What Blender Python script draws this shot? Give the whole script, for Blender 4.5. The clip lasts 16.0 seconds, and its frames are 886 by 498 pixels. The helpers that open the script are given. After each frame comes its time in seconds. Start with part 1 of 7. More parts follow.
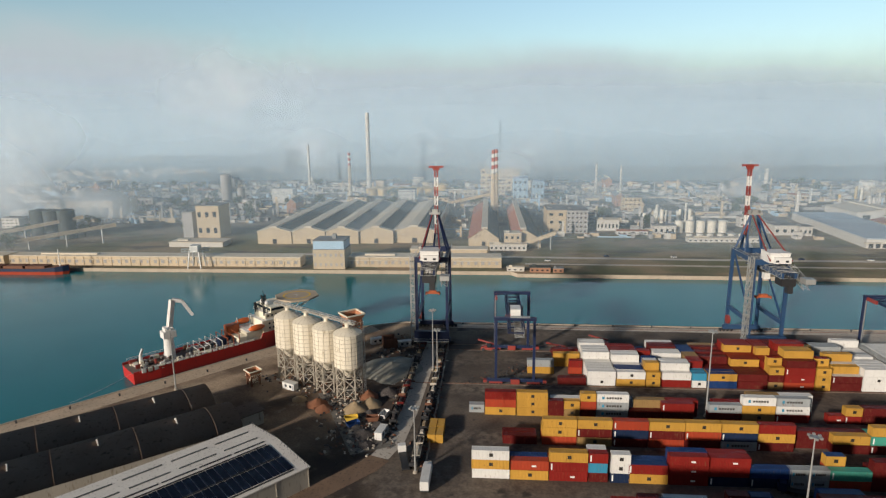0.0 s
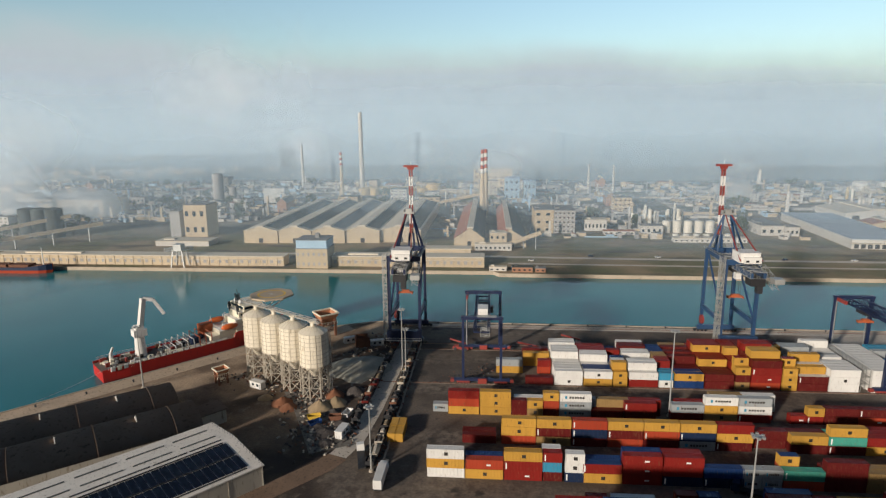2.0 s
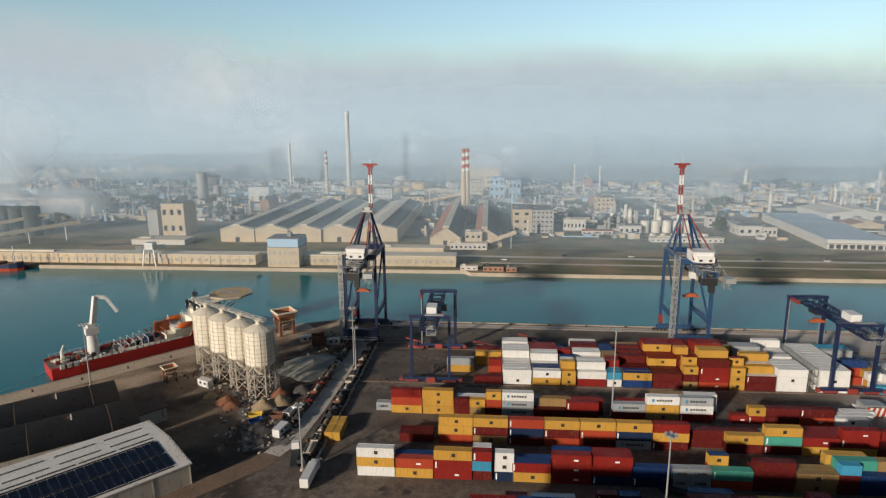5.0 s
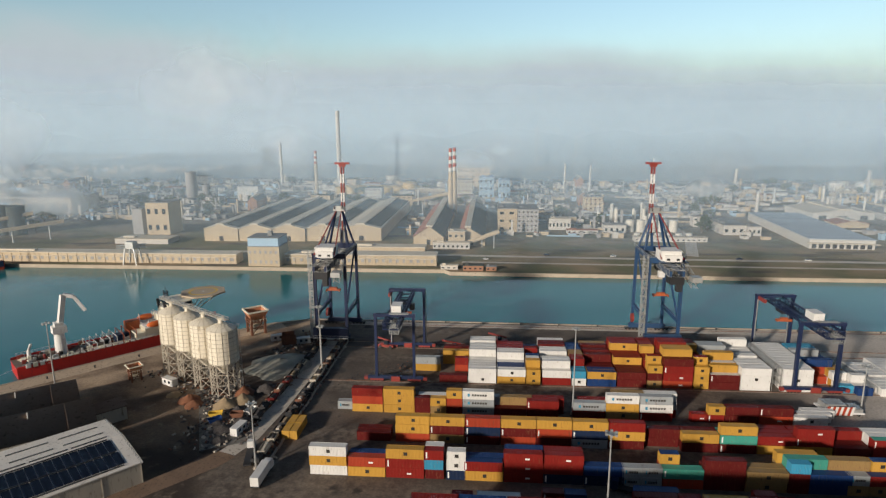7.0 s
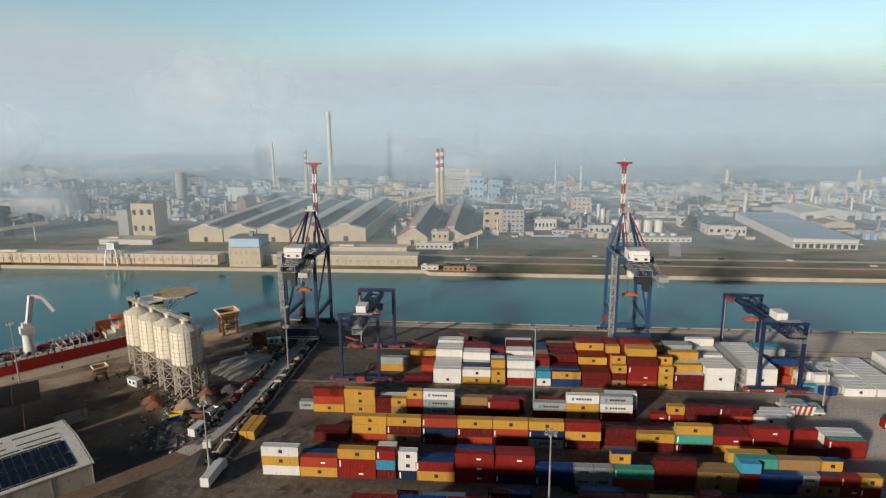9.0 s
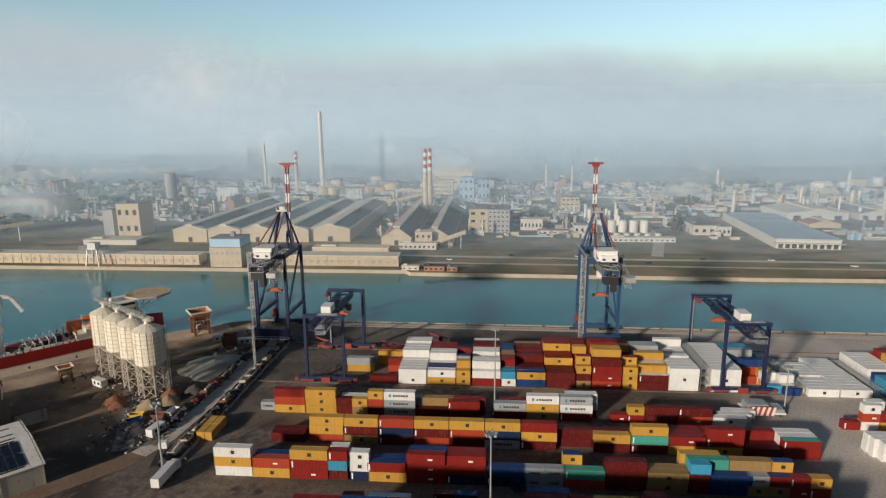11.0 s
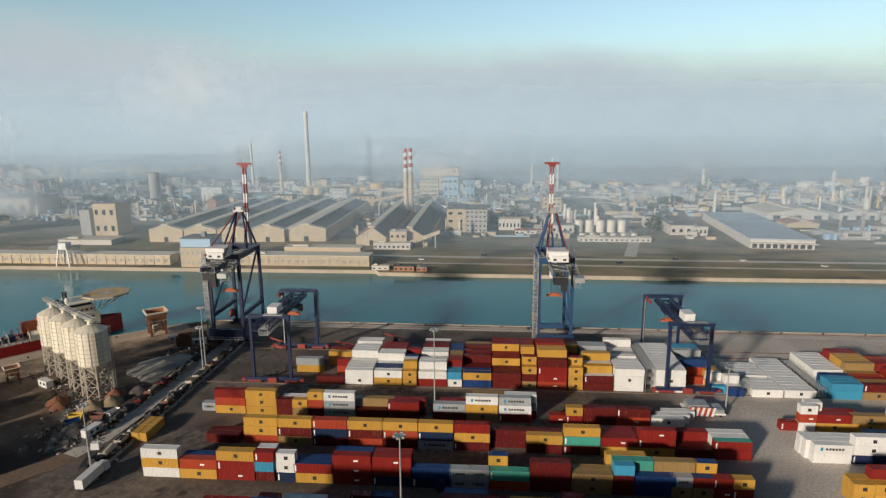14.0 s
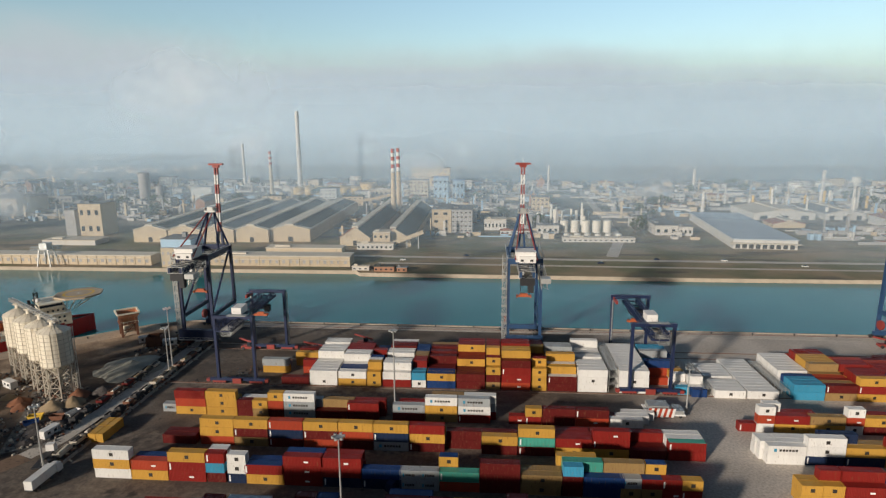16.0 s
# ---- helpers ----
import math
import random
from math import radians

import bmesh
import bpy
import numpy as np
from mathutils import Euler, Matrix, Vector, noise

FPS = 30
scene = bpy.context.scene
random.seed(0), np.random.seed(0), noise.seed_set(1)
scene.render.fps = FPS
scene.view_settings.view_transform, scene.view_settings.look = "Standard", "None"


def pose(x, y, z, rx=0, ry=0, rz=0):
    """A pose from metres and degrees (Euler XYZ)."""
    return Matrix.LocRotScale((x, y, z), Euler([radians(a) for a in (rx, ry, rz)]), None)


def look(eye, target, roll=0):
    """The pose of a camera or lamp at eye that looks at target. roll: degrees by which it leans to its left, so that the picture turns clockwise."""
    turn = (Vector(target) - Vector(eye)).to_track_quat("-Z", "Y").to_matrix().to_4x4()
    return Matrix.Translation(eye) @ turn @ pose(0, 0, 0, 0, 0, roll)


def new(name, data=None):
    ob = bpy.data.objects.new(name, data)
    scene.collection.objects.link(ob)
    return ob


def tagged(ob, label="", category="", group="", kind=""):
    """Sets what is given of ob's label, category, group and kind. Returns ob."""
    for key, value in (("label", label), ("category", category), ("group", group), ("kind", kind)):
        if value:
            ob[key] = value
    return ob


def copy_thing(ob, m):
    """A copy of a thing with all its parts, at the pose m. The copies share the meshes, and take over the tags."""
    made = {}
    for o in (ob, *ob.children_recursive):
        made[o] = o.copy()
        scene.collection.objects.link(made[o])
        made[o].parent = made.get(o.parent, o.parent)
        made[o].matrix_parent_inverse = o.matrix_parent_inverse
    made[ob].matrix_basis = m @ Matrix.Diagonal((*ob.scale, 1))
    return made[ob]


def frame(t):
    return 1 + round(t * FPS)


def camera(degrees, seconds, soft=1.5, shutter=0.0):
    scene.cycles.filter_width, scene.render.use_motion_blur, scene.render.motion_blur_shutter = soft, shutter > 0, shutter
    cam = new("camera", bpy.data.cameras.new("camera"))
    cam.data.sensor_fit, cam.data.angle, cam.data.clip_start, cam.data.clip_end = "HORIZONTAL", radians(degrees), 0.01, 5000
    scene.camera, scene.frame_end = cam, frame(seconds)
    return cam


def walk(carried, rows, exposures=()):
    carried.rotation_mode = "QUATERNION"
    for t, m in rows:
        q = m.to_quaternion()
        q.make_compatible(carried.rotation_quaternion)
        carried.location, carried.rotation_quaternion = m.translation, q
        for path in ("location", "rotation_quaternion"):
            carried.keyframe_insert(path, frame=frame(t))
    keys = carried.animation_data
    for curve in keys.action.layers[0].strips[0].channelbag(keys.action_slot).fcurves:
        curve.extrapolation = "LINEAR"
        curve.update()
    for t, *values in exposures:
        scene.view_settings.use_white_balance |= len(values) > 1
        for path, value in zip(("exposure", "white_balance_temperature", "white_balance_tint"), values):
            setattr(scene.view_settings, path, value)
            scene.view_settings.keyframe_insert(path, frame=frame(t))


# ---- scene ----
cam = camera(73.7, 16.0, soft=1.3)
PATH = [
    (0, (-6.992, -6.486, 100.535), (-7.146, -4.533, 100.128), -0.6),
    (0.5, (-3.626, -6.47, 100.468), (-3.782, -4.518, 100.061), -0.6),
    (1, (-0.299, -6.323, 100.417), (-0.455, -4.371, 100.01), -0.6),
    (1.5, (3.02, -6.003, 100.296), (2.862, -4.051, 99.889), -0.6),
    (2, (6.24, -5.545, 100.129), (6.082, -3.593, 99.722), -0.5),
    (2.5, (9.526, -5.086, 99.934), (9.369, -3.134, 99.526), -0.5),
    (3, (12.897, -4.649, 99.769), (12.74, -2.697, 99.361), -0.5),
    (3.5, (16.198, -4.276, 99.639), (16.042, -2.324, 99.232), -0.5),
    (4, (19.424, -3.934, 99.523), (19.268, -1.982, 99.116), -0.4),
    (6.5, (35.969, -2.547, 98.769), (35.814, -0.595, 98.362), -0.3),
    (7, (39.312, -2.172, 98.706), (39.159, -0.22, 98.298), -0.3),
    (7.5, (42.701, -1.781, 98.597), (42.548, 0.171, 98.189), -0.3),
    (8, (46.146, -1.538, 98.508), (45.993, 0.414, 98.101), -0.3),
    (8.5, (49.625, -1.309, 98.432), (49.471, 0.644, 98.026), -0.3),
    (9, (53.131, -1.022, 98.387), (52.977, 0.93, 97.981), -0.4),
    (11.5, (69.99, 0.6, 98.348), (69.836, 2.553, 97.942), -0.4),
    (12, (73.349, 0.871, 98.348), (73.195, 2.824, 97.942), -0.4),
    (12.5, (76.726, 1.119, 98.325), (76.573, 3.072, 97.919), -0.4),
    (13, (80.199, 1.507, 98.308), (80.047, 3.46, 97.902), -0.4),
    (13.5, (83.659, 1.947, 98.333), (83.507, 3.899, 97.927), -0.4),
    (14, (87.106, 2.331, 98.368), (86.954, 4.283, 97.961), -0.4),
    (14.5, (90.495, 2.655, 98.411), (90.343, 4.607, 98.005), -0.4),
    (15, (93.913, 2.953, 98.459), (93.761, 4.905, 98.052), -0.4),
    (15.5, (97.354, 3.317, 98.486), (97.202, 5.269, 98.079), -0.4),
    (16, (100.827, 3.607, 98.493), (100.675, 5.559, 98.086), -0.4),
]
walk(cam, [(t, look(eye, target, roll)) for t, eye, target, roll in PATH])

# ---- sky, sun, exposure ----
SUN_TO = Vector((0.60, 0.80, -0.27)).normalized()      # the way the sunlight travels
world = bpy.data.worlds.new("sky")
scene.world = world
world.use_nodes = True


def build_sky():
    nt = world.node_tree
    nt.nodes.clear()
    N, L = nt.nodes.new, nt.links.new
    out, bg = N("ShaderNodeOutputWorld"), N("ShaderNodeBackground")
    sky = N("ShaderNodeTexSky")
    sky.sky_type, sky.sun_disc = "NISHITA", False
    sky.sun_elevation, sky.sun_rotation = math.asin(-SUN_TO.z), math.atan2(-SUN_TO.x, -SUN_TO.y)
    sky.air_density, sky.dust_density, sky.ozone_density = 1.0, 2.0, 2.0
    co, sep = N("ShaderNodeTexCoord"), N("ShaderNodeSeparateXYZ")
    L(co.outputs["Generated"], sep.inputs[0])
    # clouds: stretched noise on the sky dome, thickest near the horizon
    mp = N("ShaderNodeMapping")
    mp.inputs["Scale"].default_value = (1.0, 1.0, 2.1)
    mp.inputs["Location"].default_value = (0.33, 0.0, 0.02)
    L(co.outputs["Generated"], mp.inputs[0])
    n = N("ShaderNodeTexNoise")
    n.inputs["Scale"].default_value, n.inputs["Detail"].default_value, n.inputs["Roughness"].default_value = 2.6, 4.0, 0.5
    L(mp.outputs[0], n.inputs["Vector"])
    # cover falls with height and towards the east
    cov = N("ShaderNodeMath"); cov.operation = "MULTIPLY_ADD"
    L(sep.outputs["Z"], cov.inputs[0]); cov.inputs[1].default_value, cov.inputs[2].default_value = -6.4, 0.50
    side = N("ShaderNodeMath"); side.operation = "MULTIPLY_ADD"
    L(sep.outputs["X"], side.inputs[0]); side.inputs[1].default_value = -0.32
    north = N("ShaderNodeMath"); north.operation = "MULTIPLY_ADD"
    L(sep.outputs["Y"], north.inputs[0]); north.inputs[1].default_value = 0.55
    L(cov.outputs[0], north.inputs[2]); L(north.outputs[0], side.inputs[2])
    mix = N("ShaderNodeMath"); mix.operation = "ADD"
    L(n.outputs["Fac"], mix.inputs[0]); L(side.outputs[0], mix.inputs[1])
    ramp = N("ShaderNodeMapRange"); ramp.interpolation_type = "SMOOTHSTEP"
    ramp.inputs["From Min"].default_value, ramp.inputs["From Max"].default_value = 0.62, 1.16
    L(mix.outputs[0], ramp.inputs["Value"])
    tint = N("ShaderNodeMix"); tint.data_type = "RGBA"
    tone = N("ShaderNodeMapRange")
    tone.inputs["From Min"].default_value, tone.inputs["From Max"].default_value = 0.0, 0.22
    L(sep.outputs["Z"], tone.inputs["Value"])
    L(tone.outputs[0], tint.inputs["Factor"])
    tint.inputs["A"].default_value = (*CLOUD_LOW, 1)
    tint.inputs["B"].default_value = (*CLOUD_HIGH, 1)
    clear = N("ShaderNodeMix"); clear.data_type, clear.blend_type = "RGBA", "MULTIPLY"
    clear.inputs["Factor"].default_value = 1.0
    # the dome deepens towards the zenith
    deep, fall = N("ShaderNodeMix"), N("ShaderNodeMapRange")
    deep.data_type = "RGBA"
    fall.inputs["From Min"].default_value, fall.inputs["From Max"].default_value = 0.22, 0.75
    L(sep.outputs["Z"], fall.inputs["Value"]); 
    south, most = N("ShaderNodeMapRange"), N("ShaderNodeMath")
    south.inputs["From Min"].default_value, south.inputs["From Max"].default_value = 0.45, -0.25
    L(sep.outputs["Y"], south.inputs["Value"])
    most.operation = "MAXIMUM"
    L(fall.outputs[0], most.inputs[0]); L(south.outputs[0], most.inputs[1]); L(most.outputs[0], deep.inputs["Factor"])
    deep.inputs["A"].default_value, deep.inputs["B"].default_value = (*SKY_TINT, 1), (*ZENITH, 1)
    L(sky.outputs[0], clear.inputs["A"]); L(deep.outputs["Result"], clear.inputs["B"])
    both = N("ShaderNodeMix"); both.data_type = "RGBA"
    L(ramp.outputs[0], both.inputs["Factor"])
    L(clear.outputs["Result"], both.inputs["A"]); L(tint.outputs["Result"], both.inputs["B"])
    L(both.outputs["Result"], bg.inputs["Color"])
    bg.inputs["Strength"].default_value = 0.1
    L(bg.outputs[0], out.inputs[0])


CLOUD_LOW, CLOUD_HIGH, SKY_TINT, ZENITH = (4.1, 4.85, 5.45), (5.9, 6.1, 6.4), (1.95, 1.95, 1.80), (0.28, 0.32, 0.36)
build_sky()
sun = new("sun", bpy.data.lights.new("sun", "SUN"))
sun.data.energy, sun.data.angle, sun.data.color = 4.3, radians(3.6), (1.0, 0.90, 0.79)
sun.matrix_world = look((0, 0, 300), Vector((0, 0, 300)) + SUN_TO)
scene.view_settings.exposure = 0.0


# ---- materials ----
def mat(name, rgb, rough=0.7, metal=0.0, var=0.25, scale=0.6, fine=6.0, bump=0.0, rnd=0.12, dirt=None, dirt_amount=0.0, streak=False):
    """A surface with two scales of variation, a tone of its own for each object, and optional dirt."""
    m = bpy.data.materials.new(name)
    m.use_nodes = True
    nt = m.node_tree
    N, L = nt.nodes.new, nt.links.new
    b = nt.nodes["Principled BSDF"]
    geo, info = N("ShaderNodeNewGeometry"), N("ShaderNodeObjectInfo")
    big, small = N("ShaderNodeTexNoise"), N("ShaderNodeTexNoise")
    big.inputs["Scale"].default_value, small.inputs["Scale"].default_value = scale, fine
    big.inputs["Detail"].default_value = small.inputs["Detail"].default_value = 4.0
    vec = geo.outputs["Position"]
    if streak:
        mp = N("ShaderNodeMapping")
        mp.inputs["Scale"].default_value = (1.0, 1.0, 0.22)
        L(vec, mp.inputs[0])
        vec = mp.outputs[0]
    L(vec, big.inputs["Vector"]); L(vec, small.inputs["Vector"])

    def line(a, k, c):
        q = N("ShaderNodeMath"); q.operation = "MULTIPLY_ADD"
        L(a, q.inputs[0]); q.inputs[1].default_value = k
        if isinstance(c, float):
            q.inputs[2].default_value = c
        else:
            L(c, q.inputs[2])
        return q.outputs[0]
    v = line(big.outputs["Fac"], 2 * var, 1.0 - var)
    v = line(small.outputs["Fac"], var, v)
    v = line(info.outputs["Random"], 2 * rnd, v)
    hsv = N("ShaderNodeHueSaturation")
    hsv.inputs["Color"].default_value = (*rgb, 1)
    shift = line(v, 1.0, -0.5 * var - rnd)
    L(shift, hsv.inputs["Value"])
    col = hsv.outputs[0]
    if dirt:
        r = N("ShaderNodeMapRange")
        r.inputs["From Min"].default_value, r.inputs["From Max"].default_value = 0.62 - 0.3 * dirt_amount, 0.75
        L(small.outputs["Fac"], r.inputs["Value"])
        mx = N("ShaderNodeMix"); mx.data_type = "RGBA"
        L(r.outputs[0], mx.inputs["Factor"]); L(col, mx.inputs["A"]); mx.inputs["B"].default_value = (*dirt, 1)
        col = mx.outputs["Result"]
    L(col, b.inputs["Base Color"])
    b.inputs["Roughness"].default_value, b.inputs["Metallic"].default_value = rough, metal
    if bump:
        bp = N("ShaderNodeBump")
        bp.inputs["Strength"].default_value, bp.inputs["Distance"].default_value = 0.5, bump
        L(small.outputs["Fac"], bp.inputs["Height"]); L(bp.outputs[0], b.inputs["Normal"])
    return m


RUST = (0.16, 0.07, 0.035)
PAINT = {
    "w": mat("paint_white", (0.68, 0.66, 0.62), 0.5, 0, 0.10, 0.5, 3, 0, 0.05, (0.35, 0.30, 0.25), 0.1, True),
    "y": mat("paint_yellow", (0.50, 0.275, 0.05), 0.5, 0, 0.14, 0.5, 3, 0, 0.08, (0.30, 0.15, 0.04), 0.1, True),
    # k: brown containers, and yellow ones with their shade put into the paint
    "k": mat("paint_brown_shaded_yellow", (0.30, 0.19, 0.075), 0.55, 0, 0.15, 0.5, 3, 0, 0.08, RUST, 0.2, True),
    "r": mat("paint_red", (0.215, 0.016, 0.012), 0.5, 0, 0.14, 0.5, 3, 0, 0.09, RUST, 0.1, True),
    "o": mat("paint_orange_red", (0.37, 0.052, 0.023), 0.5, 0, 0.14, 0.5, 3, 0, 0.08, RUST, 0.1, True),
    "m": mat("paint_maroon", (0.110, 0.011, 0.010), 0.5, 0, 0.15, 0.5, 3, 0, 0.07, RUST, 0.15, True),
    "b": mat("paint_blue", (0.013, 0.043, 0.144), 0.5, 0, 0.15, 0.5, 3, 0, 0.08, (0.10, 0.09, 0.09), 0.1, True),
    "n": mat("paint_navy", (0.013, 0.025, 0.061), 0.5, 0, 0.15, 0.5, 3, 0, 0.04, (0.06, 0.05, 0.05), 0.1, True),
    "c": mat("paint_sky_blue", (0.045, 0.26, 0.40), 0.5, 0, 0.15, 0.5, 3, 0, 0.08, (0.2, 0.16, 0.12), 0.1, True),
    "t": mat("paint_sea_green", (0.058, 0.288, 0.216), 0.5, 0, 0.15, 0.5, 3, 0, 0.08, (0.2, 0.16, 0.12), 0.1, True),
    "g": mat("paint_grey", (0.32, 0.336, 0.336), 0.5, 0, 0.12, 0.5, 3, 0, 0.06, RUST, 0.1, True),
}
for m in PAINT.values():
    m.node_tree.nodes["Principled BSDF"].inputs["Specular IOR Level"].default_value = 0.22
WORDS = {"w": "white", "y": "yellow", "k": "ochre", "r": "red", "o": "orange-red", "m": "maroon", "b": "blue", "n": "navy-blue",
         "c": "sky-blue", "t": "sea-green", "g": "grey"}
M_LOGO_DARK = mat("logo_dark", (0.03, 0.025, 0.02), 0.6, 0, 0.1)
M_LOGO_WHITE = mat("logo_white", (0.75, 0.74, 0.70), 0.6, 0, 0.1)
M_STEEL_BLUE = mat("crane_blue_paint", (0.010, 0.020, 0.062), 0.45, 0, 0.2, 0.3, 2, 0, 0.05, (0.08, 0.06, 0.05), 0.1)
M_STEEL_BLUE2 = mat("crane_mid_blue_paint", (0.022, 0.062, 0.14), 0.45, 0, 0.2, 0.3, 2, 0, 0.05, (0.08, 0.06, 0.05), 0.1)
M_CRANE_RED = mat("crane_red_paint", (0.26, 0.04, 0.03), 0.5, 0, 0.2, 0.4, 2)
M_CRANE_WHITE = mat("crane_white_paint", (0.72, 0.70, 0.66), 0.5, 0, 0.12, 0.4, 2, 0, 0.05, RUST, 0.05)
M_ORANGE = mat("spreader_orange", (0.42, 0.10, 0.03), 0.6, 0, 0.3, 0.5, 2)
M_GALV = mat("galvanised_steel", (0.42, 0.42, 0.40), 0.5, 0.5, 0.2, 0.6, 3)
M_DARK = mat("dark_machinery", (0.03, 0.03, 0.032), 0.6, 0.2, 0.3, 0.5, 3)
M_SILO = mat("silo_white_steel", (0.73, 0.66, 0.53), 0.5, 0.0, 0.12, 0.25, 1.2, 0, 0.04, (0.36, 0.28, 0.18), 0.1, True)
M_SILO_RIB = mat("silo_rib_steel", (0.58, 0.52, 0.41), 0.6, 0.0, 0.15, 0.3, 2, 0, 0.04, RUST, 0.15)
M_SILO_LEG = mat("silo_leg_steel", (0.47, 0.42, 0.34), 0.6, 0.1, 0.2, 0.3, 2, 0, 0.05, RUST, 0.25)
M_HULL = mat("hull_red", (0.50, 0.025, 0.018), 0.4, 0, 0.12, 0.2, 1.5, 0, 0.0, (0.14, 0.02, 0.02), 0.1, True)
M_DECK = mat("deck_green_grey", (0.16, 0.13, 0.11), 0.8, 0, 0.3, 0.4, 2, 0, 0, RUST, 0.3)
M_CREAM = mat("superstructure_cream", (0.78, 0.72, 0.56), 0.5, 0, 0.1, 0.3, 2)
M_LIFEBOAT = mat("lifeboat_orange", (0.65, 0.14, 0.03), 0.45, 0, 0.12)
M_HELI = mat("helideck_dusty_beige", (0.44, 0.35, 0.25), 0.8, 0, 0.2, 0.3, 1.5)
M_YELLOW_LINE = mat("marking_yellow", (0.65, 0.42, 0.05), 0.7, 0, 0.2)
M_WHITE_LINE = mat("marking_white", (0.65, 0.63, 0.58), 0.8, 0, 0.2)
M_GLASS = mat("dark_window_glass", (0.02, 0.03, 0.04), 0.12, 0, 0.1, 0.3, 2, 0, 0.02)
M_BLACKROOF = mat("black_membrane_roof", (0.150, 0.110, 0.086), 1.0, 0, 0.35, 0.08, 0.7, 0.02, 0, (0.06, 0.045, 0.035), 0.2)
M_BLACKROOF.node_tree.nodes["Principled BSDF"].inputs["Specular IOR Level"].default_value = 0.08
M_SHED_ROOF = mat("pale_sheet_roof", (0.74, 0.68, 0.60), 0.6, 0, 0.18, 0.15, 1.5, 0, 0, (0.30, 0.25, 0.20), 0.15)
M_SHED_WALL = mat("pale_concrete_wall", (0.46, 0.41, 0.33), 0.8, 0, 0.2, 0.3, 1.5, 0.01, 0, (0.2, 0.15, 0.1), 0.2, True)
M_SOLAR = mat("solar_cell", (0.006, 0.009, 0.018), 0.25, 0, 0.2, 0.4, 3, 0, 0.003)
M_SOLAR.node_tree.nodes["Principled BSDF"].inputs["Specular IOR Level"].default_value = 0.25
M_CONCRETE = mat("concrete", (0.36, 0.31, 0.25), 0.85, 0, 0.25, 0.12, 1.5, 0.02, 0.04, (0.14, 0.11, 0.09), 0.2)
M_QUAY = mat("quay_concrete", (0.46, 0.38, 0.29), 0.85, 0, 0.25, 0.15, 1.5, 0.02, 0, (0.12, 0.10, 0.08), 0.2)
M_TRACK = mat("brown_dirt_track", (0.20, 0.125, 0.078), 0.95, 0, 0.45, 0.14, 1.2, 0.03, 0, (0.06, 0.045, 0.035), 0.35)
M_APRON = mat("dusty_brown_apron", (0.52, 0.395, 0.275), 0.9, 0, 0.35, 0.10, 1.0, 0.02, 0, (0.14, 0.10, 0.07), 0.25)
M_ROADC = mat("worn_concrete_road", (0.52, 0.46, 0.385), 0.85, 0, 0.3, 0.10, 1.0, 0.02, 0, (0.10, 0.085, 0.07), 0.25)
M_RUSTY = mat("rusty_steel", (0.17, 0.072, 0.04), 0.8, 0.1, 0.3, 0.6, 3)
M_PILE = {"sand": mat("sand", (0.30, 0.22, 0.13), 0.95, 0, 0.25, 0.5, 4, 0.05),
          "ore": mat("red_ore", (0.22, 0.09, 0.045), 0.95, 0, 0.25, 0.5, 4, 0.05),
          "scrap": mat("dark_scrap", (0.07, 0.06, 0.055), 0.9, 0.1, 0.5, 0.8, 4, 0.08, 0, (0.25, 0.22, 0.2), 0.2)}
M_WALL = {"beige": mat("wall_beige", (0.52, 0.42, 0.29), 0.85, 0, 0.15, 0.1, 0.8, 0, 0.08, (0.3, 0.24, 0.18), 0.15, True),
          "white": mat("wall_white", (0.56, 0.53, 0.48), 0.8, 0, 0.12, 0.1, 0.8, 0, 0.06, (0.4, 0.35, 0.3), 0.1, True),
          "grey": mat("wall_grey", (0.34, 0.33, 0.32), 0.85, 0, 0.2, 0.1, 0.8, 0, 0.10, (0.2, 0.18, 0.16), 0.15, True),
          "brick": mat("wall_brick", (0.36, 0.19, 0.12), 0.9, 0, 0.2, 0.1, 0.8, 0, 0.08, (0.2, 0.13, 0.1), 0.15, True),
          "blue": mat("wall_blue_sheet", (0.34, 0.48, 0.60), 0.6, 0, 0.15, 0.1, 0.8, 0, 0.05, (0.3, 0.3, 0.3), 0.1, True)}
M_ROOF = {"dark": mat("roof_dark", (0.075, 0.085, 0.08), 0.95, 0, 0.25, 0.08, 0.6, 0, 0.05),
          "grey": mat("roof_grey", (0.22, 0.225, 0.225), 0.75, 0, 0.25, 0.08, 0.6, 0, 0.06),
          "tile": mat("roof_tile_red", (0.33, 0.14, 0.09), 0.85, 0, 0.25, 0.08, 0.6, 0, 0.06),
          "pale": mat("roof_pale", (0.60, 0.53, 0.42), 0.75, 0, 0.15, 0.08, 0.6, 0, 0.05),
          "blue": mat("roof_blue", (0.24, 0.38, 0.58), 0.5, 0, 0.15, 0.08, 0.6, 0, 0.05)}
M_TANK = mat("tank_ochre", (0.58, 0.40, 0.15), 0.6, 0, 0.15, 0.1, 0.8, 0, 0.06)
M_TANK_W = mat("tank_white", (0.68, 0.64, 0.56), 0.5, 0, 0.12, 0.1, 0.8, 0, 0.05)
M_BARK = mat("bark", (0.10, 0.07, 0.05), 0.9)
M_LEAF = mat("leaf_green", (0.06, 0.08, 0.035), 0.8, 0, 0.35, 0.15, 1.2, 0, 0.15)


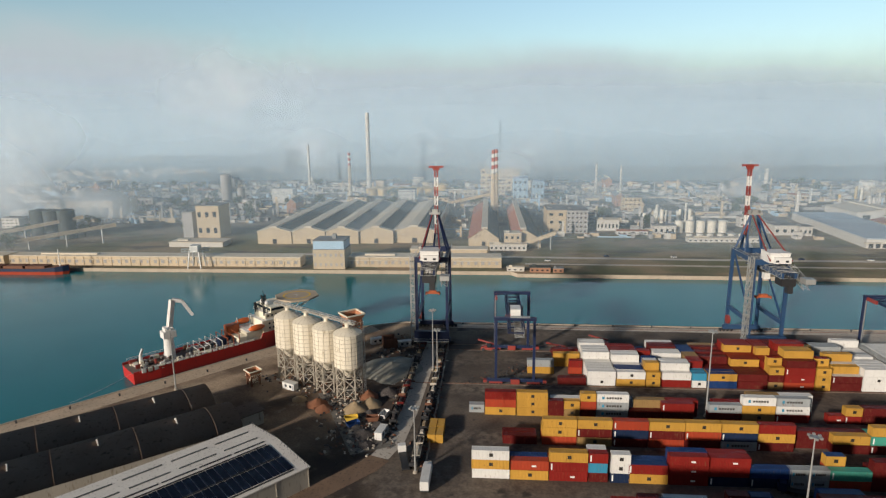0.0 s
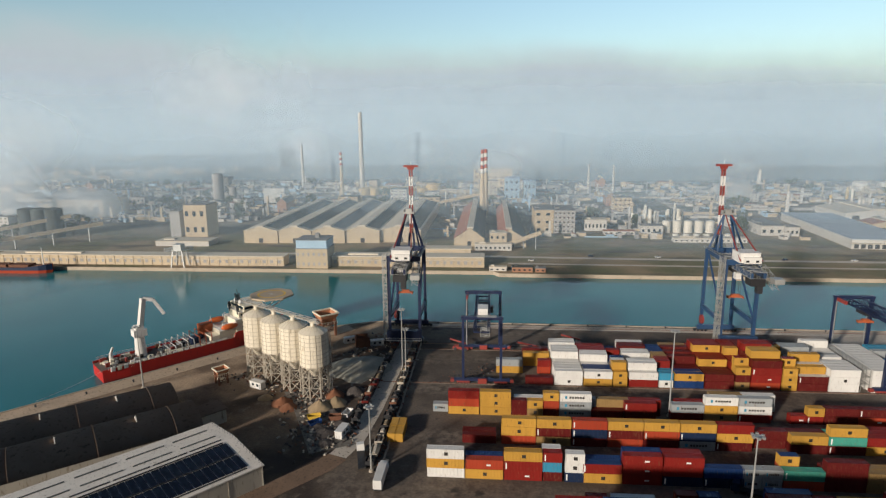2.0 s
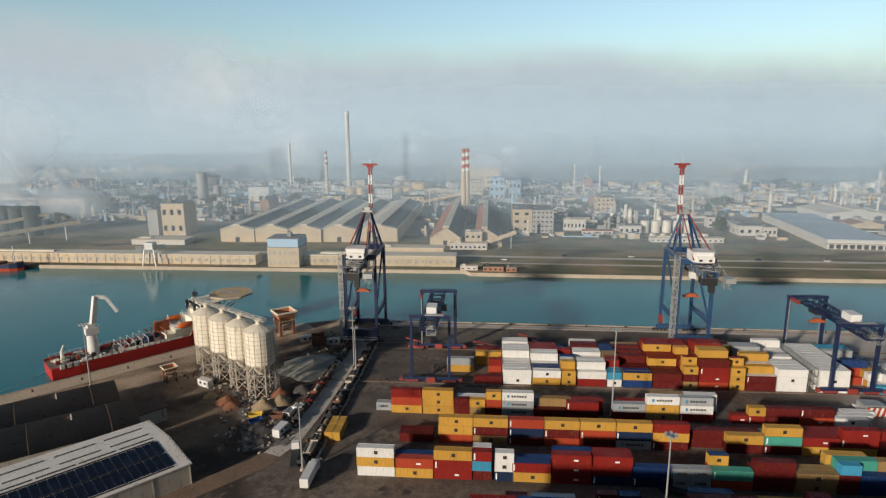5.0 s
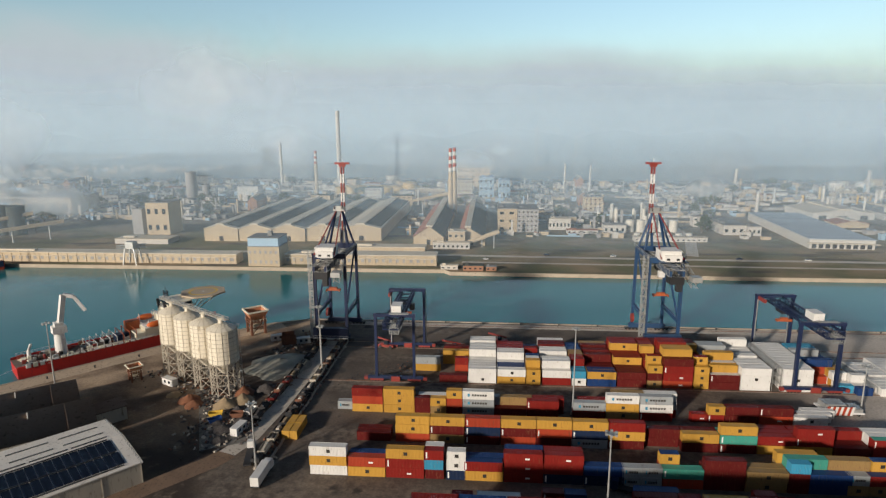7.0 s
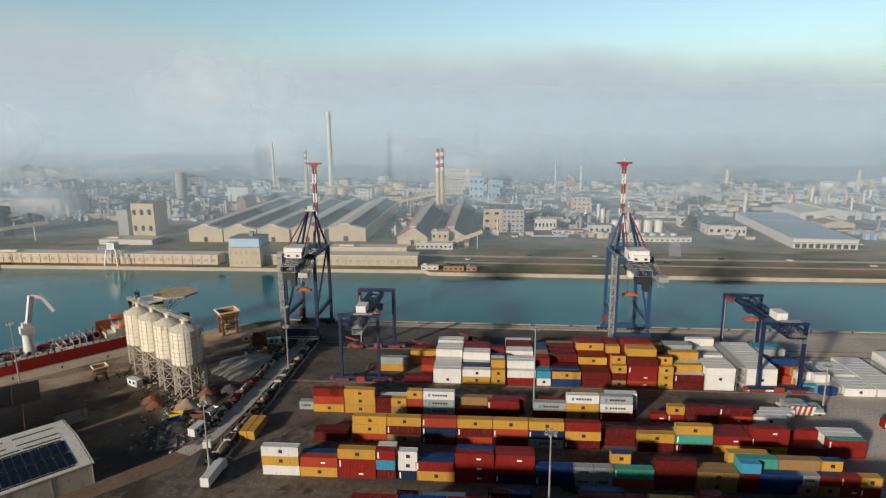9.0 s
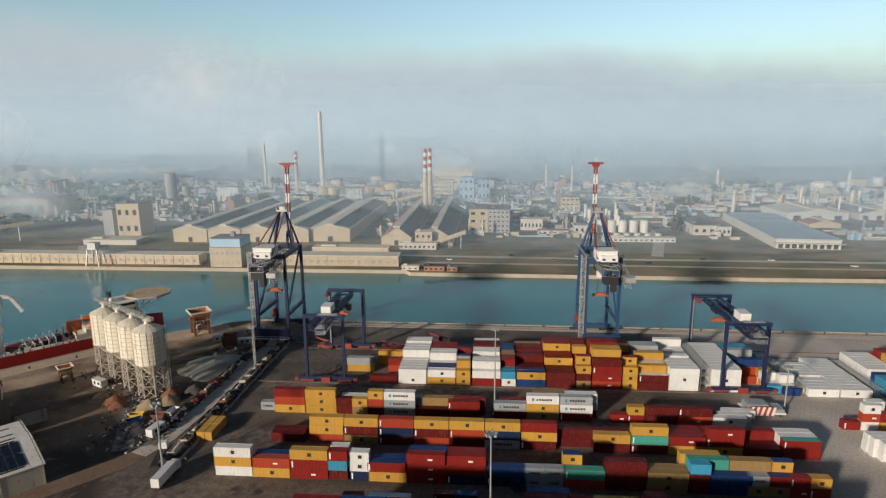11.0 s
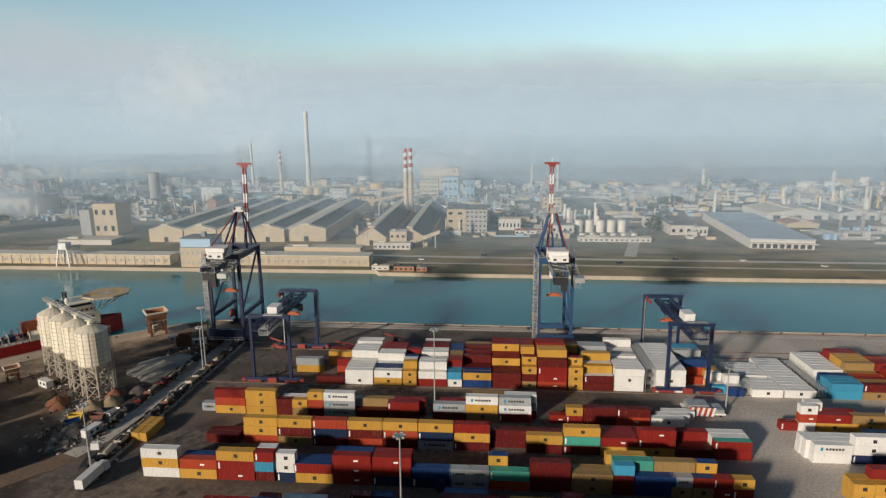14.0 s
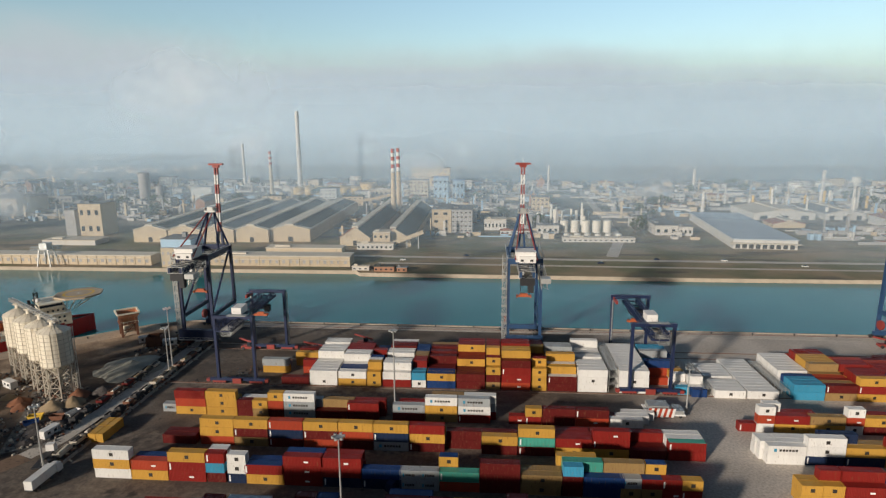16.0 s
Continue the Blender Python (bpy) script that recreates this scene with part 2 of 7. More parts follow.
def ground_material():
    """Asphalt yard, dirt and far fields, told apart by where they lie."""
    m = bpy.data.materials.new("ground_surfaces")
    m.use_nodes = True
    nt = m.node_tree
    N, L = nt.nodes.new, nt.links.new
    b = nt.nodes["Principled BSDF"]
    geo, sep = N("ShaderNodeNewGeometry"), N("ShaderNodeSeparateXYZ")
    L(geo.outputs["Position"], sep.inputs[0])

    def noise_at(scale, detail=5.0, stretch=None):
        n = N("ShaderNodeTexNoise")
        n.inputs["Scale"].default_value, n.inputs["Detail"].default_value = scale, detail
        v = geo.outputs["Position"]
        if stretch:
            mp = N("ShaderNodeMapping"); mp.inputs["Scale"].default_value = stretch
            L(v, mp.inputs[0]); v = mp.outputs[0]
        L(v, n.inputs["Vector"])
        return n.outputs["Fac"]

    def span(v, a, c):
        r = N("ShaderNodeMapRange"); r.interpolation_type = "SMOOTHSTEP"
        r.inputs["From Min"].default_value, r.inputs["From Max"].default_value = a, c
        L(v, r.inputs["Value"])
        return r.outputs[0]

    def mixed(f, a, c):
        x = N("ShaderNodeMix"); x.data_type = "RGBA"
        L(f, x.inputs["Factor"])
        for s, k in (("A", a), ("B", c)):
            if isinstance(k, tuple):
                x.inputs[s].default_value = (*k, 1)
            else:
                L(k, x.inputs[s])
        return x.outputs["Result"]

    def times(a, c):
        q = N("ShaderNodeMath"); q.operation = "MULTIPLY"
        L(a, q.inputs[0]); L(c, q.inputs[1])
        return q.outputs[0]
    # yard: worn asphalt, paler wheel tracks along the lanes, dark oil patches
    yard = mixed(span(noise_at(0.05, 6), 0.35, 0.7), (0.082, 0.064, 0.051), (0.165, 0.132, 0.102))
    yard = mixed(times(span(noise_at(0.03, 6, (0.15, 1.5, 1.0)), 0.45, 0.7), span(noise_at(0.4, 4), 0.3, 0.7)), yard, (0.27, 0.22, 0.17))
    yard = mixed(span(noise_at(0.11, 3), 0.62, 0.72), yard, (0.05, 0.043, 0.038))
    # dirt west of the concrete road
    dirt = mixed(span(noise_at(0.035, 6), 0.40, 0.64), (0.044, 0.029, 0.021), (0.22, 0.155, 0.10))
    dirt = mixed(span(noise_at(0.18, 5), 0.55, 0.75), dirt, (0.26, 0.21, 0.15))
    # dusty tan strip behind the ship quay
    along, inland = N("ShaderNodeMath"), N("ShaderNodeMath")
    along.operation = inland.operation = "MULTIPLY_ADD"
    L(sep.outputs["X"], along.inputs[0]); along.inputs[1].default_value, along.inputs[2].default_value = 0.75, 244.5
    L(sep.outputs["Y"], inland.inputs[0]); inland.inputs[1].default_value = -0.66; L(along.outputs[0], inland.inputs[2])
    ragged = N("ShaderNodeMath"); ragged.operation = "MULTIPLY_ADD"
    L(noise_at(0.05, 6), ragged.inputs[0]); ragged.inputs[1].default_value = 60.0; L(inland.outputs[0], ragged.inputs[2])
    tan = mixed(span(noise_at(0.12, 6, (0.5, 0.5, 1.0)), 0.38, 0.62), (0.19, 0.128, 0.080), (0.48, 0.355, 0.235))
    dirt = mixed(span(ragged.outputs[0], 82.0, 50.0), dirt, tan)
    pale = mixed(span(noise_at(0.03, 5), 0.4, 0.65), (0.46, 0.41, 0.35), (0.60, 0.54, 0.47))
    yard = mixed(span(sep.outputs["X"], 138.0, 176.0), yard, pale)
    # far side: fields, gravel yards and roads
    far = mixed(span(noise_at(0.02, 6), 0.38, 0.62), (0.17, 0.175, 0.095), (0.34, 0.265, 0.17))
    far = mixed(span(noise_at(0.06, 5, (0.25, 1.0, 1.0)), 0.52, 0.68), far, (0.12, 0.11, 0.085))
    city = mixed(span(noise_at(0.012, 6), 0.42, 0.6), (0.15, 0.145, 0.12), (0.32, 0.29, 0.24))
    far = mixed(span(sep.outputs["Y"], 520.0, 600.0), far, city)
    wob = N("ShaderNodeMath"); wob.operation = "MULTIPLY_ADD"
    L(noise_at(0.06, 4), wob.inputs[0]); wob.inputs[1].default_value = 14.0; L(sep.outputs["X"], wob.inputs[2])
    near = mixed(span(wob.outputs[0], -38.0, -28.0), dirt, yard)
    col = mixed(span(sep.outputs["Y"], 330.0, 340.0), near, far)
    grain = N("ShaderNodeHueSaturation")
    L(span(noise_at(1.3, 3), -0.6, 1.1), grain.inputs["Value"])
    L(col, grain.inputs["Color"])
    gain = N("ShaderNodeMix"); gain.data_type, gain.blend_type = "RGBA", "MULTIPLY"
    gain.inputs["Factor"].default_value = 1.0
    L(grain.outputs[0], gain.inputs["A"]); gain.inputs["B"].default_value = (1.25, 1.22, 1.20, 1)
    L(gain.outputs["Result"], b.inputs["Base Color"])
    b.inputs["Roughness"].default_value = 0.9
    return m


def water_material():
    m = bpy.data.materials.new("canal_water")
    m.use_nodes = True
    nt = m.node_tree
    N, L = nt.nodes.new, nt.links.new
    b = nt.nodes["Principled BSDF"]
    b.inputs["Base Color"].default_value = (0.004, 0.055, 0.062, 1)
    b.inputs["Roughness"].default_value, b.inputs["IOR"].default_value = 0.16, 1.33
    geo, n, bp = N("ShaderNodeNewGeometry"), N("ShaderNodeTexNoise"), N("ShaderNodeBump")
    n.inputs["Scale"].default_value, n.inputs["Detail"].default_value = 0.5, 5.0
    L(geo.outputs["Position"], n.inputs["Vector"]); L(n.outputs["Fac"], bp.inputs["Height"])
    bp.inputs["Strength"].default_value, bp.inputs["Distance"].default_value = 0.25, 0.25
    L(bp.outputs[0], b.inputs["Normal"])
    big, r = N("ShaderNodeTexNoise"), N("ShaderNodeMix")
    r.data_type = "RGBA"
    big.inputs["Scale"].default_value = 0.012
    L(geo.outputs["Position"], big.inputs["Vector"]); L(big.outputs["Fac"], r.inputs["Factor"])
    r.inputs["A"].default_value, r.inputs["B"].default_value = (0.006, 0.125, 0.145, 1), (0.018, 0.21, 0.225, 1)
    L(r.outputs["Result"], b.inputs["Base Color"])
    return m


def haze_sheet_material(name, rgb, amount, top, soft, seed, blobs=()):
    """A mostly clear tinted sheet standing in for haze, with a ragged upper edge and whiter, denser puffs round the
    given (x, z, radius, amount).
    """
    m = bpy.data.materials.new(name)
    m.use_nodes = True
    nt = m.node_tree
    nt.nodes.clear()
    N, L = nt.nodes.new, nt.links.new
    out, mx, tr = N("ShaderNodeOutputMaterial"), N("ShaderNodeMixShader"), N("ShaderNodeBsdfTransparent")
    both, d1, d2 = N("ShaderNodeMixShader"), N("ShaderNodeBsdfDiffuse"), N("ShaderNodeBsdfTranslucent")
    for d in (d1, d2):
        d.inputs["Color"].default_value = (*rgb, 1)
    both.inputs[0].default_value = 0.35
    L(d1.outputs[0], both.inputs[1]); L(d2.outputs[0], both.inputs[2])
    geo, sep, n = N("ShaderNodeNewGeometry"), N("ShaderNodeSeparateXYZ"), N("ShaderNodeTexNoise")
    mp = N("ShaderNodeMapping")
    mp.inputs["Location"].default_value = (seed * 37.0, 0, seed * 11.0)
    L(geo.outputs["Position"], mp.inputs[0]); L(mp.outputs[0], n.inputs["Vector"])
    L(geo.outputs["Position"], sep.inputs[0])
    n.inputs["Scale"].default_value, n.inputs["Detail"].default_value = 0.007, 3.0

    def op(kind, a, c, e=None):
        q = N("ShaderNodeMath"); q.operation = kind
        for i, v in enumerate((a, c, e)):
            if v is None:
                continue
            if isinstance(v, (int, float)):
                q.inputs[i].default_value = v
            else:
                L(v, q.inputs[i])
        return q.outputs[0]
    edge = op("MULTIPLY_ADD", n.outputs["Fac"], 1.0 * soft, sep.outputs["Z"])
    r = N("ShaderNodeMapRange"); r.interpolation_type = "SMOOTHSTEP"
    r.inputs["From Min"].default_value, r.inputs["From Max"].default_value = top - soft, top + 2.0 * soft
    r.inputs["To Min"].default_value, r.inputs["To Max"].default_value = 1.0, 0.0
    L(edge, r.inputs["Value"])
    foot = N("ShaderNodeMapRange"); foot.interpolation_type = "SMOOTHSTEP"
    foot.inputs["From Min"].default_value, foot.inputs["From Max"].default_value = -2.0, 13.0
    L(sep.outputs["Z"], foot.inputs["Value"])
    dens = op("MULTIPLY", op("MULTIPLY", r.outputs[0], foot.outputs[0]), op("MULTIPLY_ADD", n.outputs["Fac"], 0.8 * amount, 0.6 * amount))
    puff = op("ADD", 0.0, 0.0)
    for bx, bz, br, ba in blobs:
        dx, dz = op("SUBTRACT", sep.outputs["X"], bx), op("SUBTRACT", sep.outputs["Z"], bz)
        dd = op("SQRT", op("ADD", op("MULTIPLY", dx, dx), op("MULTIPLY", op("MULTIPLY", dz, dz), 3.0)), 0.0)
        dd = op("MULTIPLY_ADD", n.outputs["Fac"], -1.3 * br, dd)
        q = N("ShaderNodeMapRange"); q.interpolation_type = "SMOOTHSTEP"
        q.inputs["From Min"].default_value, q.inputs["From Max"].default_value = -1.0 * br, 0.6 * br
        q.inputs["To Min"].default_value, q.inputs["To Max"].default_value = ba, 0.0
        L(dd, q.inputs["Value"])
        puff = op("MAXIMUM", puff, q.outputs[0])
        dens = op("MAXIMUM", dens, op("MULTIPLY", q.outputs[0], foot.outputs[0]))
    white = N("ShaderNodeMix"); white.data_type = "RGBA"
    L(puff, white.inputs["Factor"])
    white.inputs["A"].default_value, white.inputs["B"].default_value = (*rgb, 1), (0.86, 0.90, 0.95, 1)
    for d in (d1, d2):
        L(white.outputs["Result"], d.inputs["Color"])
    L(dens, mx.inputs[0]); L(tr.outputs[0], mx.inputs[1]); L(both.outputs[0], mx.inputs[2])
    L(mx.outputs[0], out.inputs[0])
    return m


# ---- building helpers ----
def box(bm, x0, y0, z0, x1, y1, z1):
    v = [bm.verts.new(p) for p in ((x0, y0, z0), (x1, y0, z0), (x1, y1, z0), (x0, y1, z0), (x0, y0, z1), (x1, y0, z1), (x1, y1, z1), (x0, y1, z1))]
    for f in ((0, 3, 2, 1), (4, 5, 6, 7), (0, 1, 5, 4), (1, 2, 6, 5), (2, 3, 7, 6), (3, 0, 4, 7)):
        bm.faces.new([v[i] for i in f])
    return bm


def beam(bm, a, c, w, h=None, up=(0, 0, 1)):
    """A square bar from a to c, w wide and h deep."""
    h = h or w
    a, c = Vector(a), Vector(c)
    d = (c - a).normalized()
    u = Vector(up)
    if abs(d.dot(u)) > 0.98:
        u = Vector((0, 1, 0))
    s = d.cross(u).normalized()
    t = s.cross(d).normalized()
    v = []
    for p in (a, c):
        for i, j in ((-1, -1), (1, -1), (1, 1), (-1, 1)):
            v.append(bm.verts.new(p + s * (i * w / 2) + t * (j * h / 2)))
    for f in ((0, 1, 2, 3), (7, 6, 5, 4), (0, 4, 5, 1), (1, 5, 6, 2), (2, 6, 7, 3), (3, 7, 4, 0)):
        bm.faces.new([v[i] for i in f])
    return bm


def tube(bm, a, c, r0, r1=None, n=10, caps=True):
    """A round bar or cone from a to c."""
    r1 = r0 if r1 is None else r1
    a, c = Vector(a), Vector(c)
    d = (c - a).normalized()
    u = Vector((0, 0, 1)) if abs(d.z) < 0.9 else Vector((1, 0, 0))
    s = d.cross(u).normalized()
    t = s.cross(d)
    rings = []
    for p, r in ((a, r0), (c, r1)):
        rings.append([bm.verts.new(p + (s * math.cos(k * math.tau / n) + t * math.sin(k * math.tau / n)) * max(r, 0.01)) for k in range(n)])
    for k in range(n):
        bm.faces.new((rings[0][k], rings[0][(k + 1) % n], rings[1][(k + 1) % n], rings[1][k]))
    if caps:
        bm.faces.new(rings[0][::-1])
        bm.faces.new(rings[1])
    return bm


def lattice(bm, a, c, w, h, n, bar=0.16, chord=0.28):
    """A four-chord truss from a to c with zigzag bracing."""
    a, c = Vector(a), Vector(c)
    d = (c - a).normalized()
    u = Vector((0, 0, 1)) if abs(d.z) < 0.9 else Vector((0, 1, 0))
    s = d.cross(u).normalized()
    t = s.cross(d)
    corners = [s * (i * w / 2) + t * (j * h / 2) for i, j in ((-1, -1), (1, -1), (1, 1), (-1, 1))]
    for k in corners:
        beam(bm, a + k, c + k, chord)
    for i in range(n):
        p, q = a.lerp(c, i / n), a.lerp(c, (i + 1) / n)
        for e in range(4):
            k0, k1 = corners[e], corners[(e + 1) % 4]
            if i % 2:
                k0, k1 = k1, k0
            beam(bm, p + k0, q + k1, bar)
            beam(bm, p + k0, p + k1, bar)
    return bm


def mesh_of(name, bm, *materials, smooth=False):
    bmesh.ops.recalc_face_normals(bm, faces=bm.faces)
    me = bpy.data.meshes.new(name)
    bm.to_mesh(me)
    bm.free()
    for m in materials:
        me.materials.append(m)
    if smooth:
        for p in me.polygons:
            p.use_smooth = True
    return me


def part(name, bm, material, parent=None, label="", smooth=False):
    """One mesh object, under a thing or a part where a parent is given."""
    ob = new(name, mesh_of(name, bm, material, smooth=smooth))
    ob.parent = parent
    if label:
        tagged(ob, label)
    return ob


def thing(name, label, category, m=None, group="", kind=""):
    ob = new(name)
    if m is not None:
        ob.matrix_basis = m
    return tagged(ob, label, category, group, kind)


def B():
    return bmesh.new()


# ---- ground, water, quays ----
QUAY_S = ((5000, 262), (286, 283.6), (13, 287.3), (-50, 287.3), (-61, 283.5), (-70.5, 279.4), (-106, 250.4), (-147, 203.5), (-175.5, 171.6), (-420, -105), (-3000, -3000))
QUAY_N = ((-5000, 398), (9, 398), (13, 392), (250, 388), (351, 388.5), (5000, 372))


def land():
    bm = B()
    south = [bm.verts.new((x, y, 0)) for x, y in QUAY_S] + [bm.verts.new((5000, -3000, 0))]
    bm.faces.new(south[::-1])
    north = [bm.verts.new((x, y, 0)) for x, y in QUAY_N] + [bm.verts.new((5000, 5200, 0)), bm.verts.new((-5000, 5200, 0))]
    bm.faces.new(north)
    bmesh.ops.triangulate(bm, faces=bm.faces)
    return part("ground", bm, ground_material())


tagged(land(), "worn asphalt port ground, dirt and far fields", "ground", kind="structure")
bm = B()
vs = [bm.verts.new(p) for p in ((-5000, -1500, -2.2), (5000, -1500, -2.2), (5000, 480, -2.2), (-5000, 480, -2.2))]
bm.faces.new(vs)
tagged(part("water", bm, water_material()), "calm blue-green canal water", "water", kind="structure")


def quay_wall(name, line, inward):
    """A concrete edge with a capping kerb and a vertical face down to the water."""
    bm = B()
    for (x0, y0), (x1, y1) in zip(line, line[1:]):
        d = Vector((x1 - x0, y1 - y0, 0)).normalized()
        nrm = Vector((-d.y, d.x, 0)) * inward
        a, c = Vector((x0, y0, 0)), Vector((x1, y1, 0))
        for dz0, dz1, w in ((-5.0, 0.02, 1.3), (0.02, 0.32, 0.7)):
            q = [a - nrm * 0.05, c - nrm * 0.05, c + nrm * w, a + nrm * w]
            lo, hi = [bm.verts.new(p + Vector((0, 0, dz0))) for p in q], [bm.verts.new(p + Vector((0, 0, dz1))) for p in q]
            bm.faces.new(hi)
            for i in range(4):
                bm.faces.new((lo[i], lo[(i + 1) % 4], hi[(i + 1) % 4], hi[i]))
    return tagged(part(name, bm, M_QUAY), "weathered concrete quay edge along the canal", "quay", kind="structure")


quay_wall("trim_quay_south", QUAY_S[0:10], 1)
quay_wall("trim_quay_north", QUAY_N, 1)


def strip(name, pts, width, z, material, label):
    """A paved band along a line of points."""
    bm = B()
    rows = []
    for i, p in enumerate(pts):
        a, c = Vector((*pts[max(i - 1, 0)], 0)), Vector((*pts[min(i + 1, len(pts) - 1)], 0))
        d = (c - a).normalized()
        s = Vector((-d.y, d.x, 0)) * (width / 2)
        rows.append([bm.verts.new(Vector((*p, zz)) + k * s) for zz in (z - 0.3, z) for k in (-1, 1)])
    for r0, r1 in zip(rows, rows[1:]):
        bm.faces.new((r0[2], r1[2], r1[3], r0[3]))
        bm.faces.new((r0[0], r0[2], r1[2], r1[0]))
        bm.faces.new((r0[1], r1[1], r1[3], r0[3]))
    return tagged(part(name, bm, material), label, "road", kind="structure")


strip("road_west", [(-33, 268), (-33.5, 230), (-35, 190), (-37, 168), (-40.5, 158)], 6.2, 0.05, M_ROADC, "worn pale concrete road beside the yard")
strip("road_west_track", [(-40.5, 157.9), (-43, 153), (-50, 145), (-60, 134), (-75, 116), (-100, 85)], 7.5, 0.04, M_TRACK, "brown dirt track leading to the yard road")
strip("road_ship_quay", [(-64, 277), (-76, 267), (-108, 241), (-147, 196), (-170, 170), (-260, 68)], 9.5, 0.04, M_APRON, "dusty brown concrete apron along the ship quay")
strip("road_apron", [(-30, 282.5), (60, 281.5), (290, 278.0), (900, 264)], 5.5, 0.04, M_ROADC, "pale concrete strip along the quay edge")
for k, yy in enumerate((213.2, 249.6, 256.5, 281.0)):
    bm = B()
    box(bm, -36, yy - 0.5, -0.2, 420, yy + 0.5, 0.03)
    ob = part("trim_crane_track", bm, M_CONCRETE)
    tagged(ob, "concrete beam carrying the crane rail", "crane track", kind="structure")
    for dy in (-0.12, 0.12):
        bm = B()
        box(bm, -36, yy + dy - 0.05, 0.03, 420, yy + dy + 0.05, 0.14)
        part("rail", bm, M_RUSTY, ob, "rusty steel rail")
strip("road_north", [(-420, 452), (-60, 452), (30, 446), (160, 441), (420, 436), (1200, 425)], 6.0, 0.05, M_ROADC, "pale road across the far bank")
strip("road_north_2", [(20, 424), (200, 419), (500, 412), (1500, 395)], 4.0, 0.05, M_ROADC, "dirt track across the far bank field")
strip("road_north_3", [(195, 452), (215, 520), (225, 640), (240, 900)], 9.0, 0.06, M_ROADC, "access road between far works")
strip("road_far", [(-500, 900), (0, 905), (300, 930), (700, 1000), (1500, 1060)], 14.0, 0.06, M_ROADC, "pale far road")
strip("road_far_2", [(100, 1180), (500, 1120), (1100, 1090)], 14.0, 0.07, M_ROADC, "pale far road")


# ---- shipping containers ----
CH, CW = 2.95, 2.44
LEN = {4: 10.85, 2: 5.35}


def container_meshes(n):
    """Corrugated body, frame, door leaf and logo bars of a container n tens of feet long."""
    ln, out = LEN[n], {}
    bm = B()
    ribs = 26 if n == 4 else 13
    x0, x1, p = 0.12, ln - 0.12, 0.05
    step = (x1 - x0) / ribs
    for side, yy in ((-1, 0.03), (1, CW - 0.03)):
        prof = []
        for i in range(ribs):
            a = x0 + i * step
            prof += [(a, 0), (a + step * 0.34, 0), (a + step * 0.5, p), (a + step * 0.84, p)]
        prof.append((x1, 0))
        lo = [bm.verts.new((x, yy - side * d, 0.16)) for x, d in prof]
        hi = [bm.verts.new((x, yy - side * d, CH - 0.1)) for x, d in prof]
        for i in range(len(prof) - 1):
            bm.faces.new((lo[i], lo[i + 1], hi[i + 1], hi[i]))
    nr = ribs
    tops = []
    for i in range(nr + 1):
        a = x0 + (x1 - x0) * i / nr
        z = CH - (0.03 if i % 2 else 0.075)
        tops.append((bm.verts.new((a, 0.05, z)), bm.verts.new((a, CW - 0.05, z))))
    for (a, c), (d, e) in zip(tops, tops[1:]):
        bm.faces.new((a, d, e, c))
    box(bm, 0.04, 0.08, 0.16, 0.08, CW - 0.08, CH - 0.1)
    box(bm, 0.1, 0.1, 0.10, ln - 0.1, CW - 0.1, 0.16)
    out["body"] = mesh_of("container_body", bm, PAINT["w"])
    bm = B()
    for x in (0.0, ln - 0.16):
        for y in (0.0, CW - 0.16):
            box(bm, x, y, 0.0, x + 0.16, y + 0.16, CH)
    for z0, z1 in ((0.0, 0.16), (CH - 0.11, CH - 0.005)):
        for y in (0.0, CW - 0.08):
            box(bm, 0.16, y, z0, ln - 0.16, y + 0.08, z1)
        for x in (0.0, ln - 0.08):
            box(bm, x, 0.16, z0, x + 0.08, CW - 0.16, z1)
    out["frame"] = mesh_of("container_frame", bm, PAINT["w"])
    bm = B()
    box(bm, ln - 0.075, 0.17, 0.17, ln - 0.03, CW / 2 - 0.01, CH - 0.12)
    for y in (0.5, 0.9):
        box(bm, ln - 0.03, y - 0.02, 0.2, ln + 0.005, y + 0.02, CH - 0.15)
    for z in (0.7, 1.5, 2.3):
        box(bm, ln - 0.03, 0.17, z, ln - 0.012, CW / 2 - 0.02, z + 0.08)
    out["door"] = mesh_of("container_door", bm, PAINT["w"])
    bm = B()
    c = ln * 0.52
    box(bm, c - 0.55, 0.0, 1.0, c + 0.55, 0.035, 2.05)
    out["square"] = mesh_of("logo_square", bm, M_LOGO_DARK)
    bm = B()
    box(bm, 0, 0.0, 1.2, ln * 0.058, 0.035, 1.9)
    out["wide"] = mesh_of("logo_bar", bm, M_LOGO_DARK)
    bm = B()
    box(bm, ln * 0.16, 0.0, 1.05, ln * 0.23, 0.035, 2.05)
    out["star"] = mesh_of("logo_emblem", bm, PAINT["c"])
    bm = B()
    box(bm, ln * 0.55, 0.0, 1.1, ln * 0.55 + 1.3, 0.035, 1.6)
    out["patch"] = mesh_of("logo_patch", bm, M_LOGO_WHITE)
    bm = B()
    box(bm, 0.35, 0.0, 0.5, 0.75, 0.035, 2.4)
    out["stripe"] = mesh_of("logo_stripe", bm, M_LOGO_WHITE)
    return out


def cover_mesh(n):
    """A thin roof sheet lying on the top rails, of another colour than the sides."""
    bm = B()
    box(bm, 0.1, 0.04, CH - 0.06, LEN[n] - 0.1, CW - 0.04, CH + 0.03)
    return mesh_of("container_cover", bm, PAINT["w"])


CMESH = {n: container_meshes(n) for n in (4, 2)}
for n in CMESH:
    CMESH[n]["cover"] = cover_mesh(n)
crng = random.Random(5)


REST = []


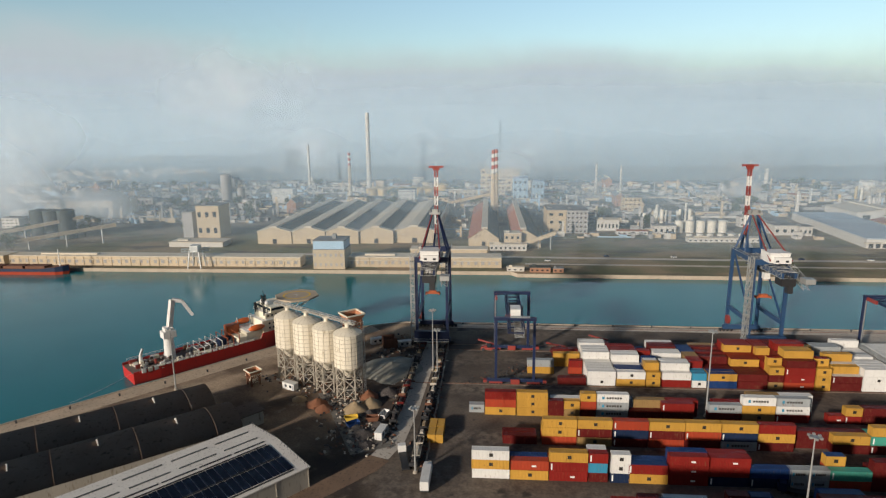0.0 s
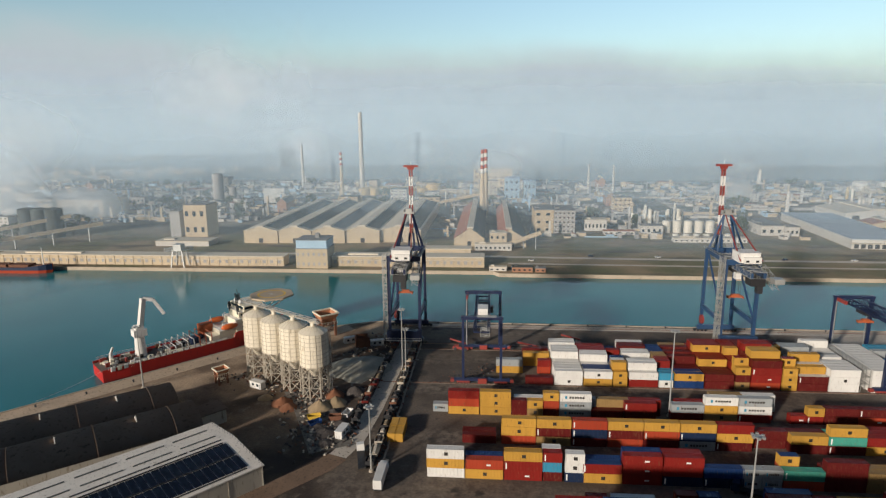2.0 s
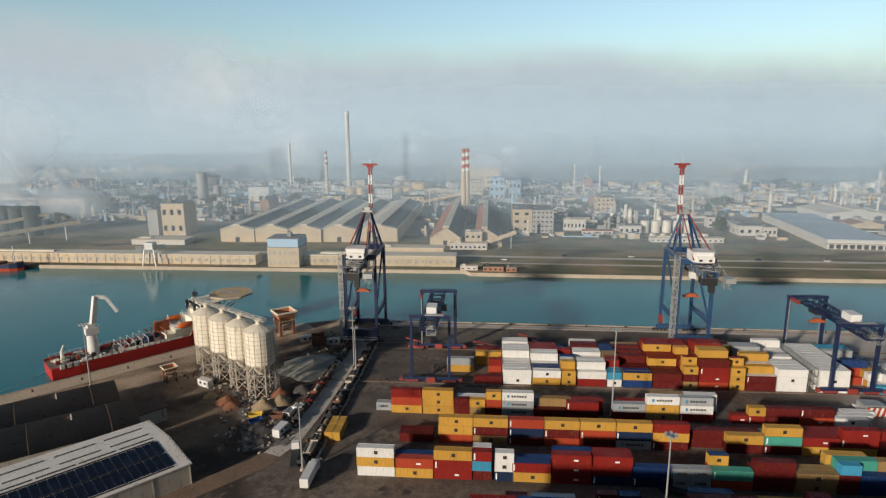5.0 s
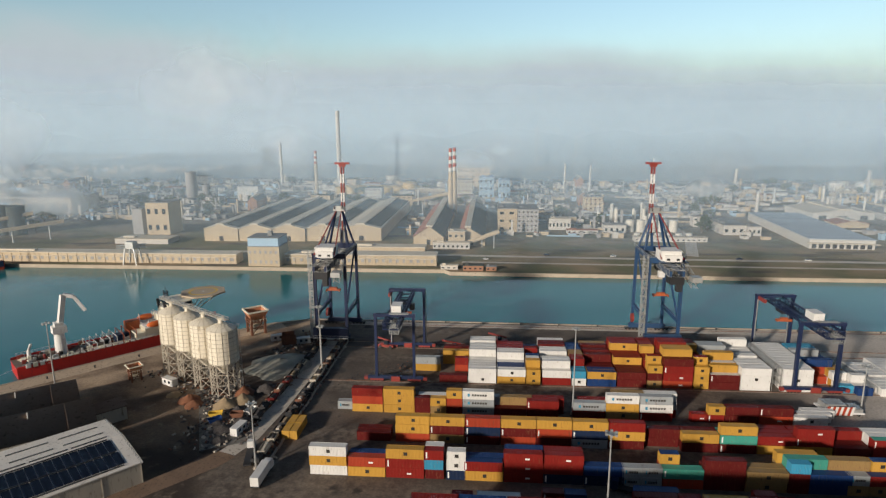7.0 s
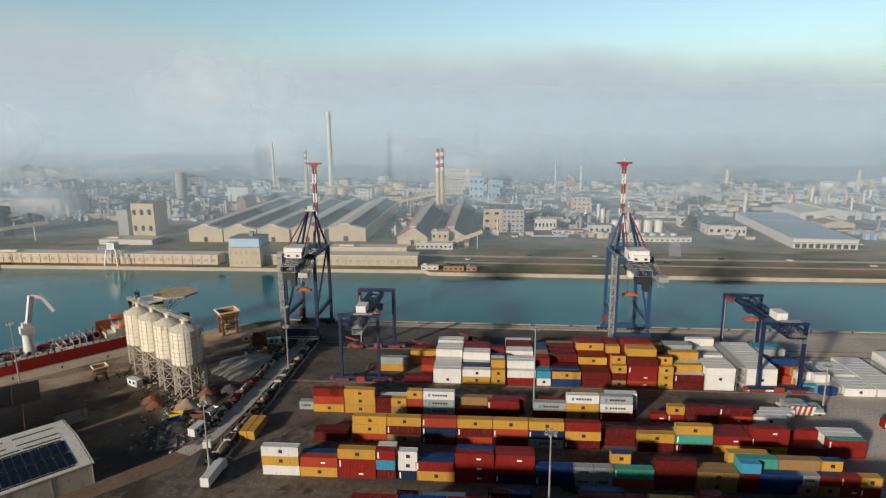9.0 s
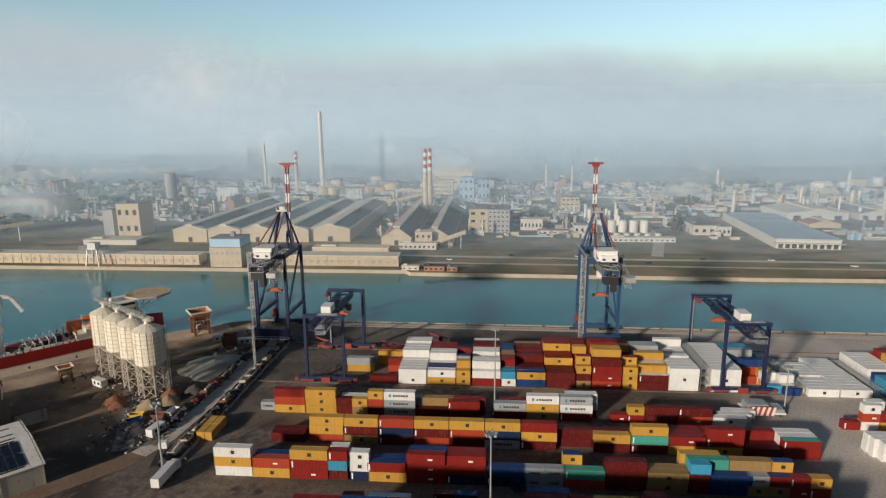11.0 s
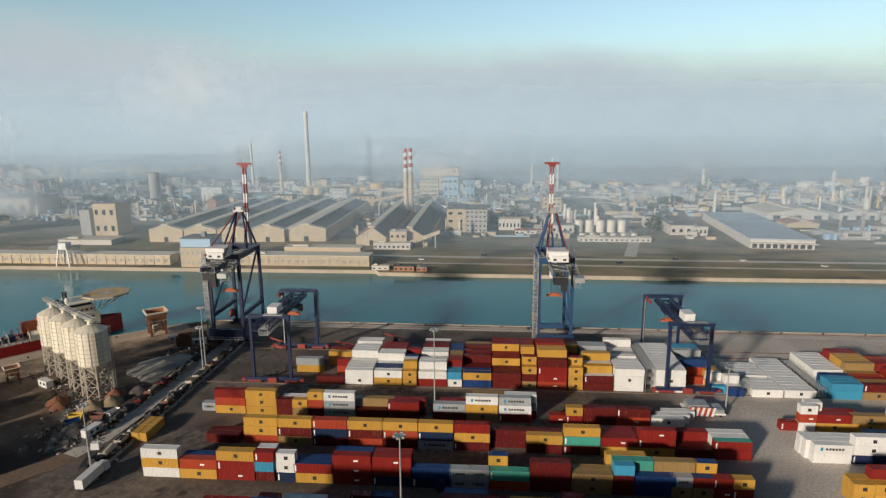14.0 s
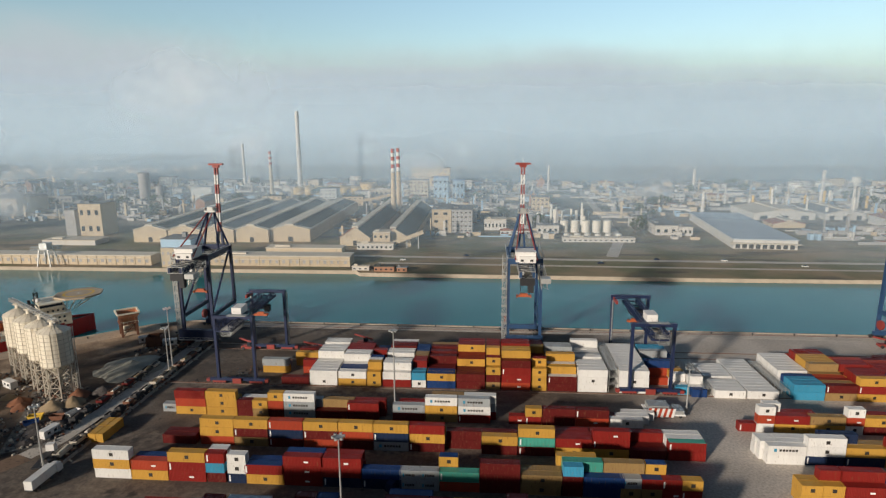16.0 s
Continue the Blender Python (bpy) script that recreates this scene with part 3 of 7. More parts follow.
def container(x, y, z, n, colour, group, logo=None, single=True, cover=""):
    if not single and not cover:
        REST.append((x, y, z, n, colour))
        return None
    size = "long" if n == 4 else "short"
    place = "on the yard asphalt" if z < 0.5 else "on top of another container"
    text = f"{WORDS[colour]} corrugated steel {size} container {place}"
    ob = thing("shipping_container", text, "container", pose(x, y, z), group)
    for nm, key in (("body", "body"), ("frame", "frame"), ("door", "door"), ("door", "door")):
        o = new(nm, CMESH[n][key])
        o.parent = ob
        o.material_slots[0].link = "OBJECT"
        o.material_slots[0].material = PAINT[colour]
    o.location = (0, CW / 2 - 0.16, 0)
    if cover:
        o = new("cover", CMESH[n]["cover"])
        o.parent = ob
        o.material_slots[0].link = "OBJECT"
        o.material_slots[0].material = PAINT[cover]
        tagged(o, WORDS[cover] + " roof cover")
    if logo is None:
        logo = {"y": "square", "k": "square", "w": crng.choice(("square", "square", "")), "g": "wide", "r": crng.choice(("patch", "stripe", "")), "o": crng.choice(("patch", "stripe", "")),
                "m": crng.choice(("stripe", "", "")), "b": "", "n": "stripe", "c": "", "t": "stripe"}[colour]
    if logo == "wide":
        for i in range(6):
            o = new("logo_bar", CMESH[n]["wide"])
            o.parent = ob
            o.location = (LEN[n] * (0.30 + i * 0.083), -0.02, 0)
        logo = "star"
    if logo:
        o = new("logo", CMESH[n][logo])
        o.parent = ob
        o.location = (0, -0.02, 0)
    return ob


def stack(x, y, n, word, group, single=True):
    """Containers from the ground up, one letter each; '/b' after a letter gives that one a blue roof cover."""
    i, k = 0, 0
    while i < len(word):
        c, cover = word[i], ""
        if word[i + 1:i + 2] == "/":
            cover, i = word[i + 2], i + 2
        container(x + crng.uniform(-0.12, 0.12), y + crng.uniform(-0.1, 0.1), k * (CH + 0.004) + 0.005, n, c.lower(), group, "wide" if c.isupper() else None, single, cover)
        i, k = i + 1, k + 1


def row_of_stacks(x, y, text, group, single=True):
    """Stacks from west to east. Each word is one stack, bottom first: '4yrw' long, '2ww' short, '_3.5' a gap in metres, capitals carry a wide logo, '/b' gives a blue roof cover."""
    for word in text.split():
        if word[0] == "_":
            x += float(word[1:])
            continue
        n = int(word[0])
        stack(x, y, n, word[1:], group, single)
        x += LEN[n] + (0.28 if n == 4 else 0.2)


G = "stacked containers in the yard"
# front row and the one behind it
row_of_stacks(-11.5, 149.0, "4wyw 4yo 4rry 2mcr _0.7 2nww _-0.5 4yr/b 4rrr 4nrr 4nb _-0.7 2gG 2gG 4ot 4mmm 4kk 2mmc 4bb _-1.2 2kg 2kr/b _-0.3 2rr _-0.4 2ry", G)
row_of_stacks(183.3, 149.0, "2yy 2yy 4rr 4bo 4yr 4ry", G)
row_of_stacks(-0.4, 151.6, "4yb 4ro 2mmw _6.0 4bb 4mmb 4mrr _21.0 2koy/b", G, False)
row_of_stacks(99.3, 151.6, "4mm 4kk 4kkt 4kkk 2kry/b", G, False)
row_of_stacks(183.3, 151.6, "2yy 2yyr 4rrr 4bb 4yr 4ro", G, False)
row_of_stacks(120.3, 154.2, "4kky", G, False)
row_of_stacks(-2.1, 168.7, "4m _1.4 4oyy 4kmy 4mno 4omy 4moy 4Gny 4myr _11.1 4my 4mty 4yr 4yrr 4m 4rr/t _17.2 4wW 4nww 4ny 4yyr 4ry 4my", G)
row_of_stacks(-2.1, 171.3, "4m _1.4 4oy 4km 4nn 4om 4mm 4gn 4my 4mm 4mm 4mt 4yr 4yr 4m 4ww _16.0 2ww 4ww 4nwn 4nk 4yr 4rr", G, False)
row_of_stacks(121.6, 173.9, "4yr 4yr 4rr 4ww _16.0 2ww 4ww 4nw", G, False)
row_of_stacks(-13.6, 189.4, "2g", G)
row_of_stacks(-8.0, 187.8, "4yor 4yyy 2mm 2ky 2moy 4GGW 4m 4mr _4.6 4mG 4kyW 4rWG _6.0 2r 2ry 4mm 4om 4w _30.4 2r 2wow 4yr 4yk 2wow 4my 4ry 4yr", G)
row_of_stacks(-8.0, 190.4, "4yo 4yy _1.0 4mw _1.0 2mr 4gg 4mk 4mr _4.6 4mr 4kyk 4rgw _17.6 4m 4m 4w _36.1 2wow 4yr 4g 2wo 4mr 4ry 4oo", G, False)
row_of_stacks(146.6, 193.0, "4w", G, False)


def block(x, n, columns, y0=214.3):
    """Stacks from the front row to the back, 2.6 m apart, all n tens of feet long."""
    for i, word in enumerate(columns.split()):
        if word != "_":
            stack(x, y0 + 2.6 * i, n, word, G, i == 0)


block(9.2, 4, "_ _ _ _ yg")
block(20.7, 4, "m _ _ _ _ _ _ yy _ mm")
block(26.2, 2, "_ _ _ _ or")
block(32.0, 4, "ww ww ww ww ww www www www ww www www")
block(43.3, 4, "yw yw/b yb mw wwW mmw mmr mrr mrr mm mm")
block(54.6, 2, "yy yyy yyk/w wwb wb rr mbr bb bb mb bb")
block(60.7, 4, "rw rww www ww ww www www mm bbm bwm bbw")
block(72.0, 2, "wc wc wcr bbr bbk bbk bbb bbb bbb bb bb")
block(77.9, 4, "by/b by/b mm mm mmm mm mmm mm mmm mmk mm")
block(89.2, 4, "mm mm mm mmy/r mmr mmr mmry/r mmrr mmrr mmr mm")
block(100.6, 2, "kmy kmyy/r kmr kmr kmr kmry kmrr kmrr kmrr kmr kmr")
block(106.4, 4, "orrm orrmy orrmy orrm orrmr orrmr orrm orrm orrm orr orr")
block(117.9, 2, "yyy yyyy/r yyr yyr yyr yyr yyyy yyyr yyyr yyr yy")
block(123.7, 4, "mm/w mmy mmy/w mmyy mmy/g mmy/g mmyg mmyg mmg mmg mm")
block(135.0, 4, "www www www www ww www wwg www www wwww www")
block(150.2, 4, "www www www www www www www www www www www")
block(162.4, 4, "_ _ _ o kob oc cc cc ccg ccc ccc cc")
block(170.5, 2, "c w yw wy kk _ _ oo bb cb cb")
block(176.2, 2, "b w ww _ _ ", 212.3)
block(184.5, 4, "w w w w _ w w w w w", 212.3)
block(196.0, 4, "w w w w w w w w w w w w", 212.3)
block(212.0, 4, "cc cc cc cb w ww ww ww ww ww ww ww", 212.3)
block(223.2, 4, "km ok rr oo yk ykk yyy ooy rry rrr oor oo", 212.3)
block(234.5, 4, "yry yor yrr yyr ym yyr oor bbo oo rr rr r", 212.3)
block(245.8, 4, "cbc cbb oor yyr mmr oor rro yym yy rr m m", 212.3)
block(257.1, 4, "yyr yry yyo ror rr mm ry yy rr yy oo mm", 212.3)
block(268.4, 4, "rry ymr yyo ror rr mm ry yy rr yy oo mm", 212.3)
# unseen row of five-high stacks, added to throw shade over the front row
row_of_stacks(22.0, 118.4, "4mrbmr 4rmrmb 4bmrbm 4mrkmr 4rmbrm 4mmrbr 4rbmrm 4mrmrb 4bmrmm 4rmmrb", G, False)
# tall rows towards the camera, whose shade also falls over the front row
row_of_stacks(30.7, 128.8, "2mrr _0.8 4rmw", G)
row_of_stacks(53.4, 131.3, "2mmm 2mbb _11.4 4rmm _0.0 2mmr _0.5 4kky 4mmr 2rrb 4yyr 4rrm 4bbr", G)
row_of_stacks(53.4, 133.9, "_11.6 _11.8 4bbb _18.0 2mmr", G)


def join_rest():
    """The stacks behind the front rows and the unseen shading row, joined into one piece."""
    verts, faces, idx, base = [], [], [], 0
    keys = list(PAINT)
    parts = {}
    for n in (4, 2):
        for key in ("body", "frame"):
            me = CMESH[n][key]
            co = np.array([v.co for v in me.vertices])
            parts[n, key] = (co, [tuple(p.vertices) for p in me.polygons])
    for x, y, z, n, c in REST:
        for key in ("body", "frame"):
            co, fs = parts[n, key]
            verts.append(co + np.array((x, y, z)))
            faces += [tuple(i + base for i in f) for f in fs]
            idx += [keys.index(c)] * len(fs)
            base += len(co)
    me = bpy.data.meshes.new("container_stacks")
    me.from_pydata(np.concatenate(verts).tolist(), [], faces)
    for k in keys:
        me.materials.append(PAINT[k])
    me.polygons.foreach_set("material_index", idx)
    me.update()
    tagged(new("container_stacks", me), "tightly stacked containers behind the front rows, with an unseen added shading row", "containers", kind="stuff")


join_rest()


# ---- quay cranes with raised booms ----
def ship_to_shore_crane(cx, steel, label):
    """Legs on two rails, portal beams, girder, machinery house, raised striped boom with its stays."""
    ys, yn, w, zt = 256.5, 281.0, 7.1, 42.0
    ob = thing("quay_crane", label, "quay crane", pose(cx, 0, 0), "quay cranes")
    for y in (ys, yn):
        for s in (-1, 1):
            bm = B()
            top = s * w * (0.96 if y == yn else 1.0)
            beam(bm, (s * w, y, 1.6), (top, y, zt), 1.25, 1.5, (0, 1, 0))
            part("leg", bm, steel, ob)
            bog = B()
            for k in (-2.6, -0.9, 0.9, 2.6):
                tube(bog, (s * w + k, y - 0.3, 0.55), (s * w + k, y + 0.3, 0.55), 0.5, n=12)
            box(bog, s * w - 3.4, y - 0.5, 0.75, s * w + 3.4, y + 0.5, 1.5)
            part("wheel_bogie", bog, M_DARK, ob)
        bm = B()
        box(bm, -w - 1.5, y - 0.9, 1.5, w + 1.5, y + 0.9, 3.4)
        part("sill_beam", bm, steel, ob)
        bm = B()
        box(bm, -w, y - 0.7, zt - 2.6, w, y + 0.7, zt)
        part("portal_beam", bm, steel, ob)
    for s in (-1, 1):
        bm = B()
        beam(bm, (s * w * 0.97, ys, 13.0), (s * w * 0.97, yn, 13.0), 1.3, 1.7)
        part("side_tie", bm, steel, ob)
        bm = B()
        beam(bm, (s * w * 0.97, ys, 13.5), (s * w * 0.88, yn, zt - 2), 0.7)
        part("diagonal_brace", bm, steel, ob)
        bm = B()
        box(bm, s * w * 0.9 - 0.6, ys, zt - 2.2, s * w * 0.9 + 0.6, yn, zt - 0.4)
        part("top_beam", bm, steel, ob)
    # lift and stair tower on the land side
    bm = B()
    lattice(bm, (-w - 1.7, ys - 0.2, 1.5), (-w - 1.7, ys - 0.2, zt + 1), 1.9, 1.9, 20, 0.14, 0.26)
    for k in range(10):
        box(bm, -w - 3.0, ys - 1.6, 4.6 + k * 3.9, -w - 0.5, ys + 1.2, 4.8 + k * 3.9)
        if k < 9:
            beam(bm, (-w - 2.4, ys - 1.0 + 1.6 * (k % 2), 4.8 + k * 3.9), (-w - 1.0, ys - 1.0 + 1.6 * (k % 2), 8.5 + k * 3.9), 0.5, 0.12)
    part("stair_tower", bm, M_GALV, ob, "grey lattice stair tower")
    bm = B()
    box(bm, -w - 1, ys - 3.2, 2.6, w + 1, ys - 0.9, 7.2)
    part("electrical_house", bm, steel, ob)
    bm = B()
    for a, c in (((-w - 1, ys - 3.6, 2.5), (w + 1, ys - 3.6, 2.5)), ((-w - 1, ys - 3.6, 3.6), (w + 1, ys - 3.6, 3.6))):
        beam(bm, a, c, 0.12)
    for k in range(9):
        x = -w - 1 + k * (2 * w + 2) / 8
        beam(bm, (x, ys - 3.6, 2.2), (x, ys - 3.6, 3.6), 0.1)
    box(bm, -w - 1, ys - 3.7, 2.35, w + 1, ys - 0.9, 2.5)
    part("walkway", bm, M_CRANE_WHITE, ob, "pale walkway with handrails")
    # main girder running back over the yard
    for s in (-1, 1):
        bm = B()
        beam(bm, (s * 2.6, ys - 16, zt - 3.6), (s * 2.6, yn + 4, zt - 3.6), 1.0, 2.2)
        part("girder", bm, steel, ob)
    bm = B()
    lattice(bm, (0, ys - 16, zt - 3.4), (0, yn + 3, zt - 3.4), 6.6, 2.6, 12, 0.14, 0.22)
    part("girder_walkway", bm, M_GALV, ob, "grey walkway framing round the girder")
    bm = B()
    box(bm, -4.4, ys - 7, zt - 0.2, 4.0, ys + 1.5, zt + 3.9)
    box(bm, -4.6, ys - 7.2, zt + 3.9, 4.2, ys + 1.7, zt + 4.2)
    box(bm, -3.0, ys - 8.5, zt - 0.2, 4.0, ys - 7, zt + 2.4)
    part("machinery_house", bm, M_CRANE_WHITE, ob, "white machinery house")
    for x in (-2.4, 1.6):
        bm = B()
        box(bm, x, ys - 8.56, zt + 0.4, x + 1.3, ys - 8.48, zt + 1.3)
        part("vent", bm, M_DARK, ob)
    # A-frame
    apex = Vector((0, yn - 3.0, 59.0))
    for s in (-1, 1):
        for y, wd in ((yn, 0.85), (ys + 14, 0.6)):
            bm = B()
            beam(bm, (s * w * 0.85, y, zt), apex + Vector((s * 1.4, 0, 0)), wd)
            part("apex_leg", bm, steel, ob)
        bm = B()
        a, c = apex + Vector((s * 1.2, 0, 0)), Vector((s * 4.6, ys - 8, zt + 1))
        for k in range(6):
            beam(bm, a.lerp(c, k / 6), a.lerp(c, (k + 1) / 6), 0.42)
        part("backstay", bm, M_CRANE_RED, ob, "red backstay")
    bm = B()
    box(bm, -2.6, apex.y - 1.4, 58.6, 2.6, apex.y + 1.4, 59.4)
    for k in (-2.4, 2.4):
        box(bm, k - 0.1, apex.y - 1.4, 59.4, k + 0.1, apex.y + 1.4, 60.6)
    box(bm, -1.4, apex.y - 0.8, 59.4, 1.4, apex.y + 0.8, 61.0)
    part("apex_platform", bm, M_GALV, ob, "grey platform at the apex")
    # raised boom, banded red and white
    hinge, tip = Vector((0, yn + 4.5, zt - 3.5)), Vector((0, yn + 6.5, 80.5))
    n = 7
    for k in range(n):
        bm = B()
        p, q = hinge.lerp(tip, 0.22 + 0.78 * k / n), hinge.lerp(tip, 0.22 + 0.78 * (k + 1) / n)
        for s in (-1, 1):
            beam(bm, p + Vector((s * 0.65, 0, 0)), q + Vector((s * 0.65, 0, 0)), 0.5, 1.4, (0, 1, 0))
        beam(bm, p + Vector((-1, 0, 0)), p + Vector((1, 0, 0)), 0.4)
        beam(bm, p + Vector((-0.9, 0, 0)), q + Vector((0.9, 0, 0)), 0.25)
        part("boom_section", bm, (M_CRANE_RED, M_CRANE_WHITE)[k % 2], ob)
    bm = B()
    for s in (-1, 1):
        beam(bm, hinge + Vector((s * 1.6, 0, 0)), hinge.lerp(tip, 0.22) + Vector((s * 0.85, 0, 0)), 0.9, 1.6, (0, 1, 0))
    part("boom_root", bm, steel, ob)
    bm = B()
    box(bm, -3.6, tip.y - 0.8, 80.4, 3.6, tip.y + 0.8, 81.3)
    box(bm, -1.6, tip.y - 0.6, 79.2, 1.6, tip.y + 0.6, 80.4)
    part("boom_tip", bm, M_CRANE_RED, ob, "red cross-head of the raised boom")
    bm = B()
    tube(bm, (0, tip.y, 81.3), (0, tip.y, 83.2), 0.14)
    part("beacon", bm, M_GALV, ob)
    for s in (-1, 1):
        bm = B()
        for k in range(5):
            a, c = apex + Vector((s * 1.3, 0, 0)), hinge.lerp(tip, 0.52) + Vector((s * 0.9, 0, 0))
            beam(bm, a.lerp(c, k / 5), a.lerp(c, (k + 1) / 5), 0.28)
        part("forestay", bm, M_CRANE_RED, ob)
    # trolley, cab, spreader on its ropes
    bm = B()
    box(bm, -3.0, ys + 2, zt - 6.6, 3.0, ys + 8, zt - 4.7)
    part("trolley", bm, M_DARK, ob)
    bm = B()
    box(bm, -2.8, ys - 0.5, zt - 9.0, -0.4, ys + 2.2, zt - 6.2)
    part("driver_cab", bm, M_CRANE_WHITE, ob)
    bm = B()
    for x in (-1.6, 1.6):
        for y in (ys + 4, ys + 6):
            tube(bm, (x, y, 24.5), (x, y, zt - 6), 0.05, n=5)
    part("rope", bm, M_DARK, ob)
    bm = B()
    box(bm, -3.2, ys + 4.2, 23.2, 3.2, ys + 5.8, 23.9)
    for s in (-1, 1):
        box(bm, s * 3.1 - 0.25, ys + 3.7, 22.9, s * 3.1 + 0.25, ys + 6.3, 23.9)
    box(bm, -1.8, ys + 4.3, 23.9, 1.8, ys + 5.7, 24.7)
    part("spreader", bm, M_ORANGE, ob, "orange container spreader")
    # lattice gangway hanging at the back of the girder
    bm = B()
    lattice(bm, (6.4, ys - 3, zt - 3), (7.2, ys - 17, zt - 8), 2.6, 3.0, 6, 0.12, 0.2)
    box(bm, 5.4, ys - 18.5, zt - 6.5, 9.4, ys - 14, zt - 4.4)
    part("service_platform", bm, M_GALV, ob, "grey lattice service platform")
    bm = B()
    box(bm, -2.6, ys - 15.5, zt - 8.2, 3.2, ys - 9.5, zt - 5.2)
    part("hoist_gear", bm, M_DARK, ob, "dark hoist gear under the girder end")
    bm = B()
    box(bm, 0.6, ys - 14.5, zt - 11.6, 2.8, ys - 12.0, zt - 8.2)
    part("hoist_block", bm, M_DARK, ob)
    for k in range(5):
        bm = B()
        beam(bm, (-2.4 + 1.3 * k, ys - 15.4, zt - 5.2), (-2.4 + 1.3 * k, ys - 15.4, zt - 2.6), 0.2)
        part("hanger", bm, M_DARK, ob)
    bm = B()
    for z in (zt + 0.2, zt + 1.2):
        for s in (-1, 1):
            beam(bm, (s * (w + 0.9), ys - 1, z), (s * (w + 0.9), yn + 1, z), 0.12)
        beam(bm, (-w - 0.9, ys - 1, z), (w + 0.9, ys - 1, z), 0.12)
    for k in range(9):
        for s in (-1, 1):
            beam(bm, (s * (w + 0.9), ys - 1 + k * 3.25, zt), (s * (w + 0.9), ys - 1 + k * 3.25, zt + 1.2), 0.1)
    part("top_handrail", bm, M_GALV, ob)
    bm = B()
    tube(bm, (-w - 1.2, yn - 3.0, 7.2), (-w - 0.2, yn - 3.0, 7.2), 2.2, n=20)
    part("cable_reel", bm, M_CRANE_RED, ob, "red cable reel")
    return ob


ship_to_shore_crane(-33.2, M_STEEL_BLUE, "dark blue quay crane with red and white raised boom")
ship_to_shore_crane(117.0, M_STEEL_BLUE2, "mid-blue quay crane with red and white raised boom")
ship_to_shore_crane(289.5, M_STEEL_BLUE2, "mid-blue quay crane standing further along the quay")


# ---- yard gantries ----
def yard_gantry(x0, label):
    """A rail gantry: two portals joined by a lattice girder that runs out over the road."""
    wd, ys, yn, zt = 15.6, 213.2, 249.6, 27.0
    ob = thing("yard_gantry_crane", label, "gantry crane", pose(x0, 0, 0), "yard gantries")
    for y in (ys, yn):
        for x in (0.4, wd - 0.4):
            bm = B()
            beam(bm, (x, y, 2.2), (x, y, zt), 1.0, 1.4, (0, 1, 0))
            part("leg", bm, M_STEEL_BLUE, ob)
            bm = B()
            for k in (-1.8, -0.6, 0.6, 1.8):
                tube(bm, (x + k, y - 0.3, 0.58), (x + k, y + 0.3, 0.58), 0.45, n=12)
            part("wheel", bm, M_DARK, ob)
            bm = B()
            box(bm, x - 2.6, y - 0.55, 0.7, x + 2.6, y + 0.55, 1.5)
            part("bogie", bm, M_CRANE_RED, ob, "red wheel bogie")
        bm = B()
        box(bm, -3.2, y - 0.6, 1.5, wd + 3.2, y + 0.6, 2.6)
        part("sill_beam", bm, M_STEEL_BLUE, ob)
        bm = B()
        box(bm, wd * 0.40, y - 1.4, 0.8, wd * 0.62, y - 0.62, 2.7)
        part("electric_box", bm, M_CRANE_RED, ob, "red drive box on the sill")
        for a in (-4.6, wd + 3.2):
            bm = B()
            box(bm, a, y - 0.7, 1.0, a + 1.4, y + 0.7, 2.2)
            part("buffer", bm, M_CRANE_RED, ob, "red end buffer")
        bm = B()
        box(bm, -0.3, y - 0.8, zt - 0.2, wd + 0.3, y + 0.8, zt + 1.0)
        part("portal_beam", bm, M_STEEL_BLUE, ob)
    bm = B()
    beam(bm, (0.4, yn - 0.9, 3.0), (0.4, yn - 0.9, zt - 1), 0.35)
    lattice(bm, (wd - 0.2, yn + 1.3, 2), (wd - 0.2, yn + 1.3, zt), 1.1, 1.1, 14, 0.08, 0.14)
    part("ladder", bm, M_GALV, ob)
    for s in (-1, 1):
        bm = B()
        x = wd * 0.5 + s * 2.6
        lattice(bm, (x, ys - 9, zt - 1.0), (x, yn + 2, zt - 1.0), 0.9, 2.4, 22, 0.14, 0.3)
        part("lattice_girder", bm, M_STEEL_BLUE, ob, "dark blue lattice girder")
    bm = B()
    for k in range(9):
        y = ys - 9 + k * (yn - ys + 11) / 8
        box(bm, wd * 0.5 - 3, y - 0.25, zt - 2.4, wd * 0.5 + 3, y + 0.25, zt - 1.9)
    part("cross_tie", bm, M_STEEL_BLUE, ob)
    bm = B()
    lattice(bm, (wd * 0.5 + 1.2, ys - 9.5, zt - 2.6), (wd * 0.5 + 1.2, ys + 2.5, zt - 2.6), 3.4, 2.4, 9, 0.12, 0.18)
    box(bm, wd * 0.5 - 2.0, ys - 1.0, zt + 1.0, wd * 0.5 + 5.5, ys + 1.0, zt + 1.25)
    part("service_walkway", bm, M_GALV, ob, "grey lattice service walkway")
    bm = B()
    beam(bm, (0.3, yn - 5, zt + 1.0), (wd * 0.5, yn - 5, zt + 1.4), 0.5)
    part("top_stay", bm, M_STEEL_BLUE, ob)
    bm = B()
    box(bm, 0.4, yn - 7, zt - 1.0, 1.2, yn, zt + 0.4)
    part("red_strut", bm, M_CRANE_RED, ob, "red strut")
    bm = B()
    box(bm, wd * 0.5 - 1.7, ys + 3.0, zt + 0.3, wd * 0.5 + 2.1, ys + 9.0, zt + 3.0)
    box(bm, wd * 0.5 - 1.8, ys + 2.9, zt + 3.0, wd * 0.5 + 2.2, ys + 9.1, zt + 3.15)
    part("machinery_house", bm, M_CRANE_WHITE, ob, "white machinery house")
    bm = B()
    box(bm, wd * 0.5 - 2.4, yn - 12, zt - 4.0, wd * 0.5 + 2.4, yn - 6, zt - 2.2)
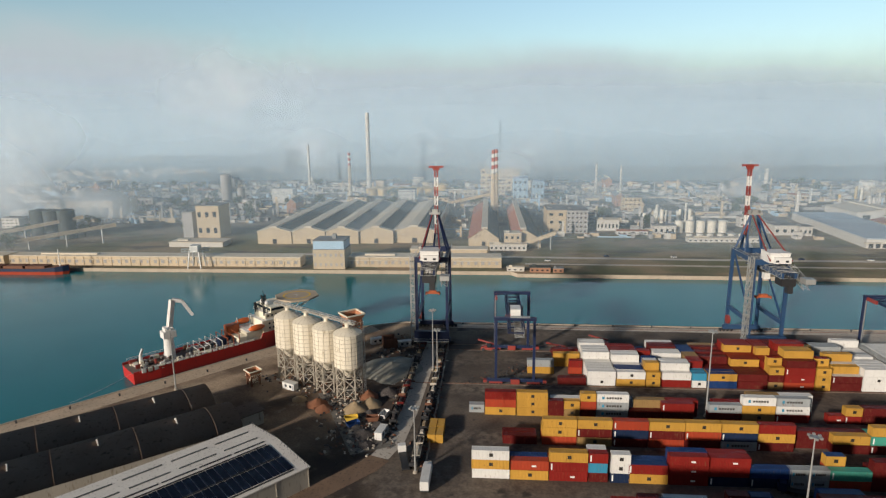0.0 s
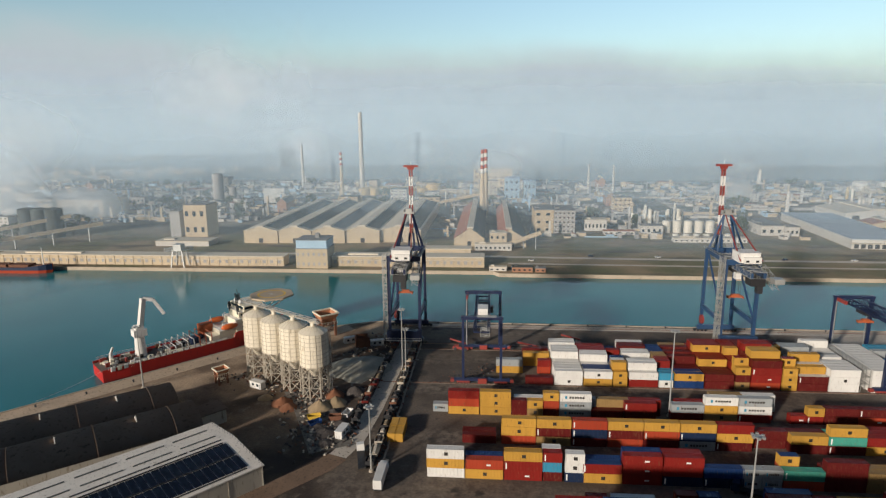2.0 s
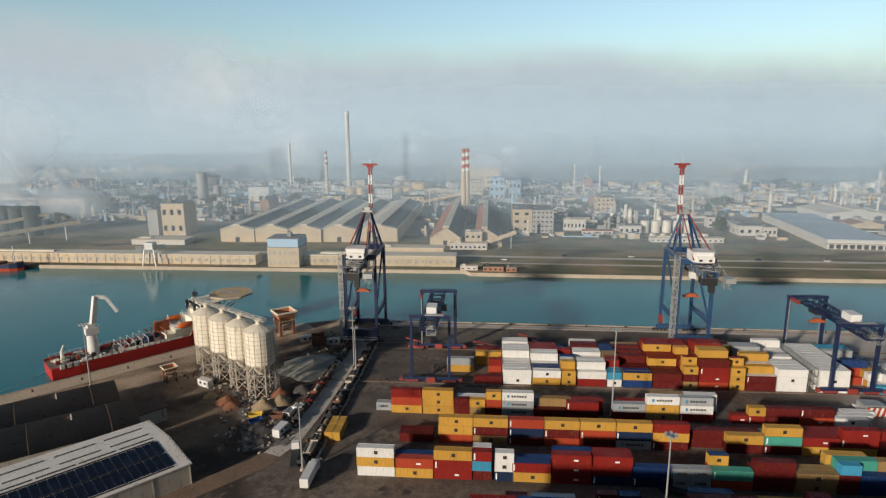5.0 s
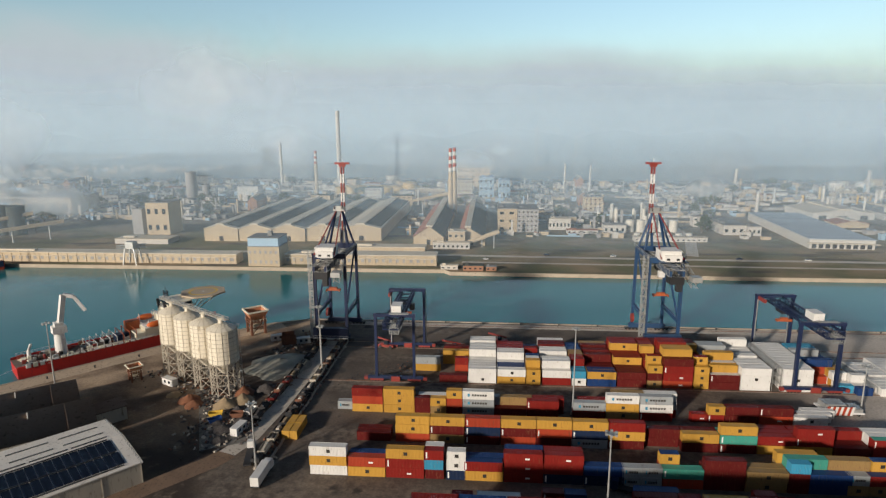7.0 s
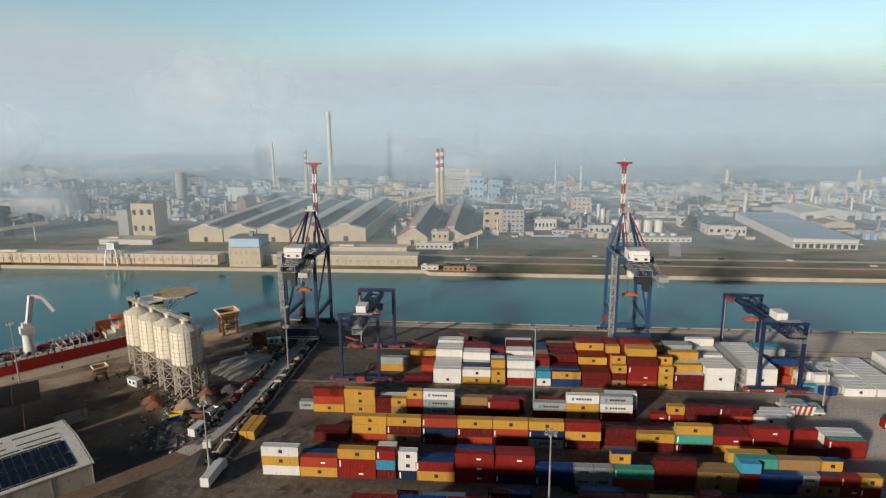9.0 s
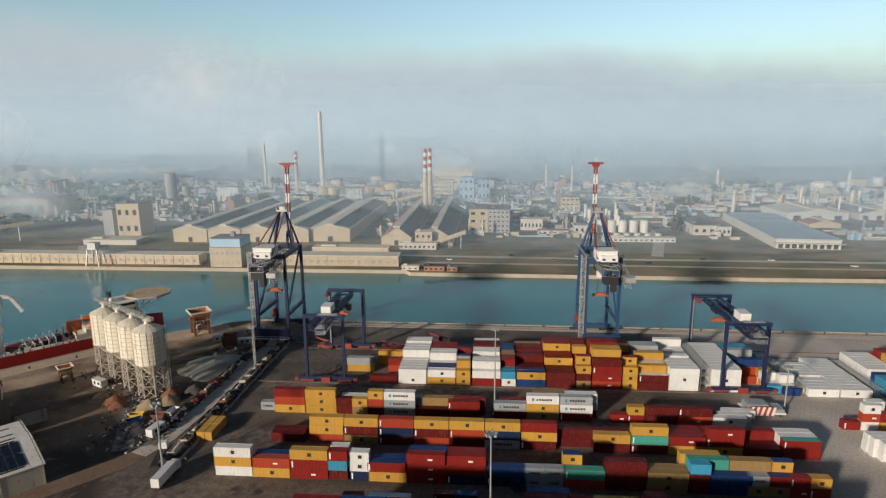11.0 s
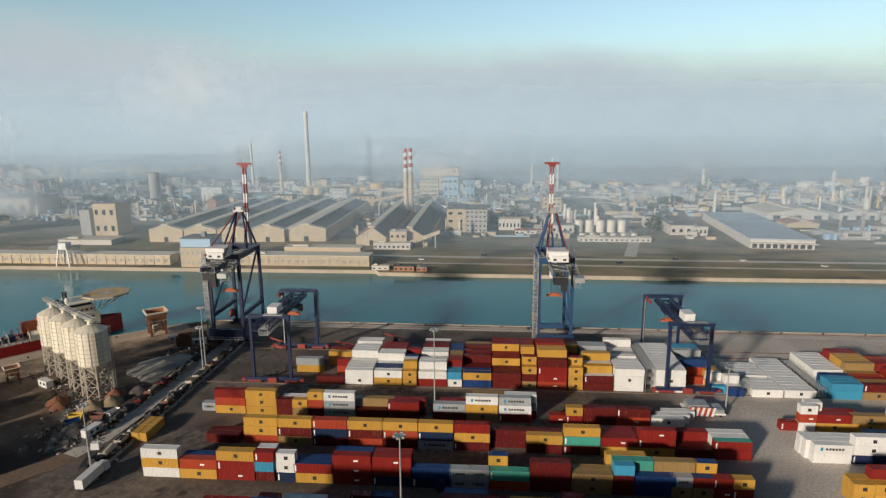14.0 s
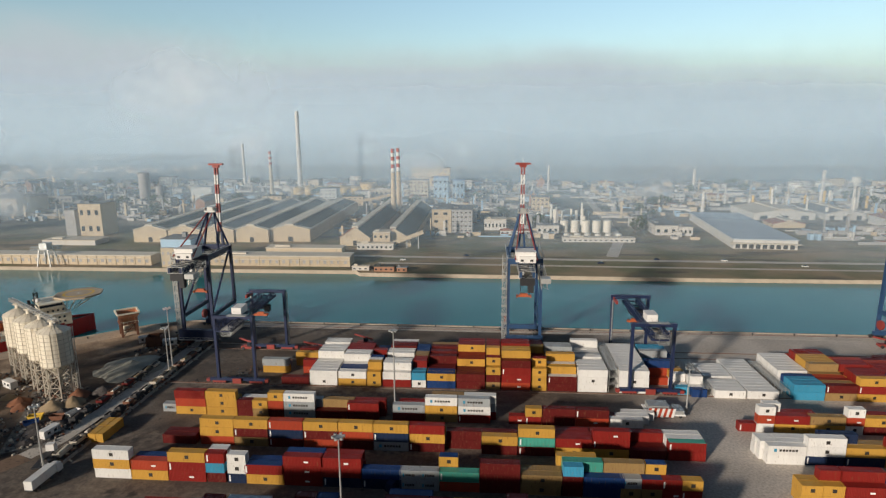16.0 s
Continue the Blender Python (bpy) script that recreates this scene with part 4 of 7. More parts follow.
    box(bm, wd * 0.5 + 2.4, yn - 11, zt - 5.6, wd * 0.5 + 4.4, yn - 8.5, zt - 3.0)
    part("trolley", bm, M_DARK, ob)
    bm = B()
    for x in (-1.3, 1.3):
        tube(bm, (wd * 0.5 + x, yn - 9, 20.5), (wd * 0.5 + x, yn - 9, zt - 4), 0.05, n=5)
    part("rope", bm, M_DARK, ob)
    bm = B()
    box(bm, wd * 0.5 - 3.0, yn - 9.8, 19.2, wd * 0.5 + 3.0, yn - 8.2, 20.0)
    box(bm, wd * 0.5 - 1.4, yn - 9.6, 20.0, wd * 0.5 + 1.4, yn - 8.4, 20.7)
    part("spreader", bm, M_ORANGE, ob, "orange container spreader")
    return ob


yard_gantry(-4.3, "dark blue rail gantry spanning the container yard")
yard_gantry(153.3, "dark blue rail gantry above white containers")


# ---- light masts ----
def light_mast(x, y, h, arms=3):
    ob = thing("light_mast", "tall pale steel light mast with floodlight crown", "light mast", pose(x, y, 0), "light masts")
    bm = B()
    tube(bm, (0, 0, 0), (0, 0, h - 0.8), 0.32, 0.15, 12)
    part("pole", bm, M_GALV, ob)
    bm = B()
    tube(bm, (0, 0, 0), (0, 0, 0.8), 0.8, 0.6, 12)
    part("base", bm, M_CONCRETE, ob)
    bm = B()
    tube(bm, (0, 0, h - 0.9), (0, 0, h - 0.7), 1.0, 1.0, 14)
    part("crown_ring", bm, M_GALV, ob)
    for k in range(6):
        a = k * math.tau / 6 + 0.3
        bm = B()
        c, s = math.cos(a) * 1.25, math.sin(a) * 1.25
        box(bm, c - 0.28, s - 0.28, h - 1.0, c + 0.28, s + 0.28, h - 0.45)
        part("floodlight", bm, M_GALV, ob)
    return ob


for x, y, h in ((69.2, 190.9, 32.0), (67.6, 123.0, 31.0), (-28.3, 150.5, 21.5), (-129.5, 201.5, 26.0), (170.5, 200.5, 17.0), (-30.0, 226.0, 27.0), (-27.6, 219.0, 21.0)):
    light_mast(x, y, h)


# ---- silos ----
def silo(x, y):
    ob = thing("storage_silo", "white ribbed steel silo on a lattice of legs", "silo", pose(x, y, 0, 0, 0, 24), "row of silos")
    r, z0, z1 = 5.4, 12.7, 25.5
    bm = B()
    n = 32
    prof = [(r, z0), (r, z1), (r * 0.66, z1 + 0.95), (r * 0.3, z1 + 1.75), (1.0, z1 + 2.1)]
    rings = [[bm.verts.new((rr * math.cos(k * math.tau / n), rr * math.sin(k * math.tau / n), z)) for k in range(n)] for rr, z in prof]
    for a, c in zip(rings[1:], rings[2:]):
        for k in range(n):
            bm.faces.new((a[k], a[(k + 1) % n], c[(k + 1) % n], c[k]))
    bm.faces.new(rings[-1])
    bmesh.ops.delete(bm, geom=rings[0], context="VERTS")
    part("roof", bm, M_SILO, ob)
    bm = B()
    tube(bm, (0, 0, z0), (0, 0, z1), r, r, 40, False)
    part("tank", bm, M_SILO, ob, smooth=True)
    bm = B()
    tube(bm, (0, 0, z0 - 5.0), (0, 0, z0), 0.9, r * 0.9, 20)
    part("discharge_cone", bm, M_SILO, ob)
    for z in [z0 + 0.15 + k * 1.63 for k in range(8)]:
        bm = B()
        ring = []
        for rr, dz in ((r + 0.015, 0), (r + 0.16, 0), (r + 0.16, 0.2), (r + 0.015, 0.2)):
            ring.append([bm.verts.new((rr * math.cos(k * math.tau / n), rr * math.sin(k * math.tau / n), z + dz)) for k in range(n)])
        for a, c in zip(ring, ring[1:] + ring[:1]):
            for k in range(n):
                bm.faces.new((a[k], a[(k + 1) % n], c[(k + 1) % n], c[k]))
        part("hoop", bm, M_SILO_RIB, ob)
    for k in range(16):
        a = k * math.tau / 16
        bm = B()
        c, s = math.cos(a), math.sin(a)
        beam(bm, (c * (r + 0.06), s * (r + 0.06), z0), (c * (r + 0.06), s * (r + 0.06), z1), 0.15)
        beam(bm, (c * (r + 0.03), s * (r + 0.03), z1 + 0.05), (c * 1.0, s * 1.0, z1 + 2.16), 0.08)
        part("stiffener", bm, M_SILO_RIB, ob)
    bm = B()
    tube(bm, (0, 0, z1 + 2.0), (0, 0, z1 + 4.0), 0.9, 0.9, 14)
    box(bm, -1.3, -1.0, z1 + 3.6, 1.3, 1.0, z1 + 4.2)
    part("top_hatch", bm, M_SILO, ob)
    legs = [(5.2 * math.cos(a), 5.2 * math.sin(a)) for a in [k * math.tau / 8 + 0.2 for k in range(8)]]
    for i, (a, c) in enumerate(legs):
        bm = B()
        beam(bm, (a, c, 0), (a, c, z0), 0.45)
        part("leg", bm, M_SILO_LEG, ob)
        d, e = legs[(i + 1) % 8]
        for k in range(3):
            za, zb = 0.4 + k * 4.2, 4.6 + k * 4.2
            for p, q, wd in (((a, c, za), (d, e, zb), 0.2), ((d, e, za), (a, c, zb), 0.2), ((a, c, zb), (d, e, zb), 0.24)):
                bm = B()
                beam(bm, p, q, wd)
                part("brace", bm, M_SILO_LEG, ob)
    bm = B()
    lattice(bm, (r + 0.5, 0, 0), (r + 0.5, 0, z1 + 1), 0.7, 0.5, 26, 0.05, 0.1)
    part("ladder", bm, M_GALV, ob)
    return ob


SILOS = ((-88.8, 219.2), (-79.0, 212.8), (-69.2, 206.4), (-59.4, 200.0))
first = silo(*SILOS[0])
for x, y in SILOS[1:]:
    copy_thing(first, pose(x, y, 0, 0, 0, 24))
ob = thing("silo_conveyor", "grey steel conveyor bridge along the silo tops", "conveyor")
bm = B()
lattice(bm, (-96, 224.4, 29.6), (-56, 198.2, 29.6), 1.4, 1.1, 24, 0.1, 0.18)
part("gallery_frame", bm, M_GALV, ob)
bm = B()
beam(bm, (-96, 224.4, 29.3), (-56, 198.2, 29.3), 1.1, 0.25)
part("belt", bm, M_SILO_LEG, ob)
for (x, y) in SILOS:
    bm = B()
    beam(bm, (x + 0.5, y - 0.3, 28.4), (x + 0.5, y - 0.3, 29.5), 0.35)
    part("support", bm, M_SILO_LEG, ob)


# ---- hoppers on the ship quay ----
def hopper(x, y, s, turn, label):
    ob = thing("quay_hopper", label, "hopper", pose(x, y, 0, 0, 0, turn), "hoppers on the quay")
    h = 7.8 * s
    for i in (-1, 1):
        for j in (-1, 1):
            bm = B()
            beam(bm, (i * 2.6 * s, j * 2.6 * s, 0), (i * 2.6 * s, j * 2.6 * s, h), 0.85 * s)
            part("leg", bm, M_RUSTY, ob)
    bm = B()
    for z in (0.35, 0.7):
        for i in (-1, 1):
            beam(bm, (-2.6 * s, i * 2.6 * s, h * z), (2.6 * s, i * 2.6 * s, h * z), 0.3 * s)
            beam(bm, (i * 2.6 * s, -2.6 * s, h * z), (i * 2.6 * s, 2.6 * s, h * z), 0.3 * s)
    for i in (-1, 1):
        beam(bm, (-2.6 * s, i * 2.6 * s, 0.2), (2.6 * s, i * 2.6 * s, h * 0.7), 0.2 * s)
    part("bracing", bm, M_RUSTY, ob)
    bm = B()
    v0 = [bm.verts.new((i * 3.7 * s, j * 3.7 * s, h + 1.5 * s)) for i, j in ((-1, -1), (1, -1), (1, 1), (-1, 1))]
    v1 = [bm.verts.new((i * 3.5 * s, j * 3.5 * s, h + 0.4 * s)) for i, j in ((-1, -1), (1, -1), (1, 1), (-1, 1))]
    v2 = [bm.verts.new((i * 1.2 * s, j * 1.2 * s, h - 3.4 * s)) for i, j in ((-1, -1), (1, -1), (1, 1), (-1, 1))]
    for a, c in ((v0, v1), (v1, v2)):
        for k in range(4):
            bm.faces.new((a[k], a[(k + 1) % 4], c[(k + 1) % 4], c[k]))
    bm.faces.new(v2)
    part("funnel", bm, mat("hopper_orange", (0.46, 0.19, 0.09), 0.8, 0, 0.3, 0.4, 2, 0, 0, (0.5, 0.42, 0.32), 0.3), ob, "weathered orange funnel")
    bm = B()
    for k in range(4):
        p, q = [((-1, -1), (1, -1), (1, 1), (-1, 1))[(k + e) % 4] for e in (0, 1)]
        beam(bm, (p[0] * 3.8 * s, p[1] * 3.8 * s, h + 1.5 * s), (q[0] * 3.8 * s, q[1] * 3.8 * s, h + 1.5 * s), 0.5 * s)
    part("rim", bm, M_CREAM, ob)
    bm = B()
    box(bm, -3.3 * s, -3.3 * s, h * 0.62, 3.3 * s, 3.3 * s, h * 0.66)
    part("platform", bm, M_RUSTY, ob)
    bm = B()
    box(bm, -1.8 * s, -1.8 * s, h * 0.22, 1.8 * s, 1.8 * s, h * 0.5)
    part("drive_house", bm, M_CREAM, ob, "pale drive house under the funnel")
    for i in (-1, 1):
        bm = B()
        for k in range(6):
            beam(bm, ((-3.2 + 1.28 * k) * s, i * 3.25 * s, h * 0.66), ((-3.2 + 1.28 * k) * s, i * 3.25 * s, h * 0.66 + 1.1), 0.1)
        beam(bm, (-3.2 * s, i * 3.25 * s, h * 0.66 + 1.1), (3.2 * s, i * 3.25 * s, h * 0.66 + 1.1), 0.1)
        part("railing", bm, M_CREAM, ob)
    return ob


hopper(-73.5, 265.5, 1.25, 40, "tall weathered orange hopper on rusty legs")
hopper(-100.5, 208.0, 0.68, 48, "small rusty orange hopper beside the silos")
ob = thing("brick_kiosk", "square red-brown rusty bin on the quay", "bin", pose(-53.0, 252.5, 0, 0, 0, 20))
bm = B()
box(bm, -3, -3, 0, 3, -2.7, 4.6); box(bm, -3, 2.7, 0, 3, 3, 4.6); box(bm, -3, -2.7, 0, -2.7, 2.7, 4.6); box(bm, 2.7, -2.7, 0, 3, 2.7, 4.6)
part("bin_wall", bm, M_RUSTY, ob)
bm = B()
for i in (-3.1, 0, 3.1):
    box(bm, i - 0.12, -3.15, 0, i + 0.12, -3.0, 4.7)
part("rib", bm, M_RUSTY, ob)


# ---- the red offshore ship ----
SHIP = pose(-150.1, 208.0, 0, 0, 0, 48.6)
ship = thing("offshore_ship", "red-hulled offshore ship moored at the quay", "ship", SHIP)


def hull_section(x):
    """Half beam at deck and at water, and the deck height, x metres from the stern."""
    k = x / 86.0
    taper = 1.0 if k < 0.68 else max(0.03, 1 - ((k - 0.68) / 0.32) ** 2.1)
    stern = 0.90 + 0.10 * min(1, k * 8)
    deck = 3.4 + 0.5 * max(0, k - 0.55) / 0.45 + (2.3 if k > 0.66 else 0.0)
    return 8.2 * taper * stern, 7.9 * taper * stern * (1 if k < 0.7 else 1 - 0.25 * (k - 0.7) / 0.3), deck


bm = B()
secs = []
for x in [0, 1, 4, 10, 20, 30, 40, 50, 56, 56.9, 57.2, 62, 67, 72, 76, 80, 83, 85, 86]:
    bd, bw, dk = hull_section(x)
    secs.append([bm.verts.new(p) for p in ((x, 8.6 - bw * 0.8, -5), (x, 8.6 - bw, -1.5), (x, 8.6 - bd, dk), (x, 8.6 - bd + 0.3, dk), (x, 8.6 - bd + 0.3, dk - 1.1),
                                         (x, 8.6 + bd - 0.3, dk - 1.1), (x, 8.6 + bd - 0.3, dk), (x, 8.6 + bd, dk), (x, 8.6 + bw, -1.5), (x, 8.6 + bw * 0.8, -5))])
for a, c in zip(secs, secs[1:]):
    for k in range(9):
        f = bm.faces.new((a[k], a[k + 1], c[k + 1], c[k]))
        f.material_index = 1 if k == 4 else 0
bm.faces.new(secs[0]); bm.faces.new(secs[-1][::-1])
h = new("hull", mesh_of("hull", bm, M_HULL, M_DECK))
h.parent = ship
bm = B()
for s in (0.28, 16.9):
    for k in range(27):
        x = 2 + k * 2
        beam(bm, (x, s, 3.3), (x, s, 4.5), 0.08)
    beam(bm, (2, s, 4.5), (54, s, 4.5), 0.1)
    beam(bm, (2, s, 3.95), (54, s, 3.95), 0.06)
part("railing", bm, M_CRANE_WHITE, ship)
srng = random.Random(11)


def ship_box(name, x0, y0, z0, x1, y1, z1, m, label=""):
    bm = B()
    box(bm, x0, y0, z0, x1, y1, z1)
    bmesh.ops.bevel(bm, geom=bm.edges[:], offset=0.12, segments=1, affect="EDGES")
    return part(name, bm, m, ship, label)


DK = 2.3
ship_box("deck_house", 50, 3.0, DK, 60, 14.2, 7.4, M_CREAM)
ship_box("superstructure", 58, 2.2, 5.0, 75, 15.0, 11.0, M_CREAM, "cream lower superstructure")
ship_box("accommodation", 60, 3.2, 11.0, 73, 14.0, 14.2, M_CREAM)
br = ship_box("bridge", 62, 1.4, 14.2, 72, 15.8, 17.0, M_CREAM, "cream navigation bridge")
for y0, y1, x in ((1.8, 15.4, 61.97),):
    bm = B()
    box(bm, x - 0.06, y0, 15.3, x + 0.02, y1, 16.5)
    part("bridge_window", bm, M_GLASS, br)
bm = B()
box(bm, 62.3, 1.34, 15.3, 71.7, 1.42, 16.5)
part("bridge_window", bm, M_GLASS, br)
for z in (6.6, 8.8, 12.2):
    for k in range(6):
        bm = B()
        yy = 3.16 if z > 12 else 2.16
        box(bm, 61 + k * 2.1, yy, z, 61.9 + k * 2.1, yy + 0.08, z + 0.9)
        part("porthole", bm, M_GLASS, ship)
bm = B()
lattice(bm, (62.5, 8.6, 16.8), (62.5, 8.6, 22), 1.6, 1.6, 6, 0.12, 0.2)
beam(bm, (62.5, 5.5, 20.5), (62.5, 11.7, 20.5), 0.3)
tube(bm, (62.5, 8.6, 22), (62.5, 8.6, 24), 0.12)
part("radar_mast", bm, M_DARK, ship, "dark radar mast")
for yy in (6.2, 11.0):
    bm = B()
    bmesh.ops.create_icosphere(bm, subdivisions=2, radius=1.1)
    bmesh.ops.translate(bm, verts=bm.verts, vec=(62.8, yy, 18.2))
    part("radome", bm, M_CRANE_WHITE, ship, smooth=True)
for yy in (4.2, 12.8):
    bm = B()
    tube(bm, (60.5, yy, 13), (60, yy, 17.6), 0.8, 0.65, 12)
    part("funnel", bm, M_DARK, ship, "dark exhaust funnel")
bm = B()
tube(bm, (80.5, 8.6, 17.2), (80.5, 8.6, 18.0), 11.0, 11.0, 8)
deck = part("helideck", bm, M_HELI, ship, "octagonal dusty beige helideck with a yellow ring")
bm = B()
n = 40
for r0, r1, m in ((6.0, 7.0, 0),):
    a = [[bm.verts.new((80.5 + r * math.cos(k * math.tau / n), 8.6 + r * math.sin(k * math.tau / n), z)) for k in range(n)] for r, z in ((r0, 18.02), (r1, 18.02))]
    for k in range(n):
        bm.faces.new((a[0][k], a[0][(k + 1) % n], a[1][(k + 1) % n], a[1][k]))
part("yellow_ring", bm, M_YELLOW_LINE, deck)
bm = B()
for y0 in (7.2, 9.6):
    box(bm, 79.0, y0, 18.01, 82.0, y0 + 0.5, 18.03)
box(bm, 80.2, 7.2, 18.01, 80.8, 10.1, 18.03)
part("landing_mark", bm, M_WHITE_LINE, deck)
for a in range(8):
    bm = B()
    c, s = math.cos(a * math.tau / 8 + 0.39), math.sin(a * math.tau / 8 + 0.39)
    beam(bm, (80.5 + c * 9, 8.6 + s * 9, 17.2), (76 + c * 2.0, 8.6 + s * 3, 11.0), 0.3)
    part("helideck_support", bm, M_CRANE_WHITE, ship)
for yy in (1.5, 15.7):
    bm = B()
    bmesh.ops.create_icosphere(bm, subdivisions=2, radius=1.0)
    bmesh.ops.scale(bm, verts=bm.verts, vec=(4.2, 1.4, 1.5))
    bmesh.ops.translate(bm, verts=bm.verts, vec=(54.5, yy, 9.0))
    part("lifeboat", bm, M_LIFEBOAT, ship, "orange covered lifeboat", smooth=True)
    bm = B()
    for x in (51.5, 57.5):
        beam(bm, (x, yy + (1.6 if yy < 5 else -1.6), 7.2), (x, yy, 11.2), 0.3)
        beam(bm, (x, yy, 11.2), (x, yy, 10.2), 0.15)
    part("davit", bm, M_CRANE_WHITE, ship)
# deck crane
bm = B()
tube(bm, (22, 9.5, DK), (22, 9.5, 12), 2.4, 2.0, 18)
cr = part("crane_pedestal", bm, M_CRANE_WHITE, ship, "white deck crane pedestal")
cr.location.x = -4.5
bm = B()
box(bm, 19.5, 7.2, 12, 24.8, 11.8, 15.0)
box(bm, 20.5, 7.6, 15.0, 23.6, 11.4, 16.6)
part("crane_house", bm, M_CRANE_WHITE, cr)
bm = B()
for k in (-0.8, 0.8):
    beam(bm, (22.5, 9.5 + k, 14), (25.4, 10.2 + k * 0.7, 28.0), 0.9, 2.0)
for k in range(7):
    p, q = Vector((22.5, 9.5, 14)).lerp(Vector((25.4, 10.2, 28.0)), (k + 0.3) / 7), Vector((0, 1.1, 0))
    beam(bm, p - q, p + q, 0.35)
tube(bm, (20.2, 9.5, 13), (23.6, 9.7, 20.5), 0.45, 0.35, 8)
part("crane_boom", bm, M_CRANE_WHITE, cr)
bm = B()
beam(bm, (25.4, 10.2, 28.0), (29.0, 8.8, 27.0), 1.5)
beam(bm, (29.0, 8.8, 27.0), (32.6, 7.6, 20.0), 1.3)
part("crane_jib", bm, M_CRANE_WHITE, cr)
bm = B()
tube(bm, (6, 11, DK), (6, 11, 6.5), 0.9, 0.7, 12)
beam(bm, (6, 11, 6.5), (7.2, 11.2, 9.0), 0.8)
part("small_crane", bm, M_CRANE_WHITE, ship)
for i in range(150):
    x, y = srng.uniform(2, 48), srng.uniform(1.6, 15.0)
    if abs(x - 22) < 3 and abs(y - 9.5) < 3:
        continue
    a, c, hh = srng.uniform(0.6, 2.6), srng.uniform(0.5, 1.6), srng.uniform(0.5, 2.2)
    ship_box("deck_cargo", x, y, DK - 0.05, x + a, y + c, DK + hh, srng.choice((M_CRANE_RED, M_CRANE_WHITE, M_RUSTY, M_DARK, M_CREAM, M_CREAM, M_GALV, M_DECK, M_CRANE_WHITE)))
for k in range(20):
    ship_box("bulwark_box", 3 + k * 2.5, 0.5, DK, 4.7 + k * 2.5, 1.15, DK + 1.75, (M_CRANE_WHITE, M_CREAM)[k % 2])
ship_box("deck_winch", 38, 5, DK, 41, 9, 6.4, PAINT["n"], "navy deck winch")
ship_box("deck_winch", 43, 9, DK, 45, 12, 5.2, PAINT["n"])
ship_box("deck_module", 46, 3, DK, 50, 13, 5.6, M_CREAM, "cream deck module")
ship_box("deck_module", 44.5, 11, DK, 50.5, 15, 9.6, M_ORANGE, "orange deck frame")

for k in range(8):
    bm = B()
    x = 27 + k * 2.7
    beam(bm, (x, 2.0, DK), (x, 2.0, DK + 3.2 + 0.35 * k), 0.28)
    beam(bm, (x, 14.6, DK), (x, 14.6, DK + 3.2 + 0.35 * k), 0.28)
    beam(bm, (x, 2.0, DK + 3.2 + 0.35 * k), (x, 14.6, DK + 3.2 + 0.35 * k), 0.24)
    part("deck_frame", bm, (M_CRANE_WHITE, M_ORANGE)[k > 4], ship)
for k, yy in enumerate((3.2, 4.6, 12.2, 13.4)):
    bm = B()
    tube(bm, (26, yy, DK + 0.9), (47, yy, DK + 0.9), 0.35, n=8)
    part("deck_pipe", bm, (M_CRANE_RED, M_CREAM)[k % 2], ship)
for z, x0, x1 in ((7.6, 50.5, 58.5), (11.1, 58.0, 74.8), (14.3, 60.2, 73.2)):
    bm = B()
    for a, c in (((x0, 2.0, z + 1.0), (x1, 2.0, z + 1.0)), ((x0, 2.0, z + 1.0), (x0, 15.2, z + 1.0))):
        beam(bm, a, c, 0.12)
    for k in range(9):
        beam(bm, (x0 + (x1 - x0) * k / 8, 2.0, z - 0.1), (x0 + (x1 - x0) * k / 8, 2.0, z + 1.0), 0.1)
        beam(bm, (x0, 2.0 + 13.2 * k / 8, z - 0.1), (x0, 2.0 + 13.2 * k / 8, z + 1.0), 0.1)
    box(bm, x0 - 0.1, 1.9, z - 0.25, x1, 15.3, z - 0.05)
    part("deck_gallery", bm, M_CRANE_WHITE, ship, "white railed deck gallery")

# ---- far red coaster ----
coaster = thing("coaster_ship", "red and black cargo ship moored at the far bank", "ship", pose(-312, 391, 0, 0, 0, 180))
bm = B()
secs = []
for x, w, dk in ((0, 0.4, 4.5), (3, 3, 4.2), (8, 4.6, 3.4), (20, 5.2, 2.2), (60, 5.2, 2.2), (85, 5.0, 2.4), (95, 4.2, 3.0)):
    secs.append([bm.verts.new(p) for p in ((x + 1, -w * 0.9, -3), (x, -w, 0.0), (x, -w, dk), (x, w, dk), (x, w, 0.0), (x + 1, w * 0.9, -3))])
for a, c in zip(secs, secs[1:]):
    for k in range(5):
        f = bm.faces.new((a[k], a[k + 1], c[k + 1], c[k]))
        f.material_index = 0 if k in (0, 4) else (1 if k != 2 else 2)
bm.faces.new(secs[0]); bm.faces.new(secs[-1][::-1])
o = new("hull", mesh_of("coaster_hull", bm, PAINT["o"], PAINT["n"], M_RUSTY))
o.parent = coaster
bm = B()
tube(bm, (7, 0, 3), (7, 0, 16), 0.45, 0.25, 8)
part("foremast", bm, M_CRANE_WHITE, coaster)
for k in range(4):
    bm = B()
    box(bm, 16 + k * 17, -4, 2.2, 31 + k * 17, 4, 4.0)
    part("hatch_cover", bm, M_RUSTY, coaster)

# ---- sheds beside the ship quay ----
SH = Matrix(((-0.66, -0.75, 0, -57.5), (-0.75, 0.66, 0, 141.5), (0, 0, 1, 0), (0, 0, 0, 1)))   # x along the sheds, y towards the canal


